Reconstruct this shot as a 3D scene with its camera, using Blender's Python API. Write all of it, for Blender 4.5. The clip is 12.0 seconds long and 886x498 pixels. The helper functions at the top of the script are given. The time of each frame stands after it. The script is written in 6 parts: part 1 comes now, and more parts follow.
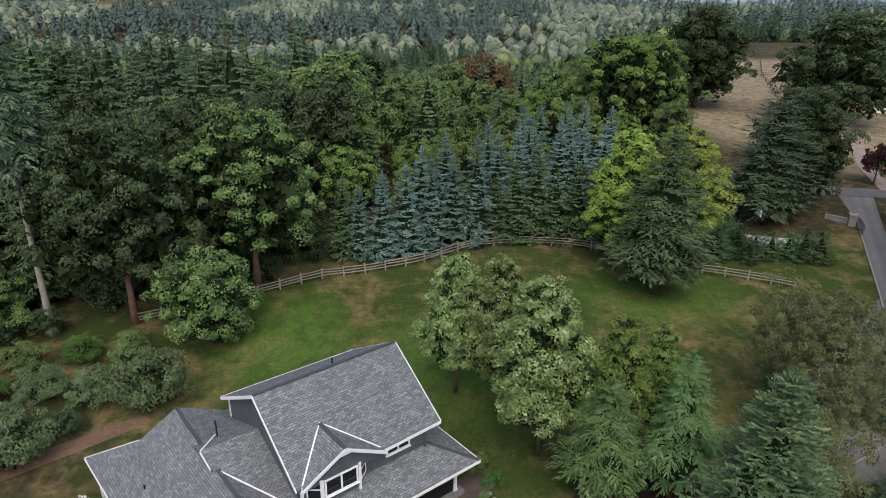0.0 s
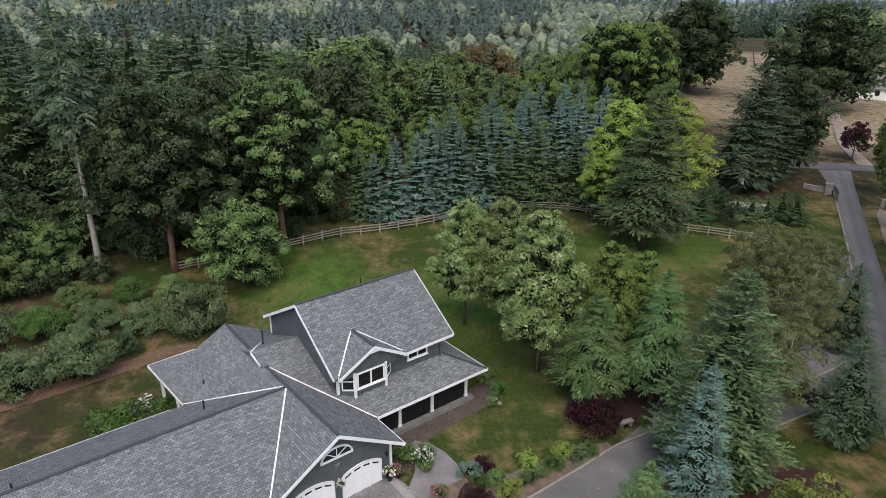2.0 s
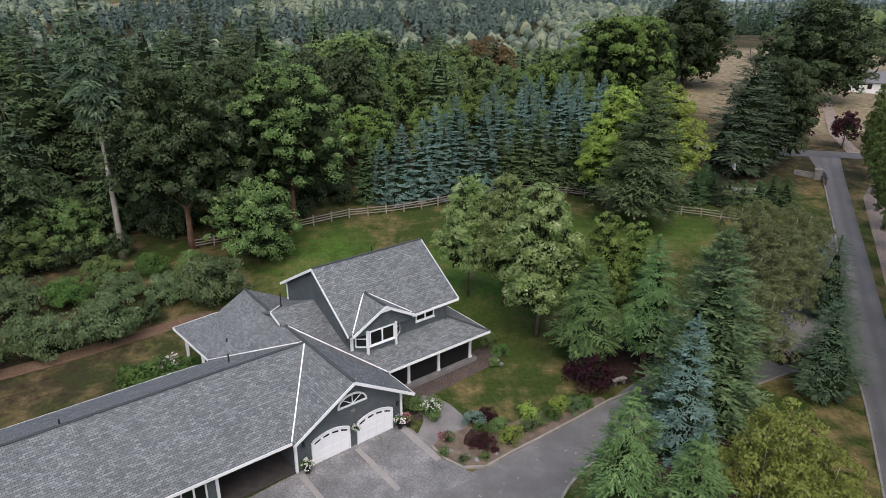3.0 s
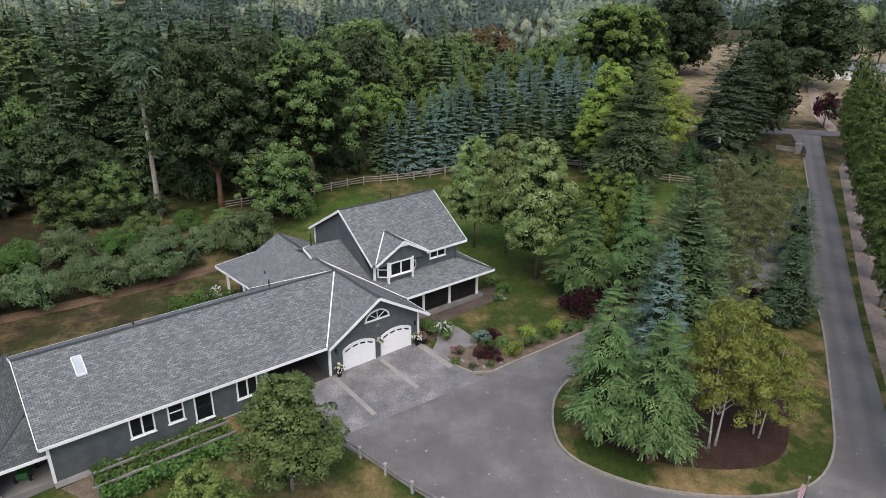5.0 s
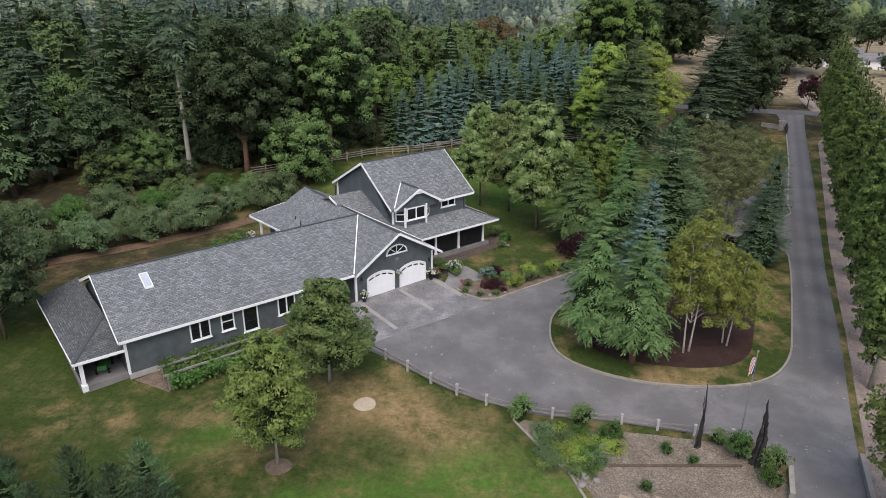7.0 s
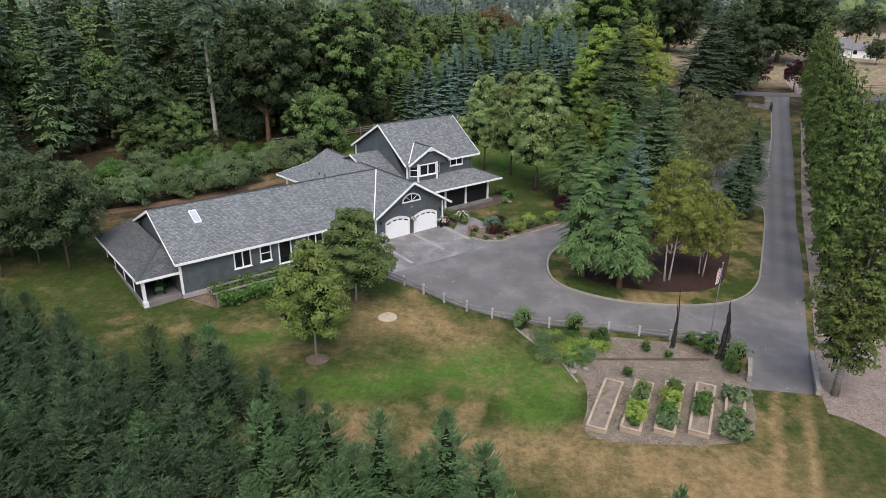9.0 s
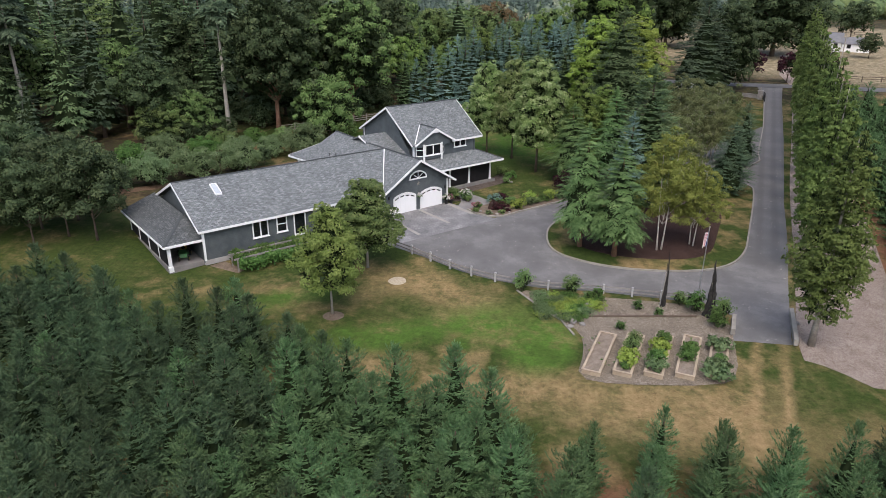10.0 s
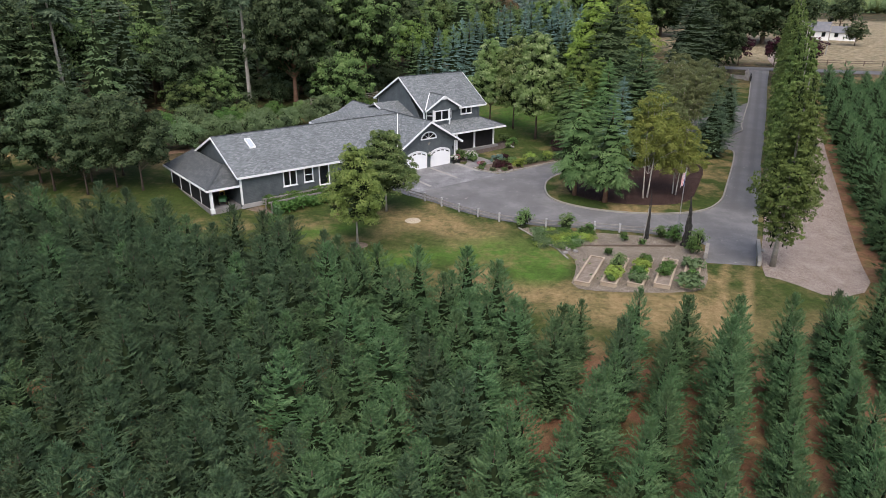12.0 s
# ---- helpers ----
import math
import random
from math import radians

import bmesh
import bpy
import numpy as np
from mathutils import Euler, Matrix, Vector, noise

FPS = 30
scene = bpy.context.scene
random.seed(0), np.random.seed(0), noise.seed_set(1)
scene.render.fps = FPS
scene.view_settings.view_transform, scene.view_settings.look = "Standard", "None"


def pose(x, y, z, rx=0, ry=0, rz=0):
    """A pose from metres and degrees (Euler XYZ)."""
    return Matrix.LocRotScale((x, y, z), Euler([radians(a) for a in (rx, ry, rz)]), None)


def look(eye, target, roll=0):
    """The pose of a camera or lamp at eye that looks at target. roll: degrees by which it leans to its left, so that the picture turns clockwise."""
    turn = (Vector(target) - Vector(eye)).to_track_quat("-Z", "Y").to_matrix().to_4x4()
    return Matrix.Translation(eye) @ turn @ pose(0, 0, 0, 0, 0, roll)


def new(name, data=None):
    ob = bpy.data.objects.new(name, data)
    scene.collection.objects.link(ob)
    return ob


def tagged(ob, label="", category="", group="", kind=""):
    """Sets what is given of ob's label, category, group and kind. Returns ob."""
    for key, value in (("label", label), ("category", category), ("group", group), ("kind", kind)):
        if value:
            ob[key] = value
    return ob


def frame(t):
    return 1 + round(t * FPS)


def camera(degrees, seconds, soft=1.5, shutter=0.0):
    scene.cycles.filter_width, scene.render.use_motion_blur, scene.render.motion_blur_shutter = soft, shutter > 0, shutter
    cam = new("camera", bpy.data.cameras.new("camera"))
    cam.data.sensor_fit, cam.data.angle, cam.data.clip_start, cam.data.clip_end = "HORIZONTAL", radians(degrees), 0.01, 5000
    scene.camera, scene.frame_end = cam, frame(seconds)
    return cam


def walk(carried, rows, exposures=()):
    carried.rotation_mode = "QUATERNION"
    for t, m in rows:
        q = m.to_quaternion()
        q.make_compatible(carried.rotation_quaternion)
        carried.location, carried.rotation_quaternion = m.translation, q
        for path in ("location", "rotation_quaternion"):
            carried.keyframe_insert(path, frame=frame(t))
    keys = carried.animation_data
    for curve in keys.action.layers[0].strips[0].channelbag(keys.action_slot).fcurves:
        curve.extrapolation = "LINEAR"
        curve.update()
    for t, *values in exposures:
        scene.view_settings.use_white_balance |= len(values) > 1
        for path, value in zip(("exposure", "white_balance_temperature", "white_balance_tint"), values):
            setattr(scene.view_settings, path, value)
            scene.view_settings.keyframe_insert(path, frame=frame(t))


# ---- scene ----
cam = camera(67.9, 12.0, 0.55)
METRES, EYE, TILT, LEAN, TURN = 56.0, 33.8, -22.0, -0.5, 0.0
ROWS = [
    (0.0, 0.0, 0.0, 0.0, 0.0, 0.0, -0.0),
    (0.5, -0.0042, -0.0334, -0.0225, 0.02, 0.01, 0.01),
    (1.0, -0.0087, -0.066, -0.0459, 0.02, 0.04, 0.01),
    (1.5, -0.0132, -0.0992, -0.0688, 0.03, 0.07, 0.01),
    (2.0, -0.0171, -0.1325, -0.092, 0.05, 0.09, 0.0),
    (2.5, -0.0211, -0.1656, -0.1152, 0.07, 0.1, -0.02),
    (3.0, -0.025, -0.1992, -0.1382, 0.09, 0.1, -0.01),
    (5.0, -0.042, -0.3344, -0.2304, 0.11, 0.12, 0.0),
    (5.5, -0.0458, -0.3682, -0.2541, 0.13, 0.14, -0.02),
    (6.0, -0.0503, -0.4023, -0.2777, 0.14, 0.14, -0.02),
    (6.5, -0.0546, -0.4366, -0.3015, 0.17, 0.13, -0.03),
    (7.0, -0.0592, -0.471, -0.3261, 0.18, 0.14, -0.04),
    (9.0, -0.0753, -0.605, -0.4245, 0.25, 0.23, -0.08),
    (9.5, -0.0795, -0.6393, -0.4494, 0.26, 0.23, -0.07),
    (10.0, -0.0842, -0.6733, -0.4749, 0.27, 0.23, -0.07),
    (10.5, -0.0887, -0.7074, -0.5003, 0.28, 0.23, -0.04),
    (11.0, -0.0932, -0.7421, -0.5255, 0.28, 0.23, -0.04),
    (11.5, -0.0973, -0.7763, -0.551, 0.3, 0.21, -0.05),
    (12.0, -0.1012, -0.8109, -0.5761, 0.29, 0.21, -0.05),
]
walk(cam, [(t, pose(0, 0, EYE, TILT, LEAN, TURN) @ pose(METRES * x, METRES * y, METRES * z, 90 + pitch, roll, yaw)) for t, x, y, z, yaw, pitch, roll in ROWS], ((0.0, 0.38, 6500, 12), (5.0, 0.45, 6500, 12), (9.0, 0.6, 6500, 12), (12.0, 0.7, 6500, 12)))

# ---- light ----
world = bpy.data.worlds.new("overcast")
world.use_nodes = True
scene.world = world
sky = world.node_tree.nodes.new("ShaderNodeTexSky")
sky.sky_type, sky.sun_disc = "NISHITA", False
sky.sun_elevation, sky.sun_rotation = radians(57), radians(178)
sky.air_density, sky.dust_density, sky.ozone_density = 1.0, 4.0, 1.5
back = world.node_tree.nodes["Background"]
back.inputs["Strength"].default_value = 0.15
world.node_tree.links.new(sky.outputs[0], back.inputs[0])
sun_data = bpy.data.lights.new("sun", "SUN")
sun_data.energy, sun_data.angle, sun_data.color = 1.0, radians(60), (0.97, 0.98, 1.0)
sun = new("sun", sun_data)
sun.matrix_world = look((2, -38, 84), (0, 15, 0))


# ---- materials ----
def material(name, rough=0.8, metal=0.0, spec=0.3):
    m = bpy.data.materials.new(name)
    m.use_nodes = True
    b = m.node_tree.nodes["Principled BSDF"]
    b.inputs["Roughness"].default_value, b.inputs["Metallic"].default_value = rough, metal
    b.inputs["Specular IOR Level"].default_value = spec
    return m, m.node_tree, b


def node(nt, kind, **sockets):
    n = nt.nodes.new("ShaderNode" + kind)
    for k, v in sockets.items():
        sock = n.inputs[int(k[1:])] if k[0] == "i" and k[1:].isdigit() else n.inputs[k]
        if hasattr(v, "is_output"):
            nt.links.new(v, sock)
        else:
            sock.default_value = v
    return n


def ramp(nt, fac, *stops):
    n = nt.nodes.new("ShaderNodeValToRGB")
    while len(n.color_ramp.elements) < len(stops):
        n.color_ramp.elements.new(0.5)
    for e, (p, c) in zip(n.color_ramp.elements, stops):
        e.position, e.color = p, (*c, 1) if len(c) == 3 else c
    nt.links.new(fac, n.inputs[0])
    return n.outputs[0]


def mix(nt, fac, a, b, blend="MIX"):
    n = nt.nodes.new("ShaderNodeMix")
    n.data_type, n.blend_type = "RGBA", blend
    for s, v in ((n.inputs[0], fac), (n.inputs[6], a), (n.inputs[7], b)):
        if hasattr(v, "is_output"):
            nt.links.new(v, s)
        elif isinstance(v, (int, float)):
            s.default_value = v
        else:
            s.default_value = (*v, 1)
    return n.outputs[2]


def place(nt):
    return nt.nodes.new("ShaderNodeNewGeometry").outputs["Position"]


def noisy(nt, vec, scale, detail=4.0, rough=0.6):
    return node(nt, "TexNoise", Vector=vec, Scale=scale, Detail=detail, Roughness=rough).outputs["Fac"]


def bump(nt, b, height, strength=0.4, distance=0.02):
    n = node(nt, "Bump", Height=height, Strength=strength, Distance=distance)
    nt.links.new(n.outputs[0], b.inputs["Normal"])


def plain(name, dark, light, scale=3.0, rough=0.8, spec=0.3, relief=0.2, fine=40.0, metal=0.0):
    """A surface mottled at two scales."""
    m, nt, b = material(name, rough, metal, spec)
    p = node(nt, "TexCoord").outputs["Object"]
    f = mix(nt, 0.4, noisy(nt, p, scale), noisy(nt, p, fine, 2.0))
    nt.links.new(ramp(nt, f, (0.3, dark), (0.7, light)), b.inputs["Base Color"])
    bump(nt, b, noisy(nt, p, fine, 3.0), relief, 0.01)
    return m


def leafy(name, dark, mid, light, gloss=0.1, through_light=0.25):
    """Foliage whose clumps vary one by one, and a little from plant to plant."""
    m, nt, b = material(name, 0.55, 0.0, gloss)
    dark, mid, light = ((c[0] * 1.02, c[1] * 0.96, c[2] * 1.02) for c in (dark, mid, light))
    dark, light = (tuple(p * 0.62 + q * 0.38 for p, q in zip(c, mid)) for c in (dark, light))
    r = nt.nodes.new("ShaderNodeNewGeometry").outputs["Random Per Island"]
    o = nt.nodes.new("ShaderNodeObjectInfo").outputs["Random"]
    clump = noisy(nt, node(nt, "TexCoord").outputs["Object"], 0.9, 2.0)
    f = mix(nt, 0.6, r, node(nt, "MapRange", i0=clump, i1=0.3, i2=0.7).outputs[0])
    c = ramp(nt, f, (0.0, dark), (0.5, mid), (1.0, light))
    hs = node(nt, "HueSaturation", Color=c)
    vary = node(nt, "MapRange", i0=o, i3=0.82, i4=1.18)
    hue = node(nt, "MapRange", i0=o, i3=0.488, i4=0.514)
    nt.links.new(vary.outputs[0], hs.inputs["Value"])
    nt.links.new(hue.outputs[0], hs.inputs["Hue"])
    nt.links.new(hs.outputs[0], b.inputs["Base Color"])
    t = node(nt, "BsdfTranslucent", Color=hs.outputs[0])
    ms = node(nt, "MixShader", i0=through_light)
    nt.links.new(b.outputs[0], ms.inputs[1])
    nt.links.new(t.outputs[0], ms.inputs[2])
    nt.links.new(ms.outputs[0], nt.nodes["Material Output"].inputs[0])
    return m


LEAF_MAPLE = leafy("maple_leaves", (0.044, 0.087, 0.027), (0.131, 0.210, 0.065), (0.364, 0.454, 0.176))
LEAF_SILVER = leafy("silver_leaves", (0.052, 0.098, 0.026), (0.195, 0.293, 0.091), (0.675, 0.753, 0.415))
LEAF_YOUNG = leafy("young_maple_leaves", (0.072, 0.12, 0.028), (0.18, 0.265, 0.066), (0.37, 0.46, 0.15))
LEAF_DARK = leafy("dark_leaves", (0.026, 0.046, 0.021), (0.072, 0.110, 0.048), (0.197, 0.247, 0.110))
LEAF_LIME = leafy("lime_leaves", (0.112, 0.175, 0.027), (0.244, 0.344, 0.065), (0.450, 0.550, 0.150))
LEAF_OLIVE = leafy("olive_leaves", (0.062, 0.114, 0.025), (0.149, 0.235, 0.056), (0.348, 0.447, 0.124))
LEAF_POPLAR = leafy("poplar_leaves", (0.054, 0.094, 0.024), (0.126, 0.189, 0.049), (0.231, 0.318, 0.098))
LEAF_YELLOW = leafy("yellowing_leaves", (0.082, 0.109, 0.022), (0.179, 0.217, 0.048), (0.325, 0.346, 0.098))
LEAF_DULL = leafy("dull_olive_leaves", (0.065, 0.080, 0.027), (0.137, 0.164, 0.066), (0.216, 0.256, 0.112))
LEAF_SAGE = leafy("sage_leaves", (0.047, 0.081, 0.032), (0.123, 0.189, 0.078), (0.306, 0.399, 0.196))
LEAF_RUST = leafy("rust_leaves", (0.07, 0.055, 0.025), (0.135, 0.092, 0.045), (0.18, 0.145, 0.07))
LEAF_PLUM = leafy("plum_leaves", (0.02, 0.008, 0.012), (0.045, 0.014, 0.02), (0.08, 0.025, 0.03))
LEAF_BRIGHT = leafy("bright_leaves", (0.042, 0.095, 0.022), (0.085, 0.165, 0.04), (0.18, 0.28, 0.08))
NEEDLE = leafy("fir_needles", (0.028, 0.058, 0.022), (0.089, 0.145, 0.061), (0.268, 0.347, 0.143), 0.1, 0.12)
NEEDLE_DARK = leafy("dark_needles", (0.024, 0.045, 0.025), (0.072, 0.116, 0.062), (0.213, 0.278, 0.149), 0.1, 0.1)
NEEDLE_BLUE = leafy("blue_needles", (0.047, 0.097, 0.072), (0.134, 0.230, 0.178), (0.341, 0.494, 0.414), 0.1, 0.1)
NEEDLE_YOUNG = leafy("young_fir_needles", (0.020, 0.048, 0.019), (0.077, 0.145, 0.055), (0.237, 0.351, 0.156), 0.1, 0.12)
NEEDLE_CEDAR = leafy("cedar_sprays", (0.031, 0.067, 0.022), (0.110, 0.198, 0.066), (0.300, 0.432, 0.162), 0.1, 0.15)
NEEDLE_DARKER = leafy("darker_fir_needles", (0.019, 0.039, 0.019), (0.057, 0.099, 0.045), (0.177, 0.241, 0.111), 0.1, 0.12)


def canopy(name, *colours):
    """Leaves of distant woods, whose colour changes from tree to tree."""
    m, nt, b = material(name, 0.7, 0.0, 0.1)
    g = nt.nodes.new("ShaderNodeNewGeometry")
    v = node(nt, "TexVoronoi", Vector=node(nt, "Mapping", Vector=g.outputs["Position"], Scale=(1, 1, 0.15)).outputs[0], Scale=0.09)
    f = mix(nt, 0.12, node(nt, "SeparateColor", Color=v.outputs["Color"]).outputs[0], g.outputs["Random Per Island"])
    nt.links.new(ramp(nt, f, *((i / (len(colours) - 1), c) for i, c in enumerate(colours))), b.inputs["Base Color"])
    return m


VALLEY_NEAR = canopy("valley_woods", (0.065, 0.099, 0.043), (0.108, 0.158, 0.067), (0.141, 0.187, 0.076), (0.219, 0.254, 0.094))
# distance haze put into leaf colours here, and in SLOPE_FIR and HILL_FIR
VALLEY_FAR = canopy("hazed_valley_woods", (0.101, 0.133, 0.102), (0.148, 0.189, 0.137), (0.191, 0.226, 0.151), (0.285, 0.298, 0.180))
HILLS = canopy("hazed_hill_woods", (0.189, 0.253, 0.301), (0.245, 0.316, 0.365), (0.316, 0.380, 0.410))
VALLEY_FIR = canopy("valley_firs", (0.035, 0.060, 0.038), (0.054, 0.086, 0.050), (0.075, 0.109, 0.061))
SLOPE_FIR = canopy("hazed_slope_firs", (0.069, 0.102, 0.087), (0.094, 0.131, 0.109), (0.124, 0.158, 0.126))
HILL_FIR = canopy("hazed_hill_firs", (0.152, 0.211, 0.252), (0.194, 0.257, 0.299), (0.234, 0.299, 0.333))
# near-black green: the shade inside crowns is put into this colour
CROWN_SHADE = plain("crown_shade", (0.014, 0.023, 0.01), (0.03, 0.044, 0.018), 2.0, 0.95, 0.05)
BARK = plain("bark", (0.06, 0.045, 0.035), (0.17, 0.13, 0.1), 2.0, 0.95, 0.1, 0.8, 15)
BARK_GREY = plain("grey_bark", (0.2, 0.18, 0.155), (0.42, 0.39, 0.34), 1.5, 0.95, 0.1, 0.6, 12)
BARK_RED = plain("red_bark", (0.11, 0.06, 0.04), (0.27, 0.16, 0.11), 1.5, 0.95, 0.1, 0.8, 12)
BARK_WHITE = plain("birch_bark", (0.25, 0.22, 0.19), (0.7, 0.66, 0.6), 4.0, 0.8, 0.2, 0.4, 20)
CHARRED = plain("charred_wood", (0.008, 0.008, 0.008), (0.05, 0.045, 0.04), 3.0, 0.8, 0.3, 1.0, 18)
WHITE = plain("white_paint", (0.78, 0.78, 0.77), (0.87, 0.87, 0.86), 1.0, 0.5, 0.4, 0.05)
DOOR_WHITE = plain("white_door_paint", (0.82, 0.82, 0.82), (0.88, 0.88, 0.88), 0.7, 0.45, 0.4, 0.03)
STONE = plain("grey_stone", (0.14, 0.13, 0.12), (0.34, 0.32, 0.3), 2.0, 0.9, 0.2, 0.6)
KERB = plain("kerb_concrete", (0.19, 0.175, 0.15), (0.36, 0.335, 0.29), 1.5, 0.9, 0.2, 0.3)
FENCE_WOOD = plain("weathered_fence_wood", (0.17, 0.14, 0.115), (0.4, 0.35, 0.3), 1.2, 0.9, 0.15, 0.5, 25)
RAIL_GREY = plain("grey_fence_wood", (0.13, 0.12, 0.108), (0.31, 0.29, 0.265), 1.2, 0.9, 0.15, 0.5, 25)
POST_PALE = plain("pale_fence_posts", (0.26, 0.255, 0.25), (0.46, 0.45, 0.44), 1.2, 0.9, 0.15, 0.4, 25)
TIMBER = plain("bed_timber", (0.26, 0.2, 0.14), (0.52, 0.43, 0.32), 1.2, 0.9, 0.15, 0.5, 25)
SOIL = plain("garden_soil", (0.13, 0.1, 0.075), (0.3, 0.25, 0.2), 2.0, 0.95, 0.1, 0.8, 12)
CHIPS = plain("wood_chips", (0.085, 0.062, 0.045), (0.24, 0.19, 0.145), 1.0, 0.95, 0.1, 1.0, 12)
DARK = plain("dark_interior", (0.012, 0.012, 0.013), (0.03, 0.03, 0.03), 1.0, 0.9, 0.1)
# floor colour with the carport's shade painted in
CARPORT_SHADE = plain("shaded_carport_floor", (0.03, 0.027, 0.025), (0.075, 0.068, 0.06), 1.5, 0.8)
PATH = plain("old_concrete_path", (0.15, 0.14, 0.135), (0.27, 0.255, 0.245), 0.9, 0.9, 0.2, 0.3)
CONCRETE = plain("concrete", (0.28, 0.27, 0.26), (0.45, 0.44, 0.42), 0.8, 0.85, 0.2, 0.3)
METAL = plain("dark_metal", (0.02, 0.02, 0.02), (0.06, 0.06, 0.06), 3.0, 0.5, 0.5, 0.1, 40, 0.6)
RED_WOOD = plain("red_brown_door", (0.09, 0.025, 0.015), (0.18, 0.06, 0.035), 2.0, 0.5)


def glass_material():
    m, nt, b = material("window_glass", 0.05, 0.0, 0.6)
    b.inputs["Base Color"].default_value = (0.012, 0.014, 0.016, 1)
    return m


GLASS = glass_material()
SKY_PANE = plain("frosted_skylight", (0.36, 0.4, 0.43), (0.5, 0.535, 0.56), 0.6, 0.25, 0.5, 0.02)


def siding_material():
    m, nt, b = material("grey_lap_siding", 0.65, 0, 0.3)
    p = node(nt, "TexCoord").outputs["Object"]
    z = node(nt, "SeparateXYZ", Vector=p).outputs[2]
    saw = node(nt, "Math", i0=node(nt, "Math", i0=z, i1=6.0).outputs[0])
    saw.operation = "FRACT"
    saw.inputs[0].links[0].from_node.operation = "MULTIPLY"
    c = ramp(nt, noisy(nt, p, 1.5), (0.3, (0.078, 0.091, 0.097)), (0.7, (0.115, 0.13, 0.136)))
    nt.links.new(c, b.inputs["Base Color"])
    bump(nt, b, saw.outputs[0], 0.5, 0.03)
    return m


SIDING = siding_material()


def shingle_material(name, tone):
    """Asphalt shingles laid in courses along each slope, by the slope's own metres."""
    m, nt, b = material(name, 0.9, 0, 0.2)
    uv = node(nt, "TexCoord").outputs["UV"]
    br = node(nt, "TexBrick", Vector=uv, Scale=1.0)
    br.inputs["Color1"].default_value, br.inputs["Color2"].default_value = (0.4, 0.4, 0.4, 1), (0.82, 0.82, 0.82, 1)
    br.inputs["Mortar"].default_value = (0.0, 0.0, 0.0, 1)
    br.inputs["Brick Width"].default_value, br.inputs["Row Height"].default_value = 0.34, 0.16
    br.inputs["Mortar Size"].default_value, br.inputs["Bias"].default_value = 0.012, -0.1
    big = noisy(nt, uv, 0.35, 3.0)
    streak = noisy(nt, node(nt, "Mapping", Vector=uv, Scale=(1.2, 0.12, 1)).outputs[0], 1.0, 3.0)
    tab = node(nt, "SeparateColor", Color=br.outputs["Color"]).outputs[0]
    coarse = noisy(nt, node(nt, "Mapping", Vector=uv, Scale=(3.4, 6.4, 1)).outputs[0], 1.6, 2.0, 0.85)
    f = mix(nt, 0.14, mix(nt, 0.5, tab, coarse), mix(nt, 0.5, big, streak))
    c = ramp(nt, f, *((p, tuple(tone * q for q in rgb)) for p, rgb in ((0.2, (0.036, 0.04, 0.041)), (0.4, (0.105, 0.114, 0.116)), (0.56, (0.182, 0.194, 0.195)), (0.74, (0.34, 0.352, 0.35)))))
    nt.links.new(c, b.inputs["Base Color"])
    y = node(nt, "SeparateXYZ", Vector=uv).outputs[1]
    saw = node(nt, "Math", i0=node(nt, "Math", i0=y, i1=1 / 0.16).outputs[0])
    saw.operation = "FRACT"
    saw.inputs[0].links[0].from_node.operation = "MULTIPLY"
    bump(nt, b, mix(nt, 0.4, saw.outputs[0], br.outputs["Color"]), 0.6, 0.02)
    return m


SHINGLE = shingle_material("asphalt_shingles", 1.0)
SHINGLE_DARK = shingle_material("dark_asphalt_shingles", 0.56)


def asphalt_material():
    m, nt, b = material("driveway_asphalt", 0.85, 0, 0.3)
    p = place(nt)
    big = noisy(nt, p, 0.22, 5.0, 0.65)
    fine = noisy(nt, p, 14.0, 3.0, 0.7)
    c = ramp(nt, mix(nt, 0.35, big, fine), (0.38, (0.05, 0.051, 0.056)), (0.5, (0.086, 0.086, 0.091)), (0.6, (0.16, 0.157, 0.16)))
    # two tyre-worn bands along the straight
    mp = node(nt, "Mapping", Vector=p)
    mp.vector_type = "TEXTURE"
    mp.inputs["Location"].default_value, mp.inputs["Rotation"].default_value = (22.2, 2.6, 0), (0, 0, radians(-24.2))
    q = node(nt, "SeparateXYZ", Vector=mp.outputs[0])
    band = node(nt, "Math", i0=node(nt, "Math", i0=q.outputs[0], i1=4.2).outputs[0])
    band.inputs[0].links[0].from_node.operation = "MULTIPLY"
    band.operation = "COSINE"
    near = node(nt, "MapRange", i0=node(nt, "Math", i0=q.outputs[0]).outputs[0], i1=2.6, i2=1.7, i3=0.0, i4=1.0)
    near.inputs[0].links[0].from_node.operation = "ABSOLUTE"
    far = node(nt, "MapRange", i0=q.outputs[1], i1=6.0, i2=16.0)
    both = node(nt, "Math", i0=near.outputs[0], i1=far.outputs[0])
    both.operation = "MULTIPLY"
    wear = node(nt, "Math", i0=both.outputs[0], i1=node(nt, "MapRange", i0=band.outputs[0], i1=-0.6, i2=0.8, i3=0.0, i4=0.5).outputs[0])
    wear.operation = "MULTIPLY"
    c = mix(nt, wear.outputs[0], mix(nt, node(nt, "Math", i0=both.outputs[0], i1=-0.45).outputs[0], c, (0.105, 0.104, 0.107)), (0.04, 0.04, 0.044))
    spots = ramp(nt, noisy(nt, p, 3.0, 1.0), (0.74, (0, 0, 0)), (0.78, (1, 1, 1)))
    c = mix(nt, node(nt, "Math", i0=spots, i1=0.25).outputs[0], c, (0.3, 0.28, 0.25))
    nt.links.new(c, b.inputs["Base Color"])
    bump(nt, b, fine, 0.3, 0.01)
    return m


ASPHALT = asphalt_material()


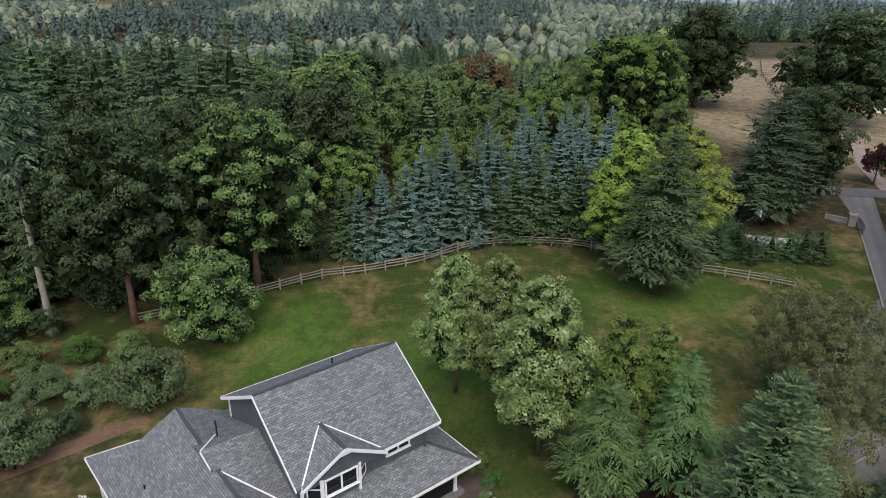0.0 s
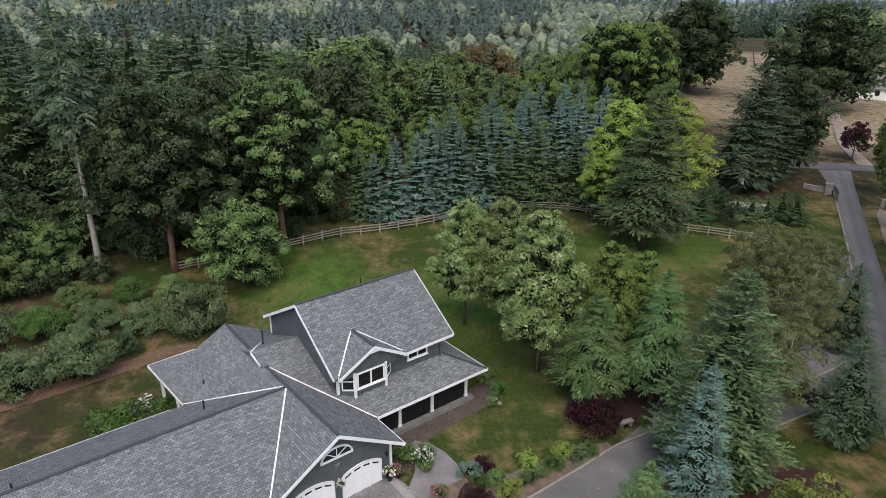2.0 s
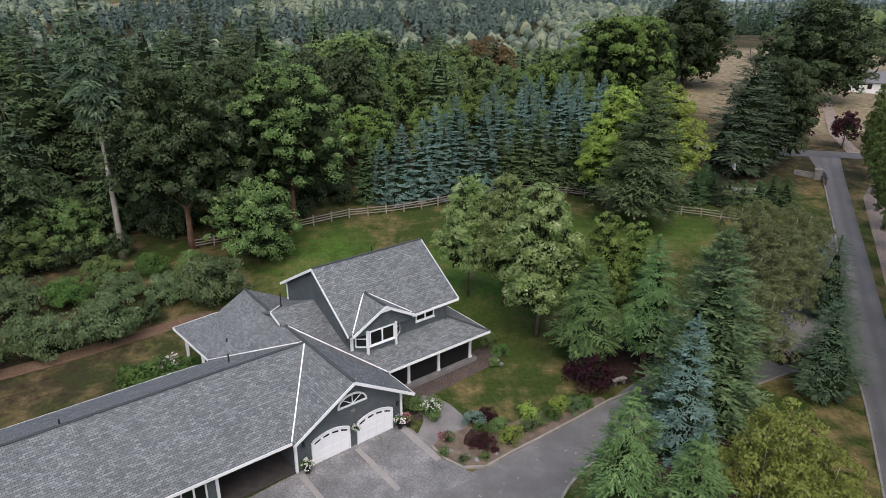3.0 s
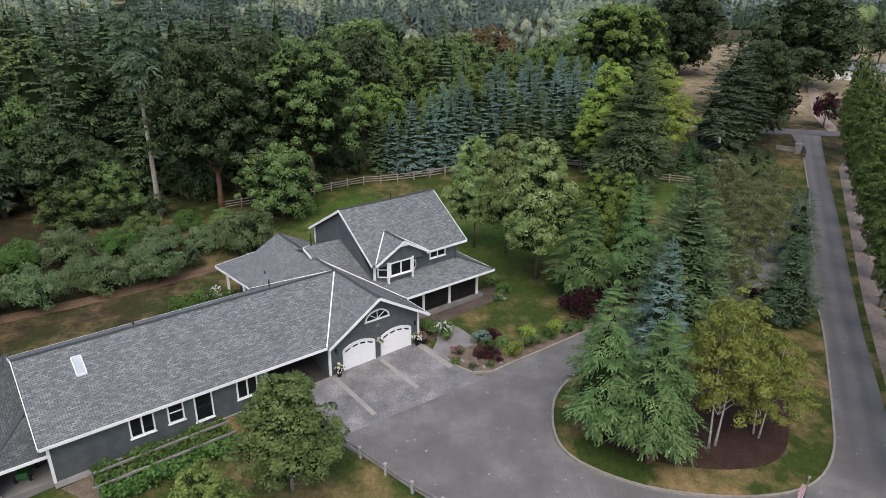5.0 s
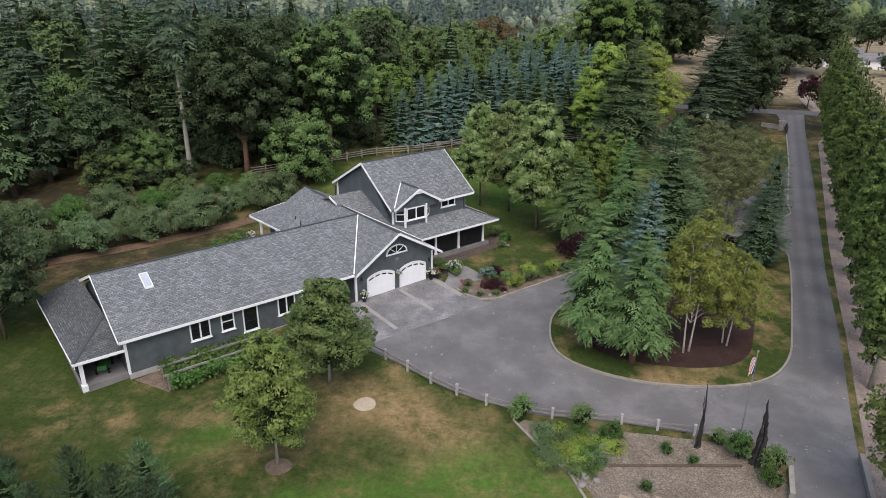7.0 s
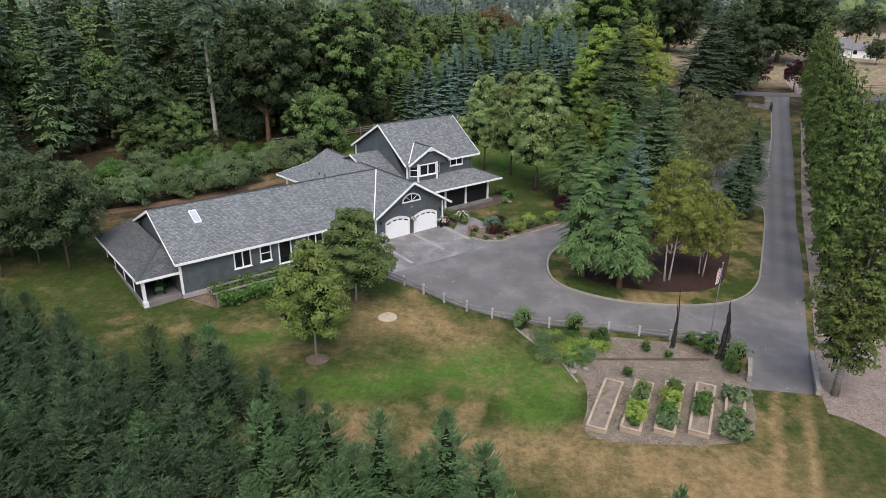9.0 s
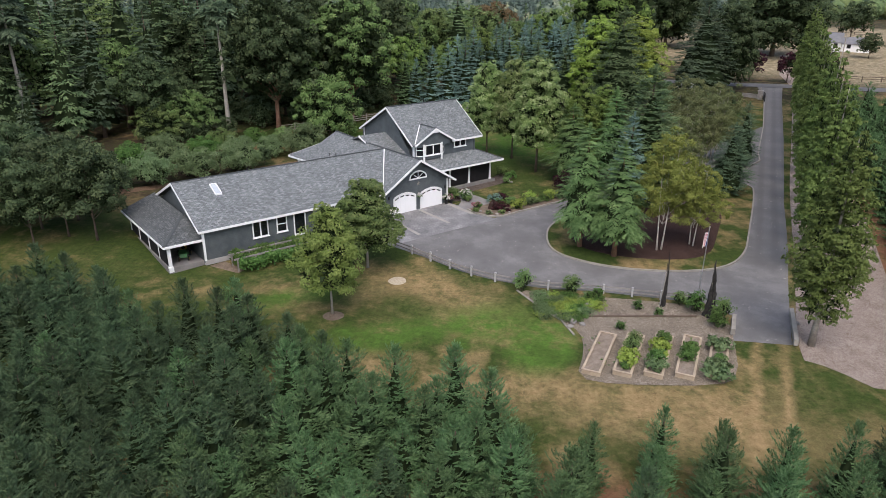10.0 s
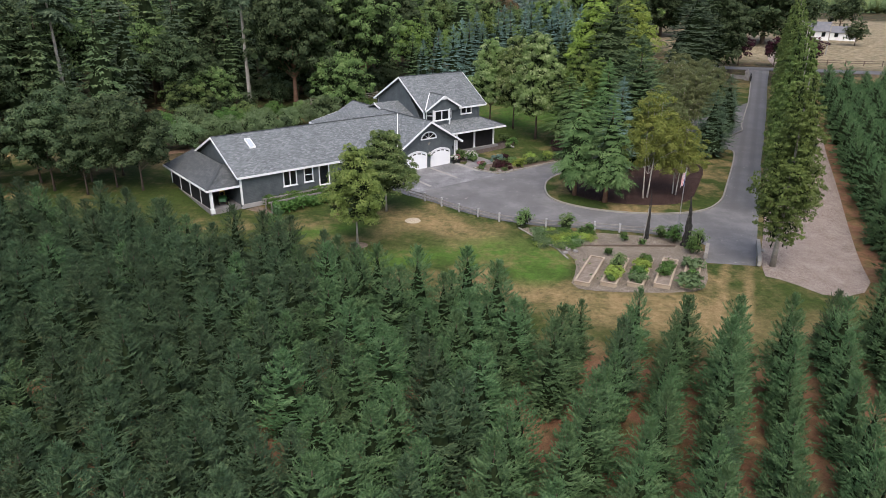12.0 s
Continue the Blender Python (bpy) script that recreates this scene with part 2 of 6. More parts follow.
def road_material():
    m, nt, b = material("old_grey_asphalt", 0.85, 0, 0.3)
    p = place(nt)
    c = ramp(nt, mix(nt, 0.3, noisy(nt, p, 0.3), noisy(nt, p, 12.0)), (0.3, (0.07, 0.07, 0.074)), (0.7, (0.13, 0.128, 0.13)))
    nt.links.new(c, b.inputs["Base Color"])
    return m


ROAD = road_material()


def stamped_material():
    """Stamped concrete with a slate-like pattern and wet dark stains."""
    m, nt, b = material("stamped_concrete", 0.75, 0, 0.35)
    p = place(nt)
    v = node(nt, "TexVoronoi", Vector=p, Scale=3.4)
    v.feature = "DISTANCE_TO_EDGE"
    e = ramp(nt, v.outputs["Distance"], (0.0, (0, 0, 0)), (0.09, (1, 1, 1)))
    c = ramp(nt, mix(nt, 0.4, noisy(nt, p, 0.5), noisy(nt, p, 7.0)), (0.34, (0.11, 0.108, 0.108)), (0.52, (0.205, 0.2, 0.198)), (0.68, (0.36, 0.35, 0.34)))
    c = mix(nt, 0.22, c, e, "MULTIPLY")
    nt.links.new(c, b.inputs["Base Color"])
    bump(nt, b, e, 0.3, 0.01)
    return m


STAMPED = stamped_material()


def gravel_material(name, a, b2, c2, scale=6.0):
    m, nt, b = material(name, 0.95, 0, 0.15)
    p = place(nt)
    v = node(nt, "TexVoronoi", Vector=p, Scale=scale * 2.6)
    cell = node(nt, "SeparateColor", Color=v.outputs["Color"]).outputs[0]
    f = mix(nt, 0.3, mix(nt, 0.4, noisy(nt, p, 0.7, 7.0, 0.75), noisy(nt, p, 5.0, 4.0, 0.75)), cell)
    c = ramp(nt, f, (0.25, a), (0.5, b2), (0.75, c2))
    nt.links.new(c, b.inputs["Base Color"])
    bump(nt, b, v.outputs["Distance"], 0.7, 0.05)
    return m


GRAVEL = gravel_material("chips_and_gravel", (0.1, 0.072, 0.056), (0.27, 0.215, 0.178), (0.45, 0.39, 0.34), 9.0)
BAND = plain("apron_band_concrete", (0.25, 0.232, 0.21), (0.37, 0.345, 0.315), 0.8, 0.85, 0.2, 0.3)
PALE_CHIPS = gravel_material("pale_wood_chips", (0.085, 0.066, 0.048), (0.18, 0.148, 0.112), (0.38, 0.33, 0.265), 7.0)
MULCH_BED = gravel_material("dark_mulch", (0.018, 0.011, 0.009), (0.05, 0.028, 0.023), (0.11, 0.07, 0.058), 10.0)
PORCH_CHIPS = gravel_material("brown_bark_chips", (0.04, 0.032, 0.027), (0.1, 0.078, 0.066), (0.2, 0.165, 0.145), 8.0)
RED_CHIPS = gravel_material("red_brown_chips", (0.07, 0.042, 0.027), (0.165, 0.105, 0.068), (0.29, 0.205, 0.14), 8.0)
SAWDUST = gravel_material("pale_sawdust", (0.26, 0.21, 0.14), (0.46, 0.39, 0.29), (0.62, 0.55, 0.43), 8.0)


# ---- ground ----
NEAR = ((-400, -3.0), (-60, -1.6), (-5, -1.3), (8, -1.0), (20, -0.25), (40, 0.1), (64, 1.6), (85, 3.2), (105, 4.2))
VALLEY = NEAR + ((150, 1.0), (220, -12.0), (330, -25.0), (450, -27.0), (600, -22.0), (750, -9.0), (1200, -2.0), (2000, 4.0), (6000, 60.0))
RIDGE = NEAR + ((160, 7.0), (250, 9.0), (340, 8.0), (450, -6.0), (600, -14.0), (750, -8.0), (1200, -2.0), (2000, 4.0), (6000, 60.0))


def profile(stops, y):
    last = len(stops) - 1
    for i in range(last):
        if y < stops[i + 1][0]:
            break
    slope = lambda k: (stops[min(k + 1, last)][1] - stops[max(k - 1, 0)][1]) / (stops[min(k + 1, last)][0] - stops[max(k - 1, 0)][0])
    (a, za), (b, zb) = stops[i], stops[i + 1]
    w = b - a
    s = min(max((y - a) / w, 0.0), 1.0)
    return za * (2 * s**3 - 3 * s**2 + 1) + w * slope(i) * (s**3 - 2 * s**2 + s) + zb * (3 * s**2 - 2 * s**3) + w * slope(i + 1) * (s**3 - s**2)


def level(x, y):
    """Height of the ground: a gentle rise to the woods, then a valley with a ridge of fields on one side."""
    if y < 105:
        return profile(NEAR + ((150, 4.0),), y)
    s = min(max((x / y - 0.16) / 0.2, 0.0), 1.0)
    s = s * s * (3 - 2 * s)
    return (1 - s) * profile(VALLEY, y) + s * profile(RIDGE, y)


def mesh_object(name, verts, faces, mat, parent=None):
    me = bpy.data.meshes.new(name)
    me.from_pydata([tuple(v) for v in verts], [], faces)
    me.materials.append(mat)
    ob = new(name, me)
    ob.parent = parent
    return ob


def part(name, bm, mat, parent=None, label="", smooth=False):
    me = bpy.data.meshes.new(name)
    bmesh.ops.recalc_face_normals(bm, faces=bm.faces)
    bm.to_mesh(me)
    bm.free()
    if smooth:
        me.polygons.foreach_set("use_smooth", [True] * len(me.polygons))
    me.materials.append(mat)
    ob = new(name, me)
    ob.parent = parent
    if label:
        tagged(ob, label)
    return ob


def thing(name, label, category, at=(0, 0, 0), turn=0.0, group="", kind=""):
    ob = new(name)
    ob.empty_display_size = 0.2
    ob.matrix_world = pose(*at, 0, 0, turn)
    return tagged(ob, label, category, group, kind)


def axis_stops(near, far, step, grow):
    out, s, d = [0.0], step, 0.0
    while d < far:
        d += s
        out.append(d)
        if d > near:
            s *= grow
    return out


def ground_material():
    """Grass that is green where it is watered, straw-coloured where it is dry, bare red earth between the young firs, leaf litter in the woods."""
    m, nt, b = material("ground_grass_and_earth", 0.95, 0, 0.1)
    p = place(nt)
    wob = noisy(nt, p, 0.12, 5.0)
    mid = noisy(nt, p, 0.55, 4.0)
    fine = noisy(nt, p, 2.4, 7.0, 0.82)
    grain = noisy(nt, p, 16.0, 3.0, 0.8)

    def spot(cx, cy, rx, ry, turn=0.0, soft=0.35, wobble=0.5):
        mp = node(nt, "Mapping", Vector=p)
        mp.vector_type = "TEXTURE"
        mp.inputs["Location"].default_value, mp.inputs["Rotation"].default_value, mp.inputs["Scale"].default_value = (cx, cy, 0), (0, 0, radians(turn)), (rx, ry, 1e6)
        ln = node(nt, "VectorMath", i0=mp.outputs[0])
        ln.operation = "LENGTH"
        jit = node(nt, "MapRange", i0=mid, i3=-wobble, i4=wobble)
        sm = node(nt, "Math", i0=ln.outputs["Value"], i1=jit.outputs[0])
        return node(nt, "MapRange", i0=sm.outputs[0], i1=1.0 + soft, i2=1.0 - soft, i3=0.0, i4=1.0).outputs[0]

    turf = mix(nt, 0.5, fine, grain)
    green = ramp(nt, turf, (0.36, (0.016, 0.03, 0.007)), (0.64, (0.064, 0.09, 0.021)))
    vivid = ramp(nt, turf, (0.36, (0.034, 0.078, 0.011)), (0.64, (0.105, 0.185, 0.033)))
    straw = ramp(nt, turf, (0.36, (0.118, 0.078, 0.034)), (0.64, (0.4, 0.285, 0.142)))
    earth = ramp(nt, mix(nt, 0.5, fine, grain), (0.36, (0.12, 0.055, 0.032)), (0.64, (0.3, 0.155, 0.092)))
    litter = ramp(nt, mix(nt, 0.5, fine, grain), (0.3, (0.02, 0.015, 0.01)), (0.7, (0.06, 0.043, 0.029)))
    patch = noisy(nt, p, 0.28, 8.0, 0.62)
    streaky = noisy(nt, node(nt, "Mapping", Vector=p, Rotation=(0, 0, radians(24)), Scale=(1.2, 0.25, 1)).outputs[0], 1.0, 4.0)
    dry = ramp(nt, mix(nt, 0.12, mix(nt, 0.65, wob, patch), streaky), (0.47, (0, 0, 0)), (0.59, (1, 1, 1)))
    c = mix(nt, mix(nt, 0.85, (0, 0, 0), dry), green, straw)
    half = node(nt, "Math", i0=dry, i1=0.3)
    half.operation = "MULTIPLY"
    blotch = noisy(nt, p, 0.75, 6.0, 0.7)
    vary = node(nt, "MapRange", i0=blotch, i1=0.36, i2=0.6, i3=0.25, i4=1.0)
    for args, col in GROUND_SPOTS:
        col = dict(pale=ramp(nt, turf, (0.36, (0.2, 0.155, 0.09)), (0.62, (0.4, 0.33, 0.22))), green=green, vivid=vivid, straw=straw, earth=earth, litter=litter, lawn=mix(nt, half.outputs[0], green, straw))[col]
        strength = node(nt, "Math", i0=spot(*args), i1=vary.outputs[0])
        strength.operation = "MULTIPLY"
        c = mix(nt, strength.outputs[0], c, col)
    nt.links.new(c, b.inputs["Base Color"])
    bump(nt, b, mix(nt, 0.5, fine, grain), 0.7, 0.06)
    return m


GROUND_SPOTS = (
    ((0, 700, 900, 520, 0, 0.05, 0.05), "litter"),
    ((-25, 140, 175, 66, 0, 0.05, 0.04), "litter"),
    ((-62, 62, 34, 20, 40, 0.15, 0.15), "litter"),
    ((5, 58, 34, 21, 0, 0.12, 0.1), "lawn"),
    ((14, 40, 16, 12, 0, 0.3, 0.2), "lawn"),
    ((4, 53, 12, 8, 10, 0.5, 0.5), "vivid"),
    # darker turf by the porch: the maples' shade put into the grass colour
    ((3, 41, 5, 6, 0, 0.5, 0.4), "green"),
    ((24, 66, 8, 5, 0, 0.5, 0.5), "vivid"),
    ((-15, 57, 5, 8, 0, 0.5, 0.5), "vivid"),
    ((45, 58, 5, 26, -24, 0.3, 0.3), "lawn"),
    ((-16, -1, 16, 6, 20, 0.6, 0.6), "green"),
    ((-4.5, 1.5, 4.2, 1.8, 30, 0.45, 0.6), "vivid"),
    ((-18, 4.5, 4.0, 1.6, 30, 0.45, 0.6), "vivid"),
    ((2.6, -2.8, 2.3, 4.4, -20, 0.18, 0.25), "vivid"),
    ((-27, 1, 8, 3, 20, 0.5, 0.5), "green"),
    ((12, -11, 9, 4, -10, 0.5, 0.6), "straw"),
    ((-1.5, -8.5, 6, 2.2, 10, 0.5, 0.7), "straw"),
    ((-6, 6.5, 7, 2.6, -35, 0.5, 0.8), "straw"),
    ((-12, -6, 5, 2.0, 10, 0.5, 0.8), "straw"),
    ((20, -8, 3, 6, -24, 0.5, 0.6), "green"),
    ((-10, -78, 110, 62, 0, 0.03, 0.03), "earth"),
    ((60, 10, 26, 60, -24, 0.1, 0.1), "earth"),
    ((120, 170, 75, 78, 0, 0.1, 0.08), "pale"),
    ((-41, 39, 14, 15, 30, 0.4, 0.5), "litter"),
    ((15.5, -9.2, 0.35, 9, -24.0, 0.7, 1.2), "straw"),
    ((17.2, -10.0, 0.35, 9, -24.0, 0.7, 1.2), "straw"),
    ((-450, 1060, 110, 170, 0, 0.2, 0.2), "pale"),
    ((-28, 8, 8, 5, 30, 0.5, 0.5), "green"),
    ((-34, 18, 10, 8, 30, 0.5, 0.5), "green"),
    ((-38, 11, 9, 9, 30, 0.6, 0.6), "green"),
    ((-8.5, 3.5, 5.0, 2.2, -20, 0.5, 0.8), "lawn"),
    ((-1, 0.5, 3.5, 2.5, 30, 0.5, 0.8), "vivid"),
    ((-9.5, -1.5, 4.0, 1.8, 10, 0.5, 0.8), "vivid"),
)
GROUND = ground_material()


def build_ground():
    xs = axis_stops(75, 6000, 1.6, 1.16)
    xs = sorted({-x for x in xs} | set(xs))
    ys = [-300, -200, -140, -100, -80, -70] + [-62 + 1.6 * i for i in range(112)]
    s = 2.0
    while ys[-1] < 6000:
        ys.append(ys[-1] + s)
        s *= 1.1
    verts = [(x, y, level(x, y)) for y in ys for x in xs]
    n = len(xs)
    faces = [(j * n + i, j * n + i + 1, (j + 1) * n + i + 1, (j + 1) * n + i) for j in range(len(ys) - 1) for i in range(n - 1)]
    ob = mesh_object("ground", verts, faces, GROUND)
    ob.data.polygons.foreach_set("use_smooth", [True] * len(faces))
    tagged(ob, "lawn, dry grass and bare red earth rising to woods", "ground", kind="structure")


build_ground()


def rounded(points, times=2):
    """Corner-cut a closed outline."""
    for _ in range(times):
        out = []
        for i, p in enumerate(points):
            q = points[(i + 1) % len(points)]
            out += [(0.75 * p[0] + 0.25 * q[0], 0.75 * p[1] + 0.25 * q[1]), (0.25 * p[0] + 0.75 * q[0], 0.25 * p[1] + 0.75 * q[1])]
        points = out
    return points


def drape(name, outline, lift, mat, label, category, thick=0.3):
    """A sheet with an outline, laid over the ground."""
    bm = bmesh.new()
    f = bm.faces.new([bm.verts.new((x, y, 0)) for x, y in outline])
    bmesh.ops.triangulate(bm, faces=[f])
    for axis in (0, 1):
        lo, hi = min(p[axis] for p in outline), max(p[axis] for p in outline)
        k = math.ceil(lo / 1.6) * 1.6
        while k < hi:
            co, no = ((k, 0, 0), (1, 0, 0)) if axis == 0 else ((0, k, 0), (0, 1, 0))
            bmesh.ops.bisect_plane(bm, geom=bm.verts[:] + bm.edges[:] + bm.faces[:], plane_co=co, plane_no=no)
            k += 1.6 if hi - lo < 90 else 3.2
    for v in bm.verts:
        v.co.z = level(v.co.x, v.co.y) + lift
    bmesh.ops.recalc_face_normals(bm, faces=bm.faces)
    for f in bm.faces:
        if f.normal.z < 0:
            f.normal_flip()
    me = bpy.data.meshes.new(name)
    bm.to_mesh(me)
    bm.free()
    me.materials.append(mat)
    ob = new(name, me)
    return tagged(ob, label, category, kind="structure")


def along(points, step):
    """Even stops on an open line: place and heading."""
    out, rest = [], 0.0
    for (x0, y0), (x1, y1) in zip(points, points[1:]):
        d = math.hypot(x1 - x0, y1 - y0)
        s = rest
        while s < d:
            out.append((x0 + (x1 - x0) * s / d, y0 + (y1 - y0) * s / d, math.atan2(y1 - y0, x1 - x0)))
            s += step
        rest = s - d
    return out


def box(bm, x0, y0, z0, x1, y1, z1):
    vs = [bm.verts.new((x, y, z)) for z in (z0, z1) for x, y in ((x0, y0), (x1, y0), (x1, y1), (x0, y1))]
    for q in ((3, 2, 1, 0), (4, 5, 6, 7), (0, 1, 5, 4), (1, 2, 6, 5), (2, 3, 7, 6), (3, 0, 4, 7)):
        bm.faces.new([vs[i] for i in q])
    return vs


def beam(bm, p, q, w, h):
    """A squared bar from p to q, w wide and h high."""
    p, q = Vector(p), Vector(q)
    d = (q - p).normalized()
    side = d.cross(Vector((0, 0, 1)))
    side = side.normalized() if side.length > 1e-4 else Vector((1, 0, 0))
    up = side.cross(d)
    vs = [bm.verts.new(e + side * sx * w / 2 + up * sz * h / 2) for e in (p, q) for sx, sz in ((-1, -1), (1, -1), (1, 1), (-1, 1))]
    for f in ((3, 2, 1, 0), (4, 5, 6, 7), (0, 1, 5, 4), (1, 2, 6, 5), (2, 3, 7, 6), (3, 0, 4, 7)):
        bm.faces.new([vs[i] for i in f])


def tube(bm, points, radii, sides=8, cap=True):
    rings = []
    for i, p in enumerate(points):
        p = Vector(p)
        d = (Vector(points[min(i + 1, len(points) - 1)]) - Vector(points[max(i - 1, 0)])).normalized()
        a = d.orthogonal().normalized() if abs(d.z) < 0.95 else Vector((1, 0, 0))
        a = (a - d * a.dot(d)).normalized()
        c = d.cross(a)
        rings.append([bm.verts.new(p + (a * math.cos(2 * math.pi * k / sides) + c * math.sin(2 * math.pi * k / sides)) * radii[i]) for k in range(sides)])
    for r, s in zip(rings, rings[1:]):
        for k in range(sides):
            bm.faces.new((r[k], r[(k + 1) % sides], s[(k + 1) % sides], s[k]))
    if cap:
        bm.faces.new(rings[-1])
        bm.faces.new(rings[0][::-1])


# ---- roads, beds and hard ground ----
DRIVE = [(16.9, -1.6), (21.2, -2.2), (25.6, 7.6), (28.6, 14.0), (35.3, 29.2), (40.4, 39.9), (48.5, 57.5), (61.0, 85.4), (66.5, 97.0), (61.5, 98.0), (57.9, 86.0), (49.0, 66.0), (41.5, 50.4), (40.2, 47.0), (37.0, 43.6), (33.2, 41.2), (28.2, 38.6), (16.5, 33.6), (12.2, 31.3), (9.4, 29.2), (6.1, 26.7), (3.6, 24.9), (1.6, 23.5), (-0.3, 21.8), (-8.7, 16.1), (-10.0, 15.3), (-6.7, 13.0), (-3.1, 10.0), (-0.7, 8.6), (1.4, 7.7), (3.7, 6.9), (8.6, 6.3), (13.4, 5.2), (17.6, 4.2), (18.6, 2.2)]
drape("driveway_1", DRIVE, 0.03, ASPHALT, "worn grey asphalt driveway circling a planted island", "driveway")
ISLAND = rounded([(5.6, 17.2), (5.9, 14.0), (8.6, 11.9), (12.0, 10.6), (17.0, 10.1), (21.5, 11.0), (24.4, 13.9), (26.4, 18.0), (32.6, 31.0), (34.6, 36.2), (31.0, 36.4), (26.0, 34.0), (19.0, 30.4), (14.4, 28.0), (10.0, 24.6), (6.6, 21.0)], 2)
drape("island_grass", ISLAND, 0.1, GROUND, "dry grass verge round the driveway island", "grass")
drape("island_mulch", rounded([(8.0, 18.5), (8.6, 14.8), (12.5, 12.9), (17.5, 12.4), (21.0, 13.6), (23.2, 18.0), (27.0, 26.0), (26.0, 29.8), (19.0, 27.5), (12.0, 23.5)], 2), 0.13, MULCH_BED, "dark bark mulch under the island trees", "mulch")
drape("apron_concrete", [(-14.6, 19.6), (-9.8, 15.1), (1.3, 22.5), (-1.2, 24.0), (-2.4, 26.2), (-4.0, 27.8), (-4.6, 28.0), (-11.3, 22.4)], 0.05, STAMPED, "stamped grey concrete apron before the garage doors", "pavement")
drape("public_road", [(43.0, 101.5), (57.0, 97.6), (70.0, 95.8), (100, 90.0), (160, 78.0), (160, 82), (101, 94.4), (70.0, 100.0), (57.6, 102.0), (44.0, 105.5)], 0.1, ROAD, "grey country road passing the drive", "road")
drape("field_lane", [(69.2, 99.6), (71.6, 99.2), (75.4, 112.0), (89.0, 142.0), (87.0, 143.0), (73.2, 113.0)], 0.13, GRAVEL, "narrow gravel lane running on between fields", "lane")
drape("gravel_strip", rounded([(20.6, -4.0), (22.4, -5.2), (24.5, -8.5), (28.6, -6.8), (30.8, -0.9), (34.8, 8.1), (41.8, 24.1), (53.8, 50.1), (67.5, 81.2), (62.6, 84.5), (49.5, 57.0), (36.0, 29.3), (26.4, 7.9)], 1), 0.035, GRAVEL, "strip of chips and gravel beside the poplars", "gravel")
drape("chip_garden", rounded([(1.6, 6.6), (5.0, 5.8), (13.4, 4.6), (17.4, 3.5), (18.0, 1.5), (17.3, -1.2), (15.6, -6.4), (13.8, -7.6), (7.0, -7.6), (4.4, -6.8), (5.6, -3.4), (5.9, -0.6), (4.6, 1.2), (2.8, 4.0)], 1), 0.035, PALE_CHIPS, "garden of pale wood chips round raised beds", "garden bed")
drape("porch_bed", rounded([(-4.9, 32.8), (-3.9, 34.2), (-0.7, 37.0), (1.7, 38.4), (3.0, 40.4), (3.9, 39.6), (4.1, 37.4), (2.5, 35.7), (-0.1, 33.5), (-1.8, 32.0), (-2.2, 31.0), (-2.1, 29.0), (-3.2, 28.4), (-4.6, 28.4), (-5.4, 30.6)], 1), 0.03, PORCH_CHIPS, "dark brown bark bed round the porch", "garden bed")
drape("front_walk", rounded([(-3.4, 31.9), (-1.1, 31.2), (0.7, 28.6), (0.5, 26.4), (-1.5, 24.9), (-3.2, 26.2), (-2.5, 29.0)], 1), 0.045, PATH, "short grey concrete path from apron to porch", "path")
drape("corner_bed", rounded([(-2.1, 25.2), (-1.4, 26.3), (0.2, 27.4), (2.0, 28.3), (3.7, 28.0), (5.5, 29.2), (8.2, 30.5), (11.5, 31.8), (12.0, 31.1), (9.3, 29.0), (6.2, 26.7), (3.7, 24.9), (1.8, 23.5), (0.2, 23.3), (-1.2, 24.0)], 1), 0.06, CHIPS, "low garden bed of shrubs on the driveway's edge", "garden bed")
drape("tree_bed", rounded([(9.0, 34.0), (12.5, 33.0), (17.0, 34.6), (22.0, 37.0), (20.0, 41.0), (13.0, 40.0), (9.6, 37.5)], 2), 0.03, MULCH_BED, "dark mulch under the cedars", "mulch")
drape("sports_pad", [(39.6, 77.6), (46.6, 76.2), (47.6, 80.6), (40.6, 82.2)], 0.06, CONCRETE, "pale concrete pad beyond the paddock fence", "pad")
drape("orchard_strip", rounded([(-54, 24.4), (-44, 29.6), (-36, 34.6), (-29, 40.0), (-23.5, 44.6), (-24.4, 45.6), (-30, 41.6), (-37, 36.2), (-45, 31.2), (-54, 26.2)], 1), 0.03, RED_CHIPS, "brown chip strip along the berry rows", "mulch")
drape("stump_ring", rounded([(-9.7, 7.9), (-8.9, 7.1), (-7.9, 7.5), (-8.0, 8.6), (-9.0, 8.9)], 2), 0.02, SAWDUST, "pale sawdust ring of a ground-out stump", "sawdust")


def kerb_line(label, pts, lift=0.0, w=0.16, h=0.14):
    bm = bmesh.new()
    for (x0, y0), (x1, y1) in zip(pts, pts[1:]):
        beam(bm, (x0, y0, level(x0, y0) + lift + h / 2), (x1, y1, level(x1, y1) + lift + h / 2), w, h + 0.06)
    ob = part("kerb", bm, KERB)
    return tagged(ob, label, "kerb", kind="structure")


kerb_line("rounded concrete kerb round the island", ISLAND + ISLAND[:1], 0.02)
kerb_line("low kerb on the garden bed's edge", [(-2.0, 25.4), (-1.1, 24.1), (0.2, 23.2), (1.8, 23.3), (3.7, 24.8), (6.2, 26.6), (9.4, 29.0), (12.2, 31.2), (16.5, 33.5), (22.0, 35.9)], 0.02)
kerb_line("low kerb beside the drive verge", [(28.2, 38.5), (33.2, 41.1), (37.0, 43.5), (40.2, 46.9), (41.4, 50.3), (49.0, 66.0), (57.8, 86.0)], 0.02)
kerb_line("stone edging between lawn and chips", [(1.7, 6.4), (2.6, 4.7), (3.6, 3.0), (4.7, 1.2), (5.3, -1.0)], 0.0, 0.16, 0.04)


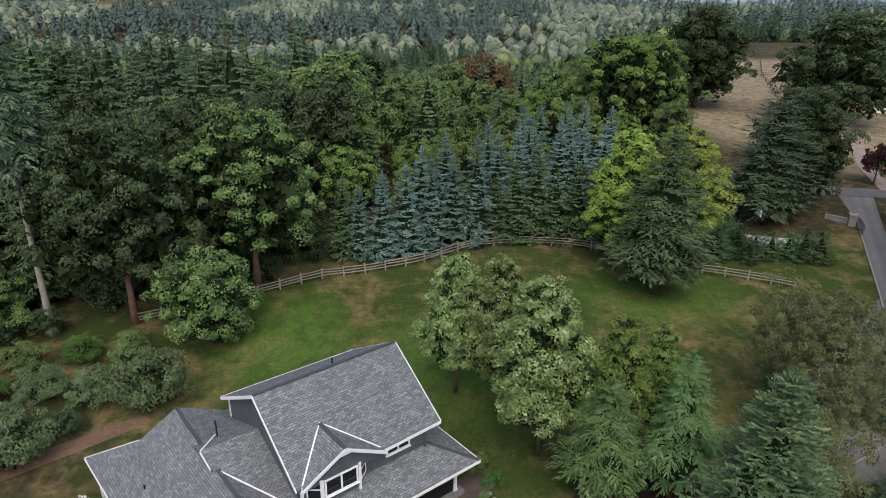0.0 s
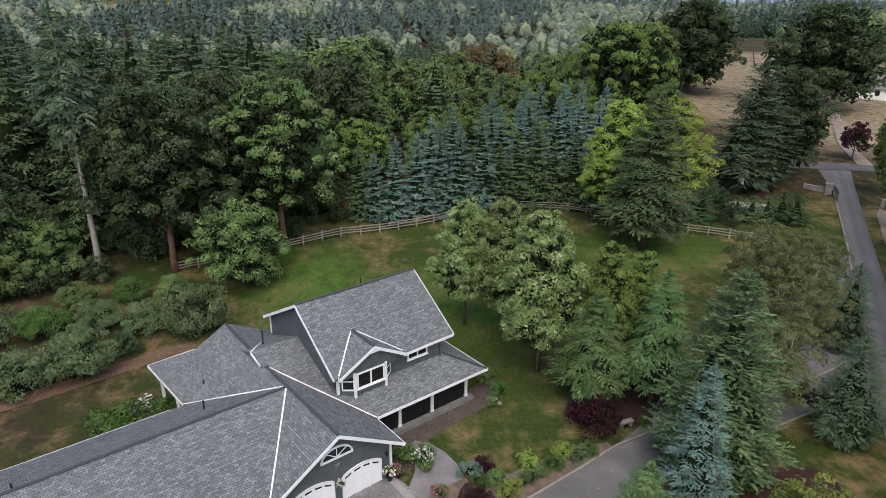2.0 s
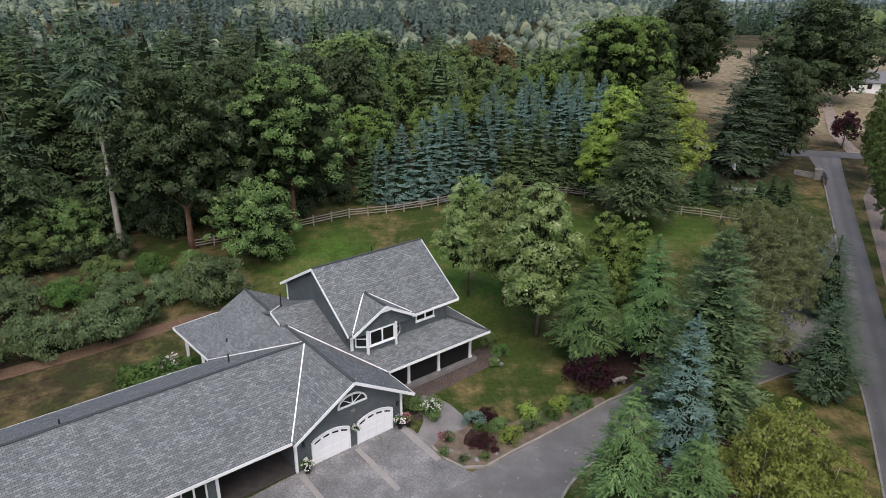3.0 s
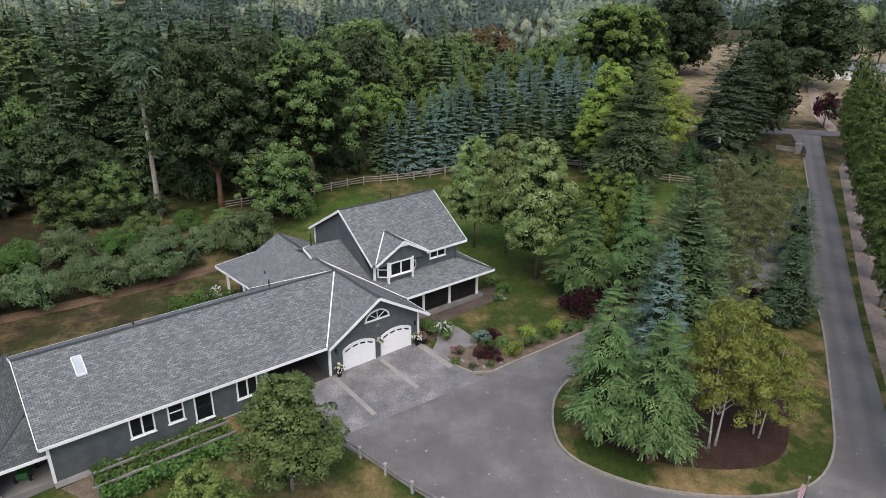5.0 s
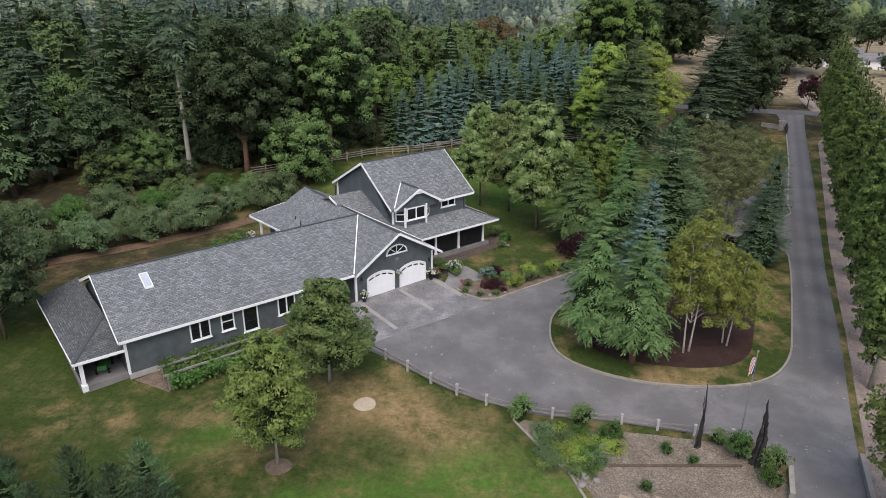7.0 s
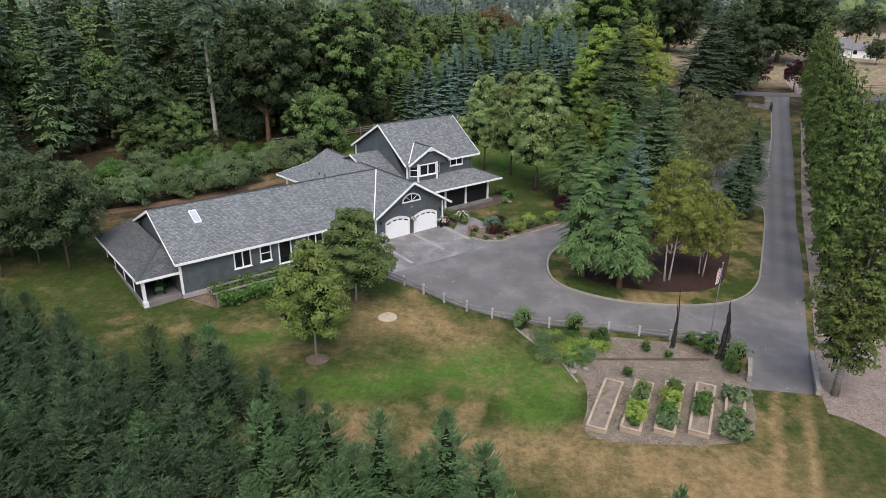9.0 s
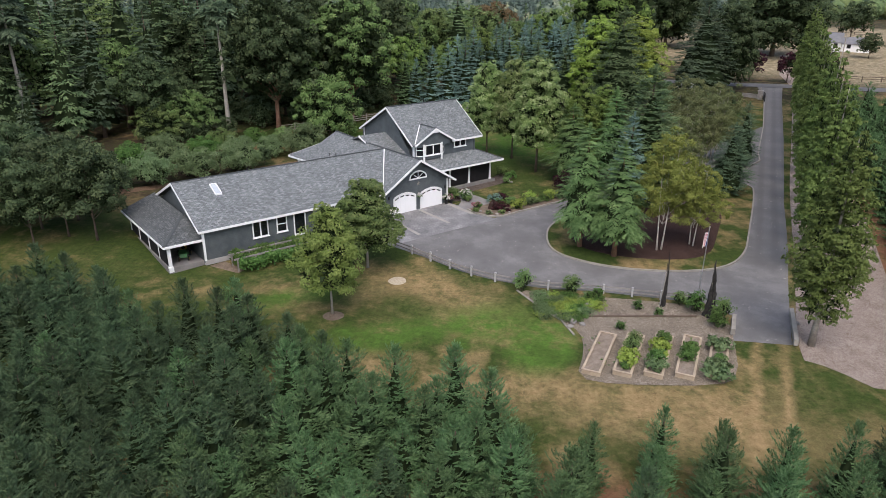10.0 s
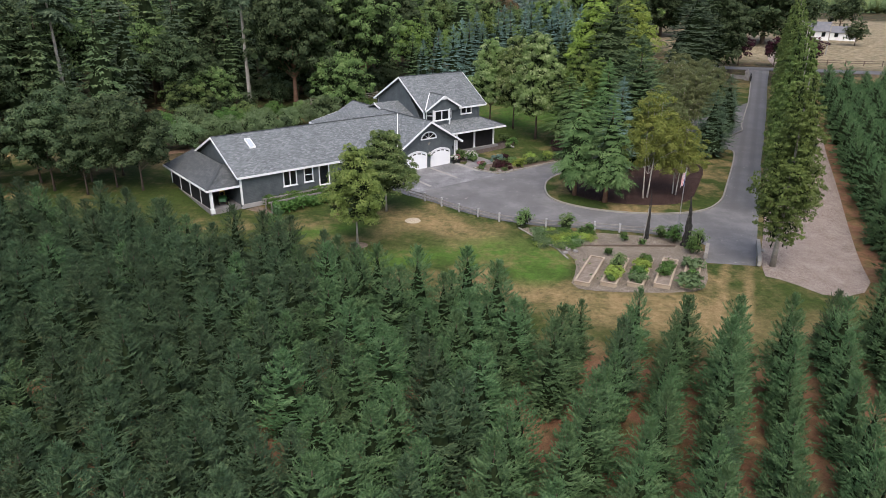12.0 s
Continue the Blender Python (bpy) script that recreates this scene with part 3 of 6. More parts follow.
# ---- house ----
HX, HY, HTURN = -11.0, 22.2, 38.6
house = thing("house", "long dark grey clapboard house with white trim and grey shingle roofs", "house", (HX, HY, 0), HTURN)


def roof(name, pts, thick=0.16, label="", mat=SHINGLE):
    """A slope of roof from its corners (u, v, z), shingled in courses along the eave."""
    P = [Vector(p) for p in pts]
    n = (P[1] - P[0]).cross(P[2] - P[0]).normalized()
    if n.z < 0:
        P.reverse()
        n = -n
    h = Vector((0, 0, 1)).cross(n).normalized()
    s = n.cross(h)
    bm = bmesh.new()
    layer = bm.loops.layers.uv.new("UVMap")
    top = [bm.verts.new(p) for p in P]
    low = [bm.verts.new(p - Vector((0, 0, thick))) for p in P]
    faces = [bm.faces.new(top), bm.faces.new(low[::-1])]
    for i in range(len(P)):
        j = (i + 1) % len(P)
        faces.append(bm.faces.new((top[i], low[i], low[j], top[j])))
    for f in faces:
        for lp in f.loops:
            lp[layer].uv = (lp.vert.co.dot(h), lp.vert.co.dot(s))
    return part(name, bm, mat, house, label)


def trim(p, q, w=0.05, h=0.22, drop=0.115, name="fascia", mat=None):
    bm = bmesh.new()
    p, q = Vector(p), Vector(q)
    beam(bm, p - Vector((0, 0, drop)), q - Vector((0, 0, drop)), w, h)
    return part(name, bm, mat or WHITE, house)


def prism(name, outline, axis, lo, hi, mat=SIDING, parent=house, label=""):
    """An upright wall: outline in (u, z) pushed along v, or in (v, z) pushed along u."""
    bm = bmesh.new()
    at = (lambda s, z, d: (s, d, z)) if axis == "v" else (lambda s, z, d: (d, s, z))
    a = [bm.verts.new(at(s, z, lo)) for s, z in outline]
    b = [bm.verts.new(at(s, z, hi)) for s, z in outline]
    bm.faces.new(a)
    bm.faces.new(b[::-1])
    for i in range(len(outline)):
        j = (i + 1) % len(outline)
        bm.faces.new((a[i], b[i], b[j], a[j]))
    return part(name, bm, mat, parent, label)


def window_unit(u0, u1, z0, z1, v, panes=1, parent=house, rail=False):
    """A white-framed window in a wall that faces -v."""
    w = new("window")
    w.parent = parent
    bm = bmesh.new()
    t = 0.11
    for a, b2, c, d in ((u0, z0, u1, z0 + t), (u0, z1 - t, u1, z1), (u0, z0 + t, u0 + t, z1 - t), (u1 - t, z0 + t, u1, z1 - t)):
        box(bm, a, v - 0.07, b2, c, v + 0.05, d)
    step = (u1 - u0) / panes
    for k in range(1, panes):
        box(bm, u0 + k * step - 0.06, v - 0.065, z0 + t, u0 + k * step + 0.06, v + 0.05, z1 - t)
    if rail:
        zm = (z0 + z1) / 2
        box(bm, u0 + t, v - 0.06, zm - 0.04, u1 - t, v + 0.05, zm + 0.04)
    part("frame", bm, WHITE, w)
    for k in range(panes):
        bm = bmesh.new()
        box(bm, u0 + k * step + 0.05, v - 0.02, z0 + 0.05, u0 + (k + 1) * step - 0.05, v + 0.01, z1 - 0.05)
        part("pane", bm, GLASS, w)
    bm = bmesh.new()
    box(bm, u0 - 0.06, v - 0.13, z0 - 0.06, u1 + 0.06, v + 0.02, z0)
    part("sill", bm, WHITE, w)
    return w


def fixed(name, verts, label=""):
    bm = bmesh.new()
    box(bm, *verts)
    return part(name, bm, WHITE, house, label)


RZ, EZ = 5.75, 2.72          # ridge and eave of the wing
GU = 4.55                    # ridge line of the garage gable
# wing and garage roof
roof("roof", [(-19.75, 0.1, EZ), (-0.1, 0.1, EZ), (4.4, 6.55, RZ), (-19.75, 6.55, RZ)], label="long grey shingle slope with a skylight")
roof("roof", [(-19.75, 6.55, RZ), (4.4, 6.55, RZ), (-1.05, 12.4, 3.3), (-1.9, 12.9, 2.98), (-19.75, 12.9, 2.98)])
roof("roof", [(-0.15, -0.35, 2.76), (GU, -0.35, 5.77), (4.4, 6.55, RZ + 0.01), (-0.1, 0.1, EZ + 0.02)])
roof("roof", [(GU, -0.35, 5.77), (9.5, -0.35, 2.8), (9.5, 2.75, 2.8), (4.5, 9.5, 5.76), (4.4, 6.55, RZ + 0.01)])
# rear wing roof
roof("roof", [(4.4, 6.55, RZ), (4.45, 17.7, 5.93), (1.7, 17.2, 4.75), (-1.45, 19.6, 3.28), (-1.05, 12.4, 3.47)])
roof("roof", [(4.4, 9.0, 5.82), (4.45, 17.7, 5.93), (9.0, 17.7, 3.6), (9.0, 9.0, 3.6)])
# low main roof: front slope, hip and back slope
roof("roof", [(9.45, 2.98, 3.0), (20.05, 2.98, 3.0), (17.4, 5.7, 4.14), (17.4, 11.3, 6.46), (3.95, 11.3, 6.46), (4.05, 9.95, 5.9)])
roof("roof", [(20.05, 2.98, 3.0), (20.05, 19.0, 3.0), (17.4, 16.3, 4.14), (17.4, 5.7, 4.14)])
roof("roof", [(3.95, 11.3, 6.46), (17.4, 11.3, 6.46), (17.4, 19.0, 3.3), (3.95, 19.0, 3.3)])
# upper storey roof
roof("roof", [(7.3, 4.95, 5.92), (18.3, 5.2, 5.82), (18.3, 10.6, 9.6), (7.3, 10.4, 9.68)])
roof("roof", [(7.3, 10.4, 9.68), (18.3, 10.6, 9.6), (18.3, 16.6, 6.1), (7.3, 16.6, 6.2)])
# dormer roof
roof("roof", [(7.55, 4.7, 6.0), (10.5, 4.65, 7.68), (10.45, 7.75, 7.72), (7.75, 5.0, 6.06)])
roof("roof", [(10.5, 4.65, 7.68), (13.45, 4.7, 6.0), (13.3, 5.1, 6.06), (10.45, 7.75, 7.72)])
# lean-to roof
roof("roof", [(-22.75, 0.65, 1.78), (-18.4, 0.65, 1.78), (-19.35, 4.2, 3.3), (-19.75, 4.2, 3.3)], 0.12, "darker shingle lean-to slope", SHINGLE_DARK)
roof("roof", [(-22.75, 0.65, 1.78), (-19.7, 4.2, 3.28), (-19.7, 13.0, 3.28), (-22.95, 13.8, 1.78)], 0.12, "darker shingle lean-to slope", SHINGLE_DARK)

# fascia, rakes and flashing
for p, q in (((-19.75, 0.06, EZ), (-0.1, 0.06, EZ)), ((-19.79, 0.06, EZ), (-19.79, 6.55, RZ)), ((-19.79, 6.55, RZ), (-19.79, 12.9, 2.98)), ((-19.75, 12.95, 2.97), (-1.9, 12.95, 2.97)),
             ((-0.2, -0.39, 2.76), (GU, -0.39, 5.77)), ((GU, -0.39, 5.77), (9.55, -0.39, 2.8)), ((9.55, -0.35, 2.8), (9.55, 2.9, 2.8)),
             ((9.5, 2.93, 3.0), (20.1, 2.93, 3.0)), ((20.1, 2.95, 3.0), (20.1, 19.0, 3.0)),
             ((7.26, 4.95, 5.92), (7.26, 10.4, 9.68)), ((7.26, 10.4, 9.68), (7.26, 16.6, 6.2)), ((18.34, 5.2, 5.82), (18.34, 10.6, 9.6)), ((18.34, 10.6, 9.6), (18.34, 16.6, 6.1)), ((13.3, 4.98, 5.85), (18.3, 5.15, 5.82)), ((7.3, 16.65, 6.2), (18.3, 16.65, 6.1)),
             ((7.5, 4.65, 5.98), (10.5, 4.6, 7.68)), ((10.5, 4.6, 7.68), (13.5, 4.65, 5.98)), ((7.52, 4.7, 5.98), (7.72, 5.1, 5.98)),
             ((-22.78, 0.6, 1.78), (-18.4, 0.6, 1.78)), ((-22.8, 0.62, 1.78), (-23.0, 13.8, 1.78)), ((-1.5, 19.6, 3.28), (-1.1, 12.4, 3.46)), ((1.7, 17.25, 4.75), (-1.45, 19.65, 3.28)), ((3.9, 11.3, 6.5), (4.0, 9.95, 5.95))):
    trim(p, q)
for p, q in (((-0.12, 0.1, EZ), (4.4, 6.55, RZ)), ((4.4, 6.6, RZ), (-1.05, 12.4, 3.4)), ((4.5, 9.5, 5.76), (9.45, 2.95, 2.95)), ((10.45, 7.75, 7.72), (7.7, 5.0, 6.05)), ((10.45, 7.75, 7.72), (13.3, 5.1, 6.06)), ((3.95, 11.3, 6.46), (5.6, 13.4, 5.65))):
    trim(p, q, 0.1, 0.05, -0.03, "flashing", WHITE)
for p, q in (((-19.75, 6.55, RZ), (4.4, 6.55, RZ)), ((GU, -0.35, 5.77), (4.4, 9.5, 5.77)), ((7.3, 10.4, 9.68), (18.3, 10.6, 9.6)), ((4.4, 9.5, 5.8), (4.45, 17.7, 5.93)), ((20.05, 2.98, 3.0), (17.4, 5.7, 4.14)), ((10.5, 4.7, 7.68), (10.45, 7.75, 7.72)), ((-22.75, 0.65, 1.78), (-19.7, 4.2, 3.28))):
    bm = bmesh.new()
    beam(bm, Vector(p) + Vector((0, 0, 0.01)), Vector(q) + Vector((0, 0, 0.01)), 0.26, 0.05)
    part("ridge_cap", bm, SHINGLE, house)

# walls
prism("wall", [(-19.3, -0.7), (-5.2, -0.7), (-5.2, 2.72), (-19.3, 2.72)], "v", 0.5, 0.68)
prism("wall", [(0.15, -0.6), (0.6, -0.6), (8.9, -0.6), (8.9, 3.0), (GU, 5.55), (0.15, 2.85)], "v", 0.42, 0.6)
prism("wall", [(0.6, -0.6), (12.4, -0.6), (12.4, 2.75), (6.55, 5.5), (0.6, 2.78)], "u", -19.35, -19.15)
prism("wall", [(0.6, -0.6), (6.0, -0.6), (6.0, 2.9), (0.6, 2.9)], "u", 8.72, 8.9)
prism("wall", [(-19.2, -0.6), (-1.0, -0.6), (-1.0, 2.7), (-19.2, 2.7)], "v", 12.2, 12.4)
prism("wall", [(12.4, -0.5), (18.8, -0.5), (18.8, 3.2), (12.4, 3.2)], "u", 0.4, 0.6)
prism("wall", [(5.4, 3.8), (10.45, 9.3), (10.45, 9.35), (16.2, 6.2), (16.2, 3.6), (5.4, 3.6)], "u", 7.72, 7.9)
prism("wall", [(5.4, 3.6), (16.2, 3.6), (16.2, 6.2), (10.6, 9.3), (5.4, 5.95)], "u", 17.1, 17.28)
prism("wall", [(7.9, 3.7), (17.1, 3.7), (17.1, 5.95), (7.9, 5.95)], "v", 5.55, 5.72)
prism("wall", [(8.9, 0.0), (18.4, 0.0), (18.4, 3.7), (8.9, 3.7)], "v", 6.6, 6.8)
prism("wall", [(6.8, 0.0), (18.0, 0.0), (18.0, 3.0), (6.8, 3.0)], "u", 18.22, 18.4)
prism("wall", [(7.9, 3.4), (17.1, 3.4), (17.1, 6.1), (7.9, 6.1)], "v", 16.0, 16.2)
# inside of the carport
prism("carport_back", [(-5.2, -0.5), (0.2, -0.5), (0.2, 2.9), (-5.2, 2.9)], "v", 6.4, 6.6)
prism("carport_side", [(0.68, -0.5), (6.4, -0.5), (6.4, 2.75), (0.68, 2.75)], "u", -5.2, -5.02)
prism("carport_side", [(0.6, -0.5), (6.4, -0.5), (6.4, 2.75), (0.6, 2.75)], "u", 0.15, 0.33)
# ceiling sheet in near-black: the dimness below the roof is put into its colour
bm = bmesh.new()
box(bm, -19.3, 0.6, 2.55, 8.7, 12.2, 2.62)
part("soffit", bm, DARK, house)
# slab coloured dark to stand in for shade under the carport roof
bm = bmesh.new()
vs = box(bm, -5.02, 0.45, -0.6, 0.15, 6.4, -0.1)
for v in vs[6:8]:
    v.co.z = 0.12
part("carport_slab", bm, CARPORT_SHADE, house, "carport floor with the interior's shade in its colour")
# foundation strip
bm = bmesh.new()
box(bm, -19.36, 0.46, -0.75, -5.2, 0.52, -0.28)
part("foundation", bm, CONCRETE, house, "pale bare concrete footing")
# corner boards
for u, v, z0, z1 in ((-19.3, 0.48, -0.3, 2.6), (0.22, 0.4, -0.3, 2.8), (8.85, 0.4, -0.3, 2.8), (-5.1, 0.46, -0.3, 2.6), (7.75, 16.15, 4.6, 6.3), (7.86, 5.5, 4.2, 6.0), (17.2, 5.5, 4.1, 5.9)):
    fixed("corner_board", (u - 0.09, v - 0.05, z0, u + 0.09, v + 0.13, z1))

# garage doors with arched heads
def garage_door(u0, u1):
    d = tagged(new("garage_door"), "white panelled garage door with an arched head and small top lights")
    d.parent = house
    zb, zs, rise, n = -0.28, 1.72, 0.36, 14
    arc = [(u0 + (u1 - u0) * k / n, zs + rise * (1 - (2 * k / n - 1) ** 2)) for k in range(n + 1)]
    bm = bmesh.new()
    a = [bm.verts.new((u, 0.38, z)) for u, z in [(u0, zb), (u1, zb)] + arc[::-1]]
    b = [bm.verts.new((u, 0.44, z)) for u, z in [(u0, zb), (u1, zb)] + arc[::-1]]
    bm.faces.new(a)
    bm.faces.new(b[::-1])
    for i in range(len(a)):
        j = (i + 1) % len(a)
        bm.faces.new((a[i], b[i], b[j], a[j]))
    part("door_leaf", bm, DOOR_WHITE, d)
    for r in range(3):
        for c in range(4):
            w = (u1 - u0) / 4
            bm = bmesh.new()
            box(bm, u0 + c * w + 0.09, 0.362, zb + 0.1 + r * 0.56, u0 + (c + 1) * w - 0.09, 0.384, zb + 0.56 + r * 0.56)
            part("panel", bm, DOOR_WHITE, d)
    for c in range(4):
        w = (u1 - u0) / 4
        s = (c + 0.5) / 4
        z = zs + rise * (1 - (2 * s - 1) ** 2) - 0.24
        bm = bmesh.new()
        vs = []
        for du, dz in ((-0.24, -0.06), (0.24, -0.06), (0.24, 0.07), (-0.24, 0.07)):
            tilt = -0.28 * (2 * s - 1) * du * 2
            vs.append((u0 + (c + 0.5) * w + du, z + dz + tilt))
        f = [bm.verts.new((u, 0.374, zz)) for u, zz in vs]
        g = [bm.verts.new((u, 0.39, zz)) for u, zz in vs]
        bm.faces.new(f)
        for i in range(4):
            bm.faces.new((f[i], g[i], g[(i + 1) % 4], f[(i + 1) % 4]))
        part("light", bm, GLASS, d)
    bm = bmesh.new()
    box(bm, u0 - 0.12, 0.33, zb, u0, 0.45, zs + 0.02)
    box(bm, u1, 0.33, zb, u1 + 0.12, 0.45, zs + 0.02)
    for (ua, za), (ub, zb2) in zip(arc, arc[1:]):
        beam(bm, (ua, 0.39, za + 0.05), (ub, 0.39, zb2 + 0.05), 0.12, 0.12)
    part("door_frame", bm, WHITE, d)


garage_door(1.5, 4.3)
garage_door(5.1, 7.95)

# fan window in the gable
fan = tagged(new("window"), "white half-round window with radiating bars")
fan.parent = house
FU, FZ, FR, FH = 4.72, 3.55, 1.12, 0.78
bm = bmesh.new()
pts = [(FU + FR * math.cos(math.pi * k / 16), FZ + FH * math.sin(math.pi * k / 16)) for k in range(17)]
for (ua, za), (ub, zb) in zip(pts, pts[1:]):
    beam(bm, (ua, 0.39, za), (ub, 0.39, zb), 0.1, 0.13)
box(bm, FU - FR - 0.08, 0.34, FZ - 0.12, FU + FR + 0.08, 0.44, FZ + 0.02)
for k in (4, 8, 12):
    beam(bm, (FU, 0.39, FZ), (pts[k][0], 0.39, pts[k][1]), 0.05, 0.05)
part("frame", bm, WHITE, fan)
bm = bmesh.new()
bm.faces.new([bm.verts.new((u, 0.405, z)) for u, z in pts])
part("pane", bm, GLASS, fan)
# star ornament
bm = bmesh.new()
c = bm.verts.new((4.75, 0.33, 2.92))
ring = [bm.verts.new((4.75 + r * math.sin(math.pi * k / 5), 0.39, 2.92 + r * math.cos(math.pi * k / 5))) for k in range(10) for r in [0.3 if k % 2 == 0 else 0.11]]
for k in range(10):
    bm.faces.new((c, ring[k], ring[(k + 1) % 10]))
part("wall_star", bm, KERB, house, "weathered metal star on the gable")
for u in (0.8, 8.5):
    bm = bmesh.new()
    box(bm, u - 0.07, 0.28, 1.75, u + 0.07, 0.42, 2.1)
    part("wall_lamp", bm, METAL, house)

# wing windows
window_unit(-14.65, -13.05, 0.8, 2.5, 0.5, 2)
window_unit(-12.2, -11.1, 0.85, 2.5, 0.5, 1, rail=True)
window_unit(-10.4, -9.1, 0.2, 2.5, 0.5, 1)
window_unit(-7.35, -5.75, 0.75, 2.45, 0.5, 2)
# bay window under the dormer
bay = [(8.15, 5.55), (8.95, 4.95), (11.6, 4.95), (12.4, 5.55)]
prism("wall", [(8.0, 5.55), (12.9, 5.55), (12.9, 6.05), (10.5, 7.45), (8.0, 6.1)], "v", 4.98, 5.12)
bm = bmesh.new()
lo = [bm.verts.new((u, v, 4.0)) for u, v in bay]
hi = [bm.verts.new((u, v, 5.9)) for u, v in bay]
for i in range(3):
    bm.faces.new((lo[i], lo[i + 1], hi[i + 1], hi[i]))
bm.faces.new(hi)
part("bay_wall", bm, SIDING, house)
window_unit(9.1, 11.45, 4.45, 5.75, 4.93, 2)
for (ua, va), (ub, vb) in ((bay[0], bay[1]), (bay[2], bay[3])):
    w = new("window")
    w.parent = house
    ang = math.degrees(math.atan2(vb - va, ub - ua))
    m = pose(ua, va, 0, 0, 0, ang)
    L = math.hypot(ub - ua, vb - va)
    bm = bmesh.new()
    for a in ((0.02, -0.06, 4.42, 0.12, 0.02, 5.8), (L - 0.12, -0.06, 4.42, L - 0.02, 0.02, 5.8), (0.02, -0.06, 4.38, L - 0.02, 0.02, 4.5), (0.02, -0.06, 5.7, L - 0.02, 0.02, 5.82), (0.1, -0.05, 5.12, L - 0.1, 0.02, 5.2)):
        box(bm, *a)
    bm.transform(m)
    part("frame", bm, WHITE, w)
    bm = bmesh.new()
    box(bm, 0.08, -0.03, 4.45, L - 0.08, -0.01, 5.75)
    bm.transform(m)
    part("pane", bm, GLASS, w)
for u, v in bay[1:3]:
    fixed("corner_board", (u - 0.09, v - 0.09, 3.75, u + 0.09, v + 0.06, 5.85))
bm = bmesh.new()
vs = [bm.verts.new((u, v, z)) for u, v, z in ((9.75, 4.66, 7.14), (11.25, 4.66, 7.14), (10.5, 4.66, 7.56))]
bm.faces.new(vs)
part("gable_panel", bm, WHITE, house)
window_unit(14.0, 15.9, 4.75, 5.65, 5.53, 2)

SCREEN = plain("insect_screen", (0.008, 0.008, 0.009), (0.022, 0.02, 0.02), 1.2, 0.7, 0.2)
# porch: floor, posts, door, windows
bm = bmesh.new()
box(bm, 8.9, 3.6, -0.2, 19.3, 6.6, 0.32)
part("porch_floor", bm, PATH, house)
for a, b2 in ((9.0, 12.03), (12.27, 15.13), (15.37, 18.63)):
    bm = bmesh.new()
    box(bm, a, 4.06, 0.33, b2, 4.1, 2.69)
    part("porch_screen", bm, SCREEN, house, "dark insect screen between porch posts")
for u in (12.15, 15.25, 18.75):
    bm = bmesh.new()
    box(bm, u - 0.12, 3.95, 0.3, u + 0.12, 4.19, 2.8)
    box(bm, u - 0.16, 3.91, 0.3, u + 0.16, 4.23, 0.5)
    box(bm, u - 0.16, 3.91, 2.6, u + 0.16, 4.23, 2.8)
    part("porch_post", bm, WHITE, house)
bm = bmesh.new()
box(bm, 9.0, 3.85, 2.68, 19.0, 4.2, 2.85)
part("porch_beam", bm, WHITE, house)
bm = bmesh.new()
box(bm, 16.9, 6.52, 0.32, 17.9, 6.6, 2.4)
part("front_door", bm, RED_WOOD, house, "red-brown wooden front door")
window_unit(12.3, 14.6, 0.9, 2.35, 6.57, 3)
window_unit(9.6, 11.2, 0.9, 2.35, 6.57, 2)
# rear patio posts under the low rear roof
for v in (13.6, 17.6):
    bm = bmesh.new()
    box(bm, -1.2, v - 0.1, 0.0, -1.0, v + 0.1, 3.25)
    part("patio_post", bm, WHITE, house)
# lean-to posts, floor, dwarf wall
for u, v in ((-22.3, 1.0), (-19.1, 0.85)):
    bm = bmesh.new()
    box(bm, u - 0.13, v - 0.13, -0.8, u + 0.13, v + 0.13, 1.72)
    box(bm, u - 0.2, v - 0.2, -0.8, u + 0.2, v + 0.2, -0.3)
    part("lean_to_post", bm, WHITE, house)
for v in (3.9, 7.0, 10.2, 13.2):
    bm = bmesh.new()
    box(bm, -22.42, v - 0.06, -0.8, -22.3, v + 0.06, 1.72)
    part("lean_to_post", bm, WHITE, house)
bm = bmesh.new()
box(bm, -22.5, 0.9, -1.0, -19.3, 13.4, -0.42)
part("lean_to_floor", bm, PATH, house)
bm = bmesh.new()
box(bm, -22.36, 1.2, -0.6, -22.32, 13.2, 1.6)
part("lean_to_screen", bm, DARK, house, "dark mesh screen between white posts")
# skylight
sl = tagged(new("skylight"), "white-framed pale skylight")
sl.parent = house
def on_slope(u, v, d):
    k = (RZ - EZ) / 6.45
    return (u, v, EZ + k * (v - 0.1) + d)
bm = bmesh.new()
for a, b2 in (((-16.5, 5.4), (-15.9, 5.4)), ((-16.5, 4.0), (-15.9, 4.0)), ((-16.5, 5.4), (-16.5, 4.0)), ((-15.9, 5.4), (-15.9, 4.0))):
    beam(bm, on_slope(*a, 0.08), on_slope(*b2, 0.08), 0.06, 0.16)
part("frame", bm, WHITE, sl)
bm = bmesh.new()
bm.faces.new([bm.verts.new(on_slope(u, v, 0.12)) for u, v in ((-16.46, 4.04), (-15.94, 4.04), (-15.94, 5.36), (-16.46, 5.36))])
part("dome", bm, SKY_PANE, sl)
# vent pipes
for u, v, z, h in ((-0.6, 9.0, 4.6, 0.8), (0.7, 12.8, 4.2, 0.35), (5.6, 13.0, 5.8, 1.2), (13.2, 10.7, 9.6, 0.5), (-12.0, 7.0, 5.5, 0.4)):
    bm = bmesh.new()
    tube(bm, [(u, v, z - 0.2), (u, v, z + h)], [0.06, 0.06], 8)
    part("vent_pipe", bm, METAL, house)


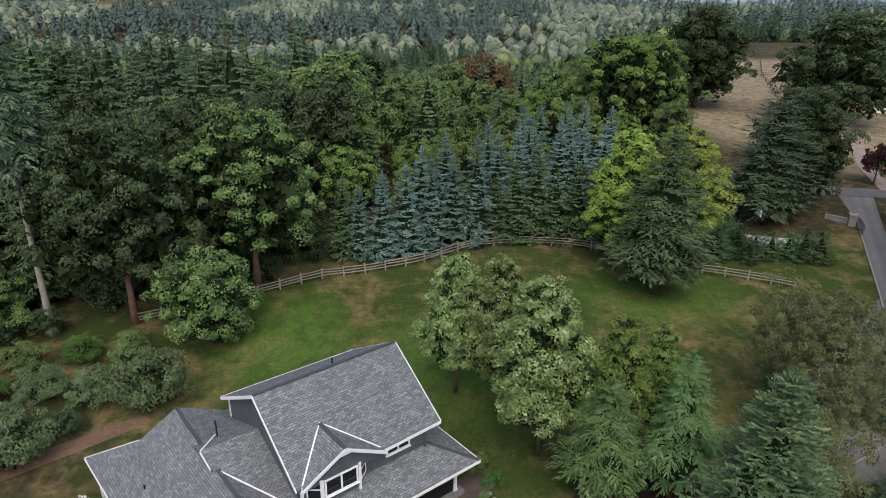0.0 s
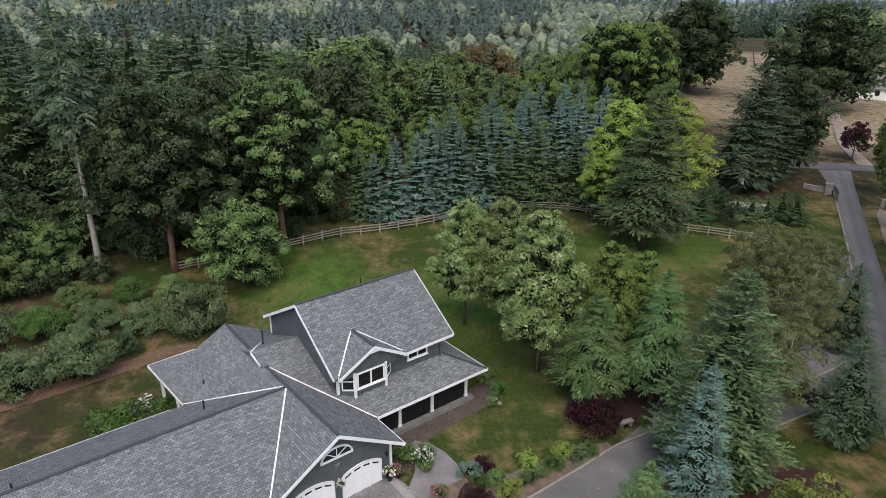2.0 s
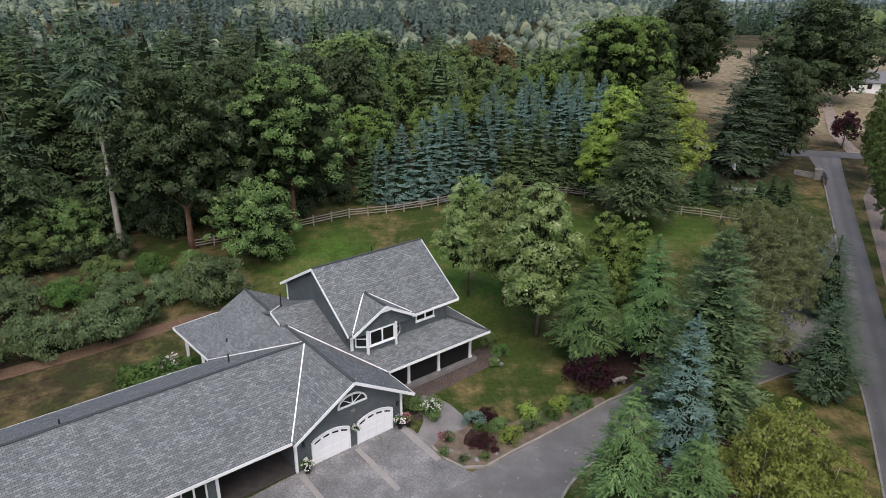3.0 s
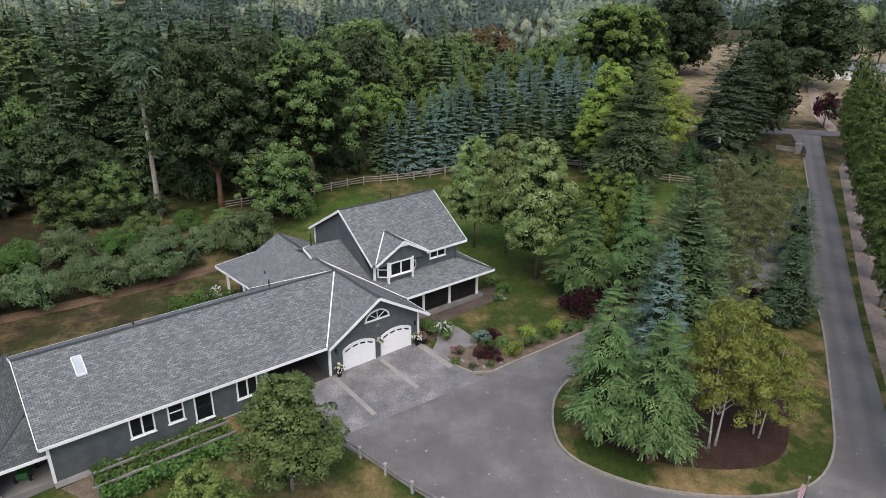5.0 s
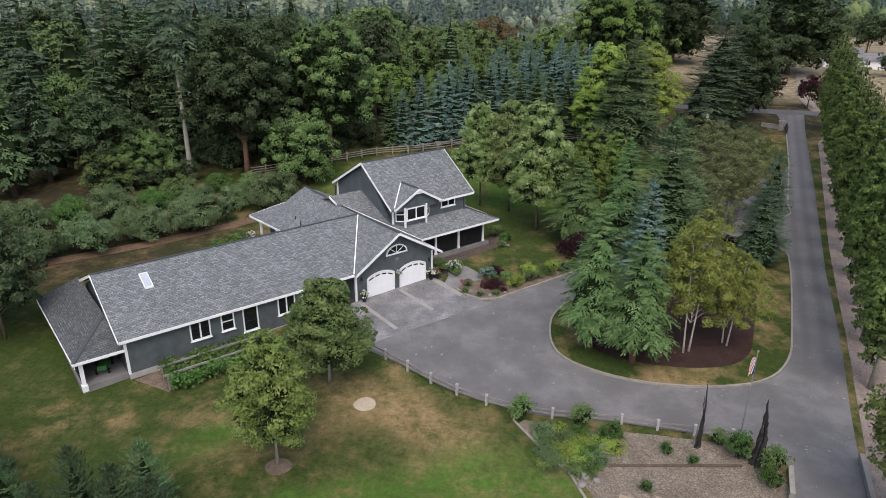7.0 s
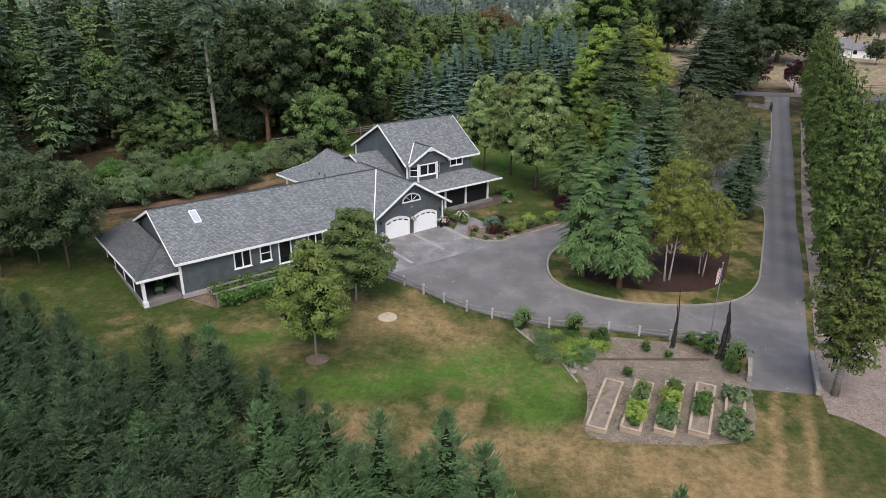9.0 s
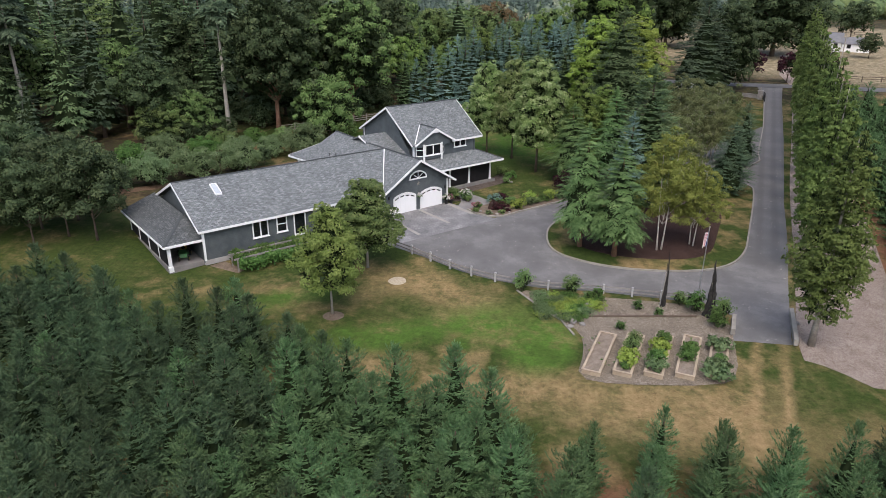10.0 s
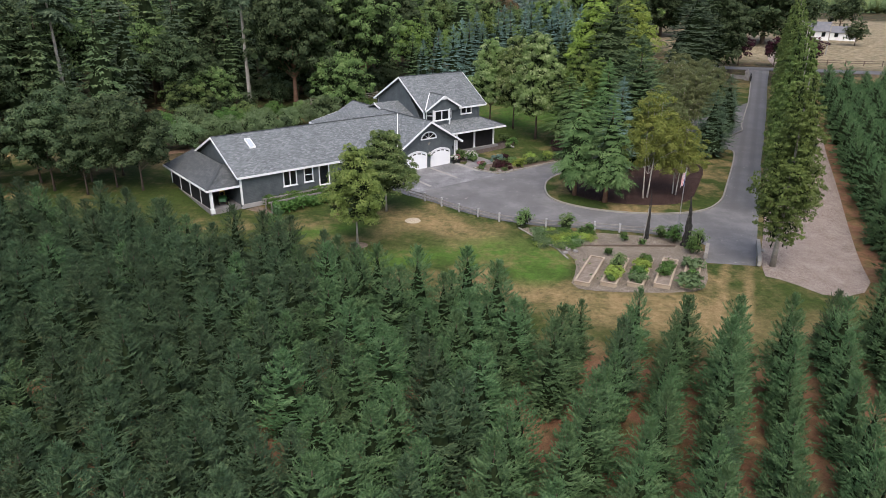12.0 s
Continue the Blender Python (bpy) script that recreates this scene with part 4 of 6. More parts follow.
# ---- plants ----
def sprays(name, c, d, n, length, width, mat, core=None, inner=None, flat=0.0):
    """Many small kite-shaped leaves or sprays in one mesh: centres, directions, facings and sizes; core: the inner
    mass, as triangles, in the painted crown shade unless inner is given.
    """
    n = n / np.linalg.norm(n, axis=1, keepdims=True)
    d = d - n * (flat * np.sum(d * n, axis=1, keepdims=True))
    d = d / np.maximum(np.linalg.norm(d, axis=1, keepdims=True), 1e-6)
    s = np.cross(d, n)
    s /= np.maximum(np.linalg.norm(s, axis=1, keepdims=True), 1e-6)
    up = np.cross(s, d)
    L, W = length[:, None], width[:, None]
    v = np.stack([c - d * L * 0.5, c + s * W * 0.5 + d * L * 0.05 - up * W * 0.12, c + d * L * 0.5 - up * L * 0.08, c - s * W * 0.5 + d * L * 0.05 - up * W * 0.12], 1).reshape(-1, 3)
    k, m = len(c), 0
    idx = np.arange(4 * k)
    starts = np.arange(0, 4 * k, 4)
    if core is not None:
        cv, cf = core
        v = np.concatenate([v, cv])
        m = len(cf)
        idx = np.concatenate([idx, (cf + 4 * k).ravel()])
        starts = np.concatenate([starts, 4 * k + 3 * np.arange(m)])
    me = bpy.data.meshes.new(name)
    me.vertices.add(len(v))
    me.vertices.foreach_set("co", v.astype(np.float32).ravel())
    me.loops.add(len(idx))
    me.loops.foreach_set("vertex_index", idx.astype(np.int32))
    me.polygons.add(k + m)
    me.polygons.foreach_set("loop_start", starts.astype(np.int32))
    me.materials.append(mat)
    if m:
        me.materials.append(inner or CROWN_SHADE)
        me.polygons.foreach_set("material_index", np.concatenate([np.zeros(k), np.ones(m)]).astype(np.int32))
    me.update(calc_edges=True)
    return me


def ball(level_of_detail):
    bm = bmesh.new()
    bmesh.ops.create_icosphere(bm, subdivisions=level_of_detail, radius=1.0)
    v = np.array([q.co[:] for q in bm.verts])
    f = np.array([[q.index for q in p.verts] for p in bm.faces])
    bm.free()
    return v, f


BALLS = {1: ball(1), 2: ball(2)}


def unit(rng, k):
    v = rng.normal(size=(k, 3))
    return v / np.linalg.norm(v, axis=1, keepdims=True)


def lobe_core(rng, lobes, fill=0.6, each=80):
    """Leaf masses at all angles inside the lobes of a crown, to carry its painted inner shade."""
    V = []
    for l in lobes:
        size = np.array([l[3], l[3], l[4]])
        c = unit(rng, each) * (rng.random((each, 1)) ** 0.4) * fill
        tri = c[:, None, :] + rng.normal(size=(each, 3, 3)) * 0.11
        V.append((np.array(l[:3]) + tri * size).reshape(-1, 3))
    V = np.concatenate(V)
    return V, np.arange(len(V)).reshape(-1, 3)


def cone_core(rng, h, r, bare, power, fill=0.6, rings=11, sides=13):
    """The inner cone of a conifer, ragged from branch to branch, to carry its painted inner shade."""
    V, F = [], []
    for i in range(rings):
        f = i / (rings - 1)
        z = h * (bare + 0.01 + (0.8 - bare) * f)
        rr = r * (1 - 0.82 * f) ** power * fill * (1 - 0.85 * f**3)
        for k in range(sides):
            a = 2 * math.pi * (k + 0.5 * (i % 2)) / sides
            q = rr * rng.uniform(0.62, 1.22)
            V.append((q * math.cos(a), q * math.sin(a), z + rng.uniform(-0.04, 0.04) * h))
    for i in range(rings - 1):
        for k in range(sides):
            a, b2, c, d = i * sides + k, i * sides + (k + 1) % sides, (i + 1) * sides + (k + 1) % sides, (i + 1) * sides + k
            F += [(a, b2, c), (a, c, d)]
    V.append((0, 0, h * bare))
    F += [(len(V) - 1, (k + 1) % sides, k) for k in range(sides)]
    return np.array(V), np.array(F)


def fir_sprays(rng, h, r, count, bare=0.05, spray=0.3, power=0.85, rise=0.5, droop=0.25, wide=0.4, fronds=11, leaflets=6, lift=0.0, tier=0.22):
    """Boughs in uneven whorls up the stem; each bough carries side fronds, each frond a row of small sprays that bends with its weight."""
    C, D, N, S = [], [], [], []
    k = max(int(count / (fronds * leaflets)), 24)
    tilt = rng.uniform(0, 6.28)
    tiers = int(5 + 0.75 * h)
    up = np.array([0.0, 0.0, 1.0])
    for i in range(k):
        f = ((i + rng.random()) / k) ** 1.2
        f = min(0.99, max(0.005, (1 - tier) * f + tier * (math.floor(f * tiers) + 0.5 + rng.normal() * 0.16) / tiers))
        z = h * (bare + (0.985 - bare) * f)
        az = i * 2.399 + rng.normal() * 0.35
        bulge = 1.0 + 0.12 * math.sin(3 * az + tilt) + 0.1 * math.sin(2 * az + 11 * f)
        L = 0.76 * r * (1 - f) ** power * min(1.0, 0.54 + 2.6 * f) * rng.uniform(0.78, 1.18) * bulge + 0.05 * r
        el = rise * (f * 1.3 - 0.3) + rng.normal() * 0.16
        out = np.array([math.cos(az) * math.cos(el), math.sin(az) * math.cos(el), math.sin(el)])
        side = np.array([-math.sin(az), math.cos(az), 0.0])
        m = max(4, int(fronds * (0.5 + 1.0 * (1 - f))))
        s = np.linspace(0.3, 1.0, m) + rng.normal(size=m) * 0.04
        way = np.where(np.arange(m) % 2 == 0, 1.0, -1.0) * rng.uniform(0.6, 1.2, m)
        way[-2:] *= 0.25
        fl = wide * L * (1.15 - 0.8 * s) * rng.uniform(0.75, 1.2, m) + 0.7 * spray
        base = np.array([0, 0, z]) + out * (s * L)[:, None]
        base[:, 2] -= droop * L * s**2
        fd = out * 0.85 + side * way[:, None] + up * (lift - 0.4 * droop)
        fd /= np.linalg.norm(fd, axis=1, keepdims=True)
        q = (np.arange(leaflets) + 0.6) / leaflets
        tau = np.clip(q[None, :] + rng.normal(size=(m, leaflets)) * 0.06, 0.02, 1.05)
        p = base[:, None, :] + fd[:, None, :] * (fl[:, None] * tau)[:, :, None]
        p[:, :, 2] -= 0.9 * droop * fl[:, None] * tau**2
        p += rng.normal(size=p.shape) * 0.05 * spray
        splay = np.where(np.arange(leaflets) % 2 == 0, 0.55, -0.55)[None, :, None] * np.cross(up, fd)[:, None, :]
        d = fd[:, None, :] + splay + rng.normal(size=p.shape) * 0.14
        d[:, :, 2] -= 1.5 * droop * tau - lift * 0.5
        n = up * 0.8 + out * 0.75 + rng.normal(size=p.shape) * 0.3
        C.append(p.reshape(-1, 3)); D.append(d.reshape(-1, 3)); N.append(n.reshape(-1, 3))
        S.append((spray * rng.uniform(0.7, 1.2, p.shape[:2]) * (0.62 + 0.5 * (1 - f)) * (1.1 - 0.35 * tau)).ravel())
    m = max(6, int(count * 0.012))
    zz = rng.uniform(0.9, 1.03, m) * h
    C.append(np.stack([rng.normal(size=m) * 0.02 * r, rng.normal(size=m) * 0.02 * r, zz], 1))
    D.append(np.stack([rng.normal(size=m) * 0.35, rng.normal(size=m) * 0.35, np.ones(m)], 1))
    N.append(unit(rng, m))
    S.append(spray * rng.uniform(0.5, 1.0, m))
    return np.concatenate(C), np.concatenate(D), np.concatenate(N), np.concatenate(S)


def crown_sprays(rng, lobes, count, leaf, hang=0.0, tuft=3.4, per=95):
    """Leaves on the domes of many tufts, which stand over the shells of overlapping lobes (x, y, z, rx, rz)."""
    vol = np.array([l[3] ** 2 for l in lobes])
    C, D, N = [], [], []
    for l, w in zip(lobes, vol / vol.sum()):
        m = max(8, int(count * w))
        tufts = max(5, m // per)
        tc = unit(rng, tufts)
        tc[:, 2] = np.abs(tc[:, 2]) * 1.15 - 0.42
        tc /= np.linalg.norm(tc, axis=1, keepdims=True)
        tr = rng.uniform(0.62, 1.02, tufts)
        rt = np.minimum(tuft * leaf * rng.uniform(0.7, 1.25, tufts), 0.55 * l[3])
        axis = tc * 0.75 + np.array([0, 0, 0.7])
        axis /= np.linalg.norm(axis, axis=1, keepdims=True)
        which = rng.integers(0, tufts, m)
        u = axis[which] * 0.85 + unit(rng, m)
        u /= np.maximum(np.linalg.norm(u, axis=1, keepdims=True), 1e-6)
        q = u * (rt[which] * rng.uniform(0.72, 1.08, m))[:, None]
        q[:, 2] = q[:, 2] * 0.72 - 0.25 * hang * np.hypot(q[:, 0], q[:, 1])
        C.append(np.array(l[:3]) + tc[which] * tr[which][:, None] * np.array([l[3], l[3], l[4]]) + q)
        N.append(u + rng.normal(size=(m, 3)) * 0.4 + np.array([0, 0, 0.25]))
        d = rng.normal(size=(m, 3))
        d[:, 2] -= 0.35 + hang
        D.append(d)
    C, D, N = np.concatenate(C), np.concatenate(D), np.concatenate(N)
    k = len(C)
    return C, D, N, leaf * rng.uniform(0.65, 1.3, k)


def lobes_for(rng, h, r, clear, k, shape="round"):
    """Lobes of a broad crown: big below the middle, small and uneven on top and at the sides."""
    out = []
    for i in range(k):
        f = (i + 0.5) / k
        z = clear + (h - clear) * (0.12 + 0.76 * f)
        if shape == "round":
            prof = math.sin(math.pi * min(0.97, 0.2 + 0.72 * f)) ** 0.7
        elif shape == "ovate":
            prof = (1 - 0.92 * f) ** 0.6 * min(1.0, 0.6 + 1.6 * f)
        elif shape == "cone":
            prof = 1.05 - 0.8 * f
        else:
            prof = math.sin(math.pi * min(0.97, 0.14 + 0.78 * f)) ** 0.5
        a = i * 2.4 + rng.uniform(-0.5, 0.5)
        off = r * prof * rng.uniform(0.35, 0.72)
        lr = r * prof * rng.uniform(0.36, 0.56) + 0.06 * r
        out.append((off * math.cos(a), off * math.sin(a), z, lr, min(lr * rng.uniform(0.75, 1.05), h - z + 0.2)))
    out.append((0, 0, clear + (h - clear) * 0.55, r * 0.55, (h - clear) * 0.4))
    return out


def trunk_mesh(rng, h, r0, lobes=(), lean=0.02, sides=8, stems=1, spread=0.0):
    bm = bmesh.new()
    for s in range(stems):
        a = 2 * math.pi * s / stems + 0.4
        ox, oy = (0.25 * math.cos(a), 0.25 * math.sin(a)) if stems > 1 else (0, 0)
        pts, rad = [], []
        wx, wy = rng.normal() * lean * h, rng.normal() * lean * h
        for i in range(7):
            f = i / 6
            pts.append((ox * (1 + spread * f * 6) + wx * f * f, oy * (1 + spread * f * 6) + wy * f * f, -0.3 + (h + 0.3) * f))
            rad.append(r0 * (1.0 - 0.88 * f) * (1.35 if i == 0 else 1.0))
        tube(bm, pts, rad, sides)
    for l in lobes:
        z0 = max(0.25 * h, l[2] - 0.45 * math.hypot(l[0], l[1]) - l[4] * 0.6)
        f = min(z0 / h, 0.9)
        p0 = Vector((wx * f * f, wy * f * f, z0))
        p2 = Vector(l[:3])
        p1 = (p0 + p2) / 2 + Vector((0, 0, 0.12 * (p2 - p0).length))
        rb = max(r0 * (1 - 0.88 * f) * 0.55, 0.02)
        tube(bm, [p0, p1, p2], [rb, rb * 0.65, rb * 0.2], 5, False)
    me = bpy.data.meshes.new("trunk")
    bmesh.ops.recalc_face_normals(bm, faces=bm.faces)
    bm.to_mesh(me)
    bm.free()
    me.polygons.foreach_set("use_smooth", [True] * len(me.polygons))
    return me


def fir(seed, h, r, count, mat, bark=BARK, bare=0.05, spray=0.3, ratio=0.5, trunk_r=None, fill=0.32, **kw):
    rng = np.random.default_rng(seed)
    c, d, n, s = fir_sprays(rng, h, r, count, bare, spray, **kw)
    tm = trunk_mesh(rng, h * 0.97, trunk_r or 0.018 * h + 0.03, (), 0.004, 6)
    tm.materials.append(bark)
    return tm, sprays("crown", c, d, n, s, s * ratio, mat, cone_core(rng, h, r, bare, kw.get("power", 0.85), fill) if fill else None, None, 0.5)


def broad(seed, h, r, count, mat, bark=BARK, clear=None, lobes=12, leaf=0.34, shape="round", trunk_r=None, hang=0.0, ratio=0.75, stems=1, spread=0.0, fill=0.58):
    rng = np.random.default_rng(seed)
    lb = lobes_for(rng, h, r, 0.22 * h if clear is None else clear, lobes, shape)
    c, d, n, s = crown_sprays(rng, lb, count, leaf, hang)
    tm = trunk_mesh(rng, h * 0.88, trunk_r or 0.016 * h + 0.04, lb, 0.01, 8, stems, spread)
    tm.materials.append(bark)
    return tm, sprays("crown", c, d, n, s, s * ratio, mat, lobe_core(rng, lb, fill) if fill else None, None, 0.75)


def plant(kind, name, label, category, x, y, turn=0.0, scale=1.0, group="", lift=0.0):
    tm, cm = kind
    ob = thing(name, label, category, (x, y, level(x, y) + lift), turn, group)
    ob.scale = (scale,) * 3 if isinstance(scale, (int, float)) else scale
    for nm, me in (("trunk", tm), ("crown", cm)):
        o = new(nm, me)
        o.parent = ob
    return ob


rnd = random.Random(7)

# -- trees that stand alone round the house --
def lone(kind, name, label, x, y, turn=0.0, scale=1.0, group=""):
    return plant(kind, name, label, "tree", x, y, turn, scale, group)


silver = [broad(11 + i, 15.2, 4.4, 40000, LEAF_SILVER, BARK, 2.4, 40, 0.2, "ovate", 0.16) for i in range(2)]
lone(silver[0], "maple_tree", "full silvery-green maple on the back lawn", 1.4, 48.8, 20, (0.86, 0.86, 0.93), "maples on the lawn")
lone(silver[1], "maple_tree", "full silvery-green maple on the back lawn", 4.9, 47.2, 130, (0.82, 0.82, 0.97), "maples on the lawn")
lone(silver[0], "maple_tree", "full silvery-green maple on the back lawn", 7.6, 41.2, 250, (1.06, 1.06, 1.05), "maples on the lawn")
olive = broad(21, 13.6, 2.7, 26000, LEAF_OLIVE, BARK, 2.5, 34, 0.17, "ovate", None, 0.5)
lone(olive, "deciduous_tree", "slender tree with yellowish upright sprays", 12.8, 40.0, 40, (1.05, 1.05, 1.02))
lone(olive, "deciduous_tree", "slender tree with yellowish upright sprays", 15.9, 40.8, 160, (0.95, 0.95, 0.93))
weep = [fir(31 + i, 11.5, 3.4, 26000, NEEDLE_CEDAR, BARK_RED, 0.25, 0.27, 0.38, power=0.6, rise=0.6, droop=0.3, wide=0.42, fill=0.5, fronds=13, leaflets=8, tier=0.1) for i in range(2)]
lone(weep[0], "cedar_tree", "green cedar with drooping fronds in dark mulch", 11.3, 36.6, 0, (1.1, 1.1, 0.85), "cedars by the drive")
lone(weep[1], "cedar_tree", "green cedar with drooping fronds in dark mulch", 16.4, 36.8, 80, (1.0, 1.0, 1.02), "cedars by the drive")
lone(weep[0], "cedar_tree", "green cedar on the driveway island", 8.7, 15.4, 200, (1.0, 1.0, 1.03), "island trees")
lone(weep[1], "cedar_tree", "green cedar on the driveway island", 11.6, 13.3, 300, (1.05, 1.05, 0.94), "island trees")
spruce = [fir(41 + i, 17.0, 5.2, 22000, NEEDLE_DARK, BARK, 0.1, 0.46, 0.36, power=0.52, rise=0.45, droop=0.14, fill=0.54, fronds=8, leaflets=7, lift=0.15) for i in range(2)]
tall_spruce = fir(47, 17.0, 6.0, 24000, NEEDLE, BARK, 0.2, 0.46, 0.34, power=0.6, rise=0.45, droop=0.16, fill=0.54, fronds=8, leaflets=7, lift=0.15)
lone(tall_spruce, "spruce_tree", "tall dark green spruce at the lawn's edge", 23.9, 66.6, 10, (1.16, 1.16, 1.07))
lone(spruce[1], "spruce_tree", "broad dark spruce beside the lane", 45.4, 88.0, 60, (1.45, 1.45, 1.08))
green_spruce = fir(45, 15.2, 4.4, 26000, NEEDLE, BARK, 0.04, 0.42, 0.36, power=0.58, rise=0.55, droop=0.1, fill=0.54, fronds=8, leaflets=7, lift=0.25)
lone(green_spruce, "spruce_tree", "dense green spruce on the planted island", 18.3, 29.0, 100, (1.2, 1.2, 1.0))
lone(spruce[0], "spruce_tree", "young dark spruce beside the drive", 36.5, 45.0, 30, (0.5, 0.5, 0.5))
lone(spruce[1], "spruce_tree", "young dark spruce on the island's tip", 29.6, 32.4, 30, (0.62, 0.62, 0.5))
blue = [fir(51 + i, 11.0, 2.9, 9000, NEEDLE_BLUE, BARK, 0.05, 0.36, 0.34, power=0.72, rise=0.45, droop=0.08, fill=0.46, fronds=7, leaflets=6, lift=0.15) for i in range(2)]
lone(blue[0], "blue_spruce", "silver-blue spruce on the planted island", 15.3, 24.6, 0, 1.0)
lone(blue[1], "blue_spruce", "small silver-blue spruce in the verge", 42.6, 57.5, 0, 0.36)
birch = [broad(61 + i, 12.3, 3.7, 21000, LEAF_YELLOW, BARK_WHITE, 2.6, 30, 0.17, "ovate", 0.085, 0.5, 0.7, 2, 0.45, 0) for i in range(2)]
lone(birch[0], "birch_tree", "thin yellowing birch with a pale trunk on the island", 16.3, 14.7, 0, 1.02, "birches")
lone(birch[1], "birch_tree", "thin yellowing birch with a pale trunk on the island", 19.8, 15.8, 90, (0.85, 0.85, 0.72), "birches")
thin_birch = [broad(65 + i, 12.3, 3.9, 21000, LEAF_DULL, BARK_WHITE, 2.2, 30, 0.17, "oval", 0.085, 0.4, 0.7, 3, 0.6, 0) for i in range(2)]
for x, y, s, t in ((26.6, 37.8, 0.92, 30), (31.0, 43.5, 0.85, 140), (33.5, 47.5, 0.9, 200), (24.0, 33.5, 0.8, 280), (28.8, 47.6, 0.98, 50)):
    lone(thin_birch[int(t) % 2], "birch_tree", "thin olive birch with pale stems", x, y, t, s, "birches")
fore = [broad(71 + i, 9.6, 3.1, 26000, (LEAF_YOUNG, LEAF_MAPLE)[i], BARK_GREY, 1.5, 26, 0.17, "ovate", 0.1) for i in range(2)]
lone(fore[0], "maple_tree", "bushy green young maple in dry grass", -13.5, 2.0, 0, (0.97, 0.97, 1.03))
lone(fore[1], "maple_tree", "bushy dark green maple by the rail fence", -11.6, 10.6, 120, (1.2, 1.2, 0.95))
lime = [broad(81 + i, 17.4, 4.8, 34000, LEAF_LIME, BARK_GREY, 1.6, 36, 0.22, "ovate") for i in range(2)]
lone(lime[0], "deciduous_tree", "bright yellow-green tree behind a spruce", 29.0, 75.4, 0, (1.28, 1.28, 1.03))
lone(lime[1], "deciduous_tree", "bright yellow-green tree behind a spruce", 21.6, 73.2, 70, (1.2, 1.2, 1.02))
big = [broad(91 + i, 20.5, 7.5, 30000, (LEAF_MAPLE, LEAF_DARK)[i], BARK_RED, (5.0, 4.0)[i], 44, (0.28, 0.3)[i], "round", 0.4) for i in range(2)]
lone(big[0], "maple_tree", "large bigleaf maple at the edge of the woods", -20.4, 66.9, 0, (1.02, 1.02, 1.0))
lone(big[1], "maple_tree", "dark tall maple with reddish trunks in the woods", -31.1, 59.6, 60, (0.98, 0.98, 1.06))
lone(big[1], "maple_tree", "dark tall maple with reddish trunks in the woods", -27.0, 69.0, 190, (0.8, 0.8, 1.05))
low = broad(101, 9.4, 5.0, 20000, LEAF_MAPLE, BARK, 0.4, 28, 0.24, "round", 0.2)
lone(low, "deciduous_tree", "low round bright green tree by the fence", -22.6, 56.9, 0, 1.02)
lone(low, "deciduous_tree", "low round green tree beside the orchard", -44.0, 56.5, 90, (0.8, 0.8, 0.78))
lone(low, "deciduous_tree", "low round green tree beside the orchard", -47.5, 53.4, 200, (0.78, 0.78, 0.68))
# tall bare-stemmed firs
for seed, x, y, h, bare in ((5, -38.3, 57.3, 28.5, 0.62), (6, -65.4, 50.6, 26.0, 0.6)):
    rng = np.random.default_rng(seed)
    c, d, n, s = fir_sprays(rng, h, 4.6, 9000, bare, 0.62, 0.55, 0.3, 0.32, 0.4, 12, 6)
    tm = trunk_mesh(rng, h * 0.98, 0.36, (), 0.006, 9)
    tm.materials.append(BARK_GREY)
    lone((tm, sprays("crown", c, d, n, s, s * 0.36, NEEDLE_DARK)), "fir_tree", "tall fir with a long bare grey trunk", x, y, 0, 1.0)

# -- blue spruces behind the fence --
row_blue = [fir(111 + i, 14.5, 3.4, 7000, NEEDLE_BLUE, BARK, 0.03, 0.5, 0.36, power=0.68, rise=0.5, droop=0.1, fill=0.52, fronds=7, leaflets=5, lift=0.2) for i in range(3)]
for i, (x, y, s) in enumerate(((-9.8, 74.5, 0.62), (-6.9, 73.9, 0.76), (-4.2, 75.5, 0.78), (-1.2, 76.0, 0.84), (1.5, 78.5, 0.8), (4.4, 79.0, 0.94), (7.2, 82.4, 0.9), (10.0, 83.6, 0.92), (12.8, 84.6, 0.86), (15.6, 85.0, 0.95), (18.4, 84.8, 0.92), (-2.5, 80.5, 0.82), (6.0, 84.5, 0.96), (11.5, 86.0, 1.0), (17.0, 86.5, 1.0), (21.0, 83.5, 0.98), (0.5, 83.5, 0.88), (12.0, 98.0, 0.9), (15.5, 103.0, 0.85), (19.0, 101.0, 0.9), (22.5, 104.0, 0.85), (26.0, 101.0, 0.85))):
    plant(row_blue[i % 3], "blue_spruce", "silvery blue spruce in a close row behind the fence", "tree", x, y, i * 77, s, "blue spruces behind the fence")
row_green = [fir(121 + i, 11.0, 2.9, 6000, NEEDLE, BARK, 0.03, 0.45, 0.36, power=0.62, droop=0.1, fill=0.52, fronds=7, leaflets=5, lift=0.2) for i in range(2)]
for i, (x, y, s) in enumerate(((9.4, 79.6, 0.95), (12.2, 79.9, 1.02), (14.6, 79.6, 0.85), (17.2, 79.2, 0.95), (19.8, 78.6, 1.0), (7.0, 79.4, 0.8), (-11.8, 75.0, 0.9))):
    plant(row_green[i % 2], "fir_tree", "young green fir in front of blue spruces", "tree", x, y, i * 50, s, "young firs behind the fence")

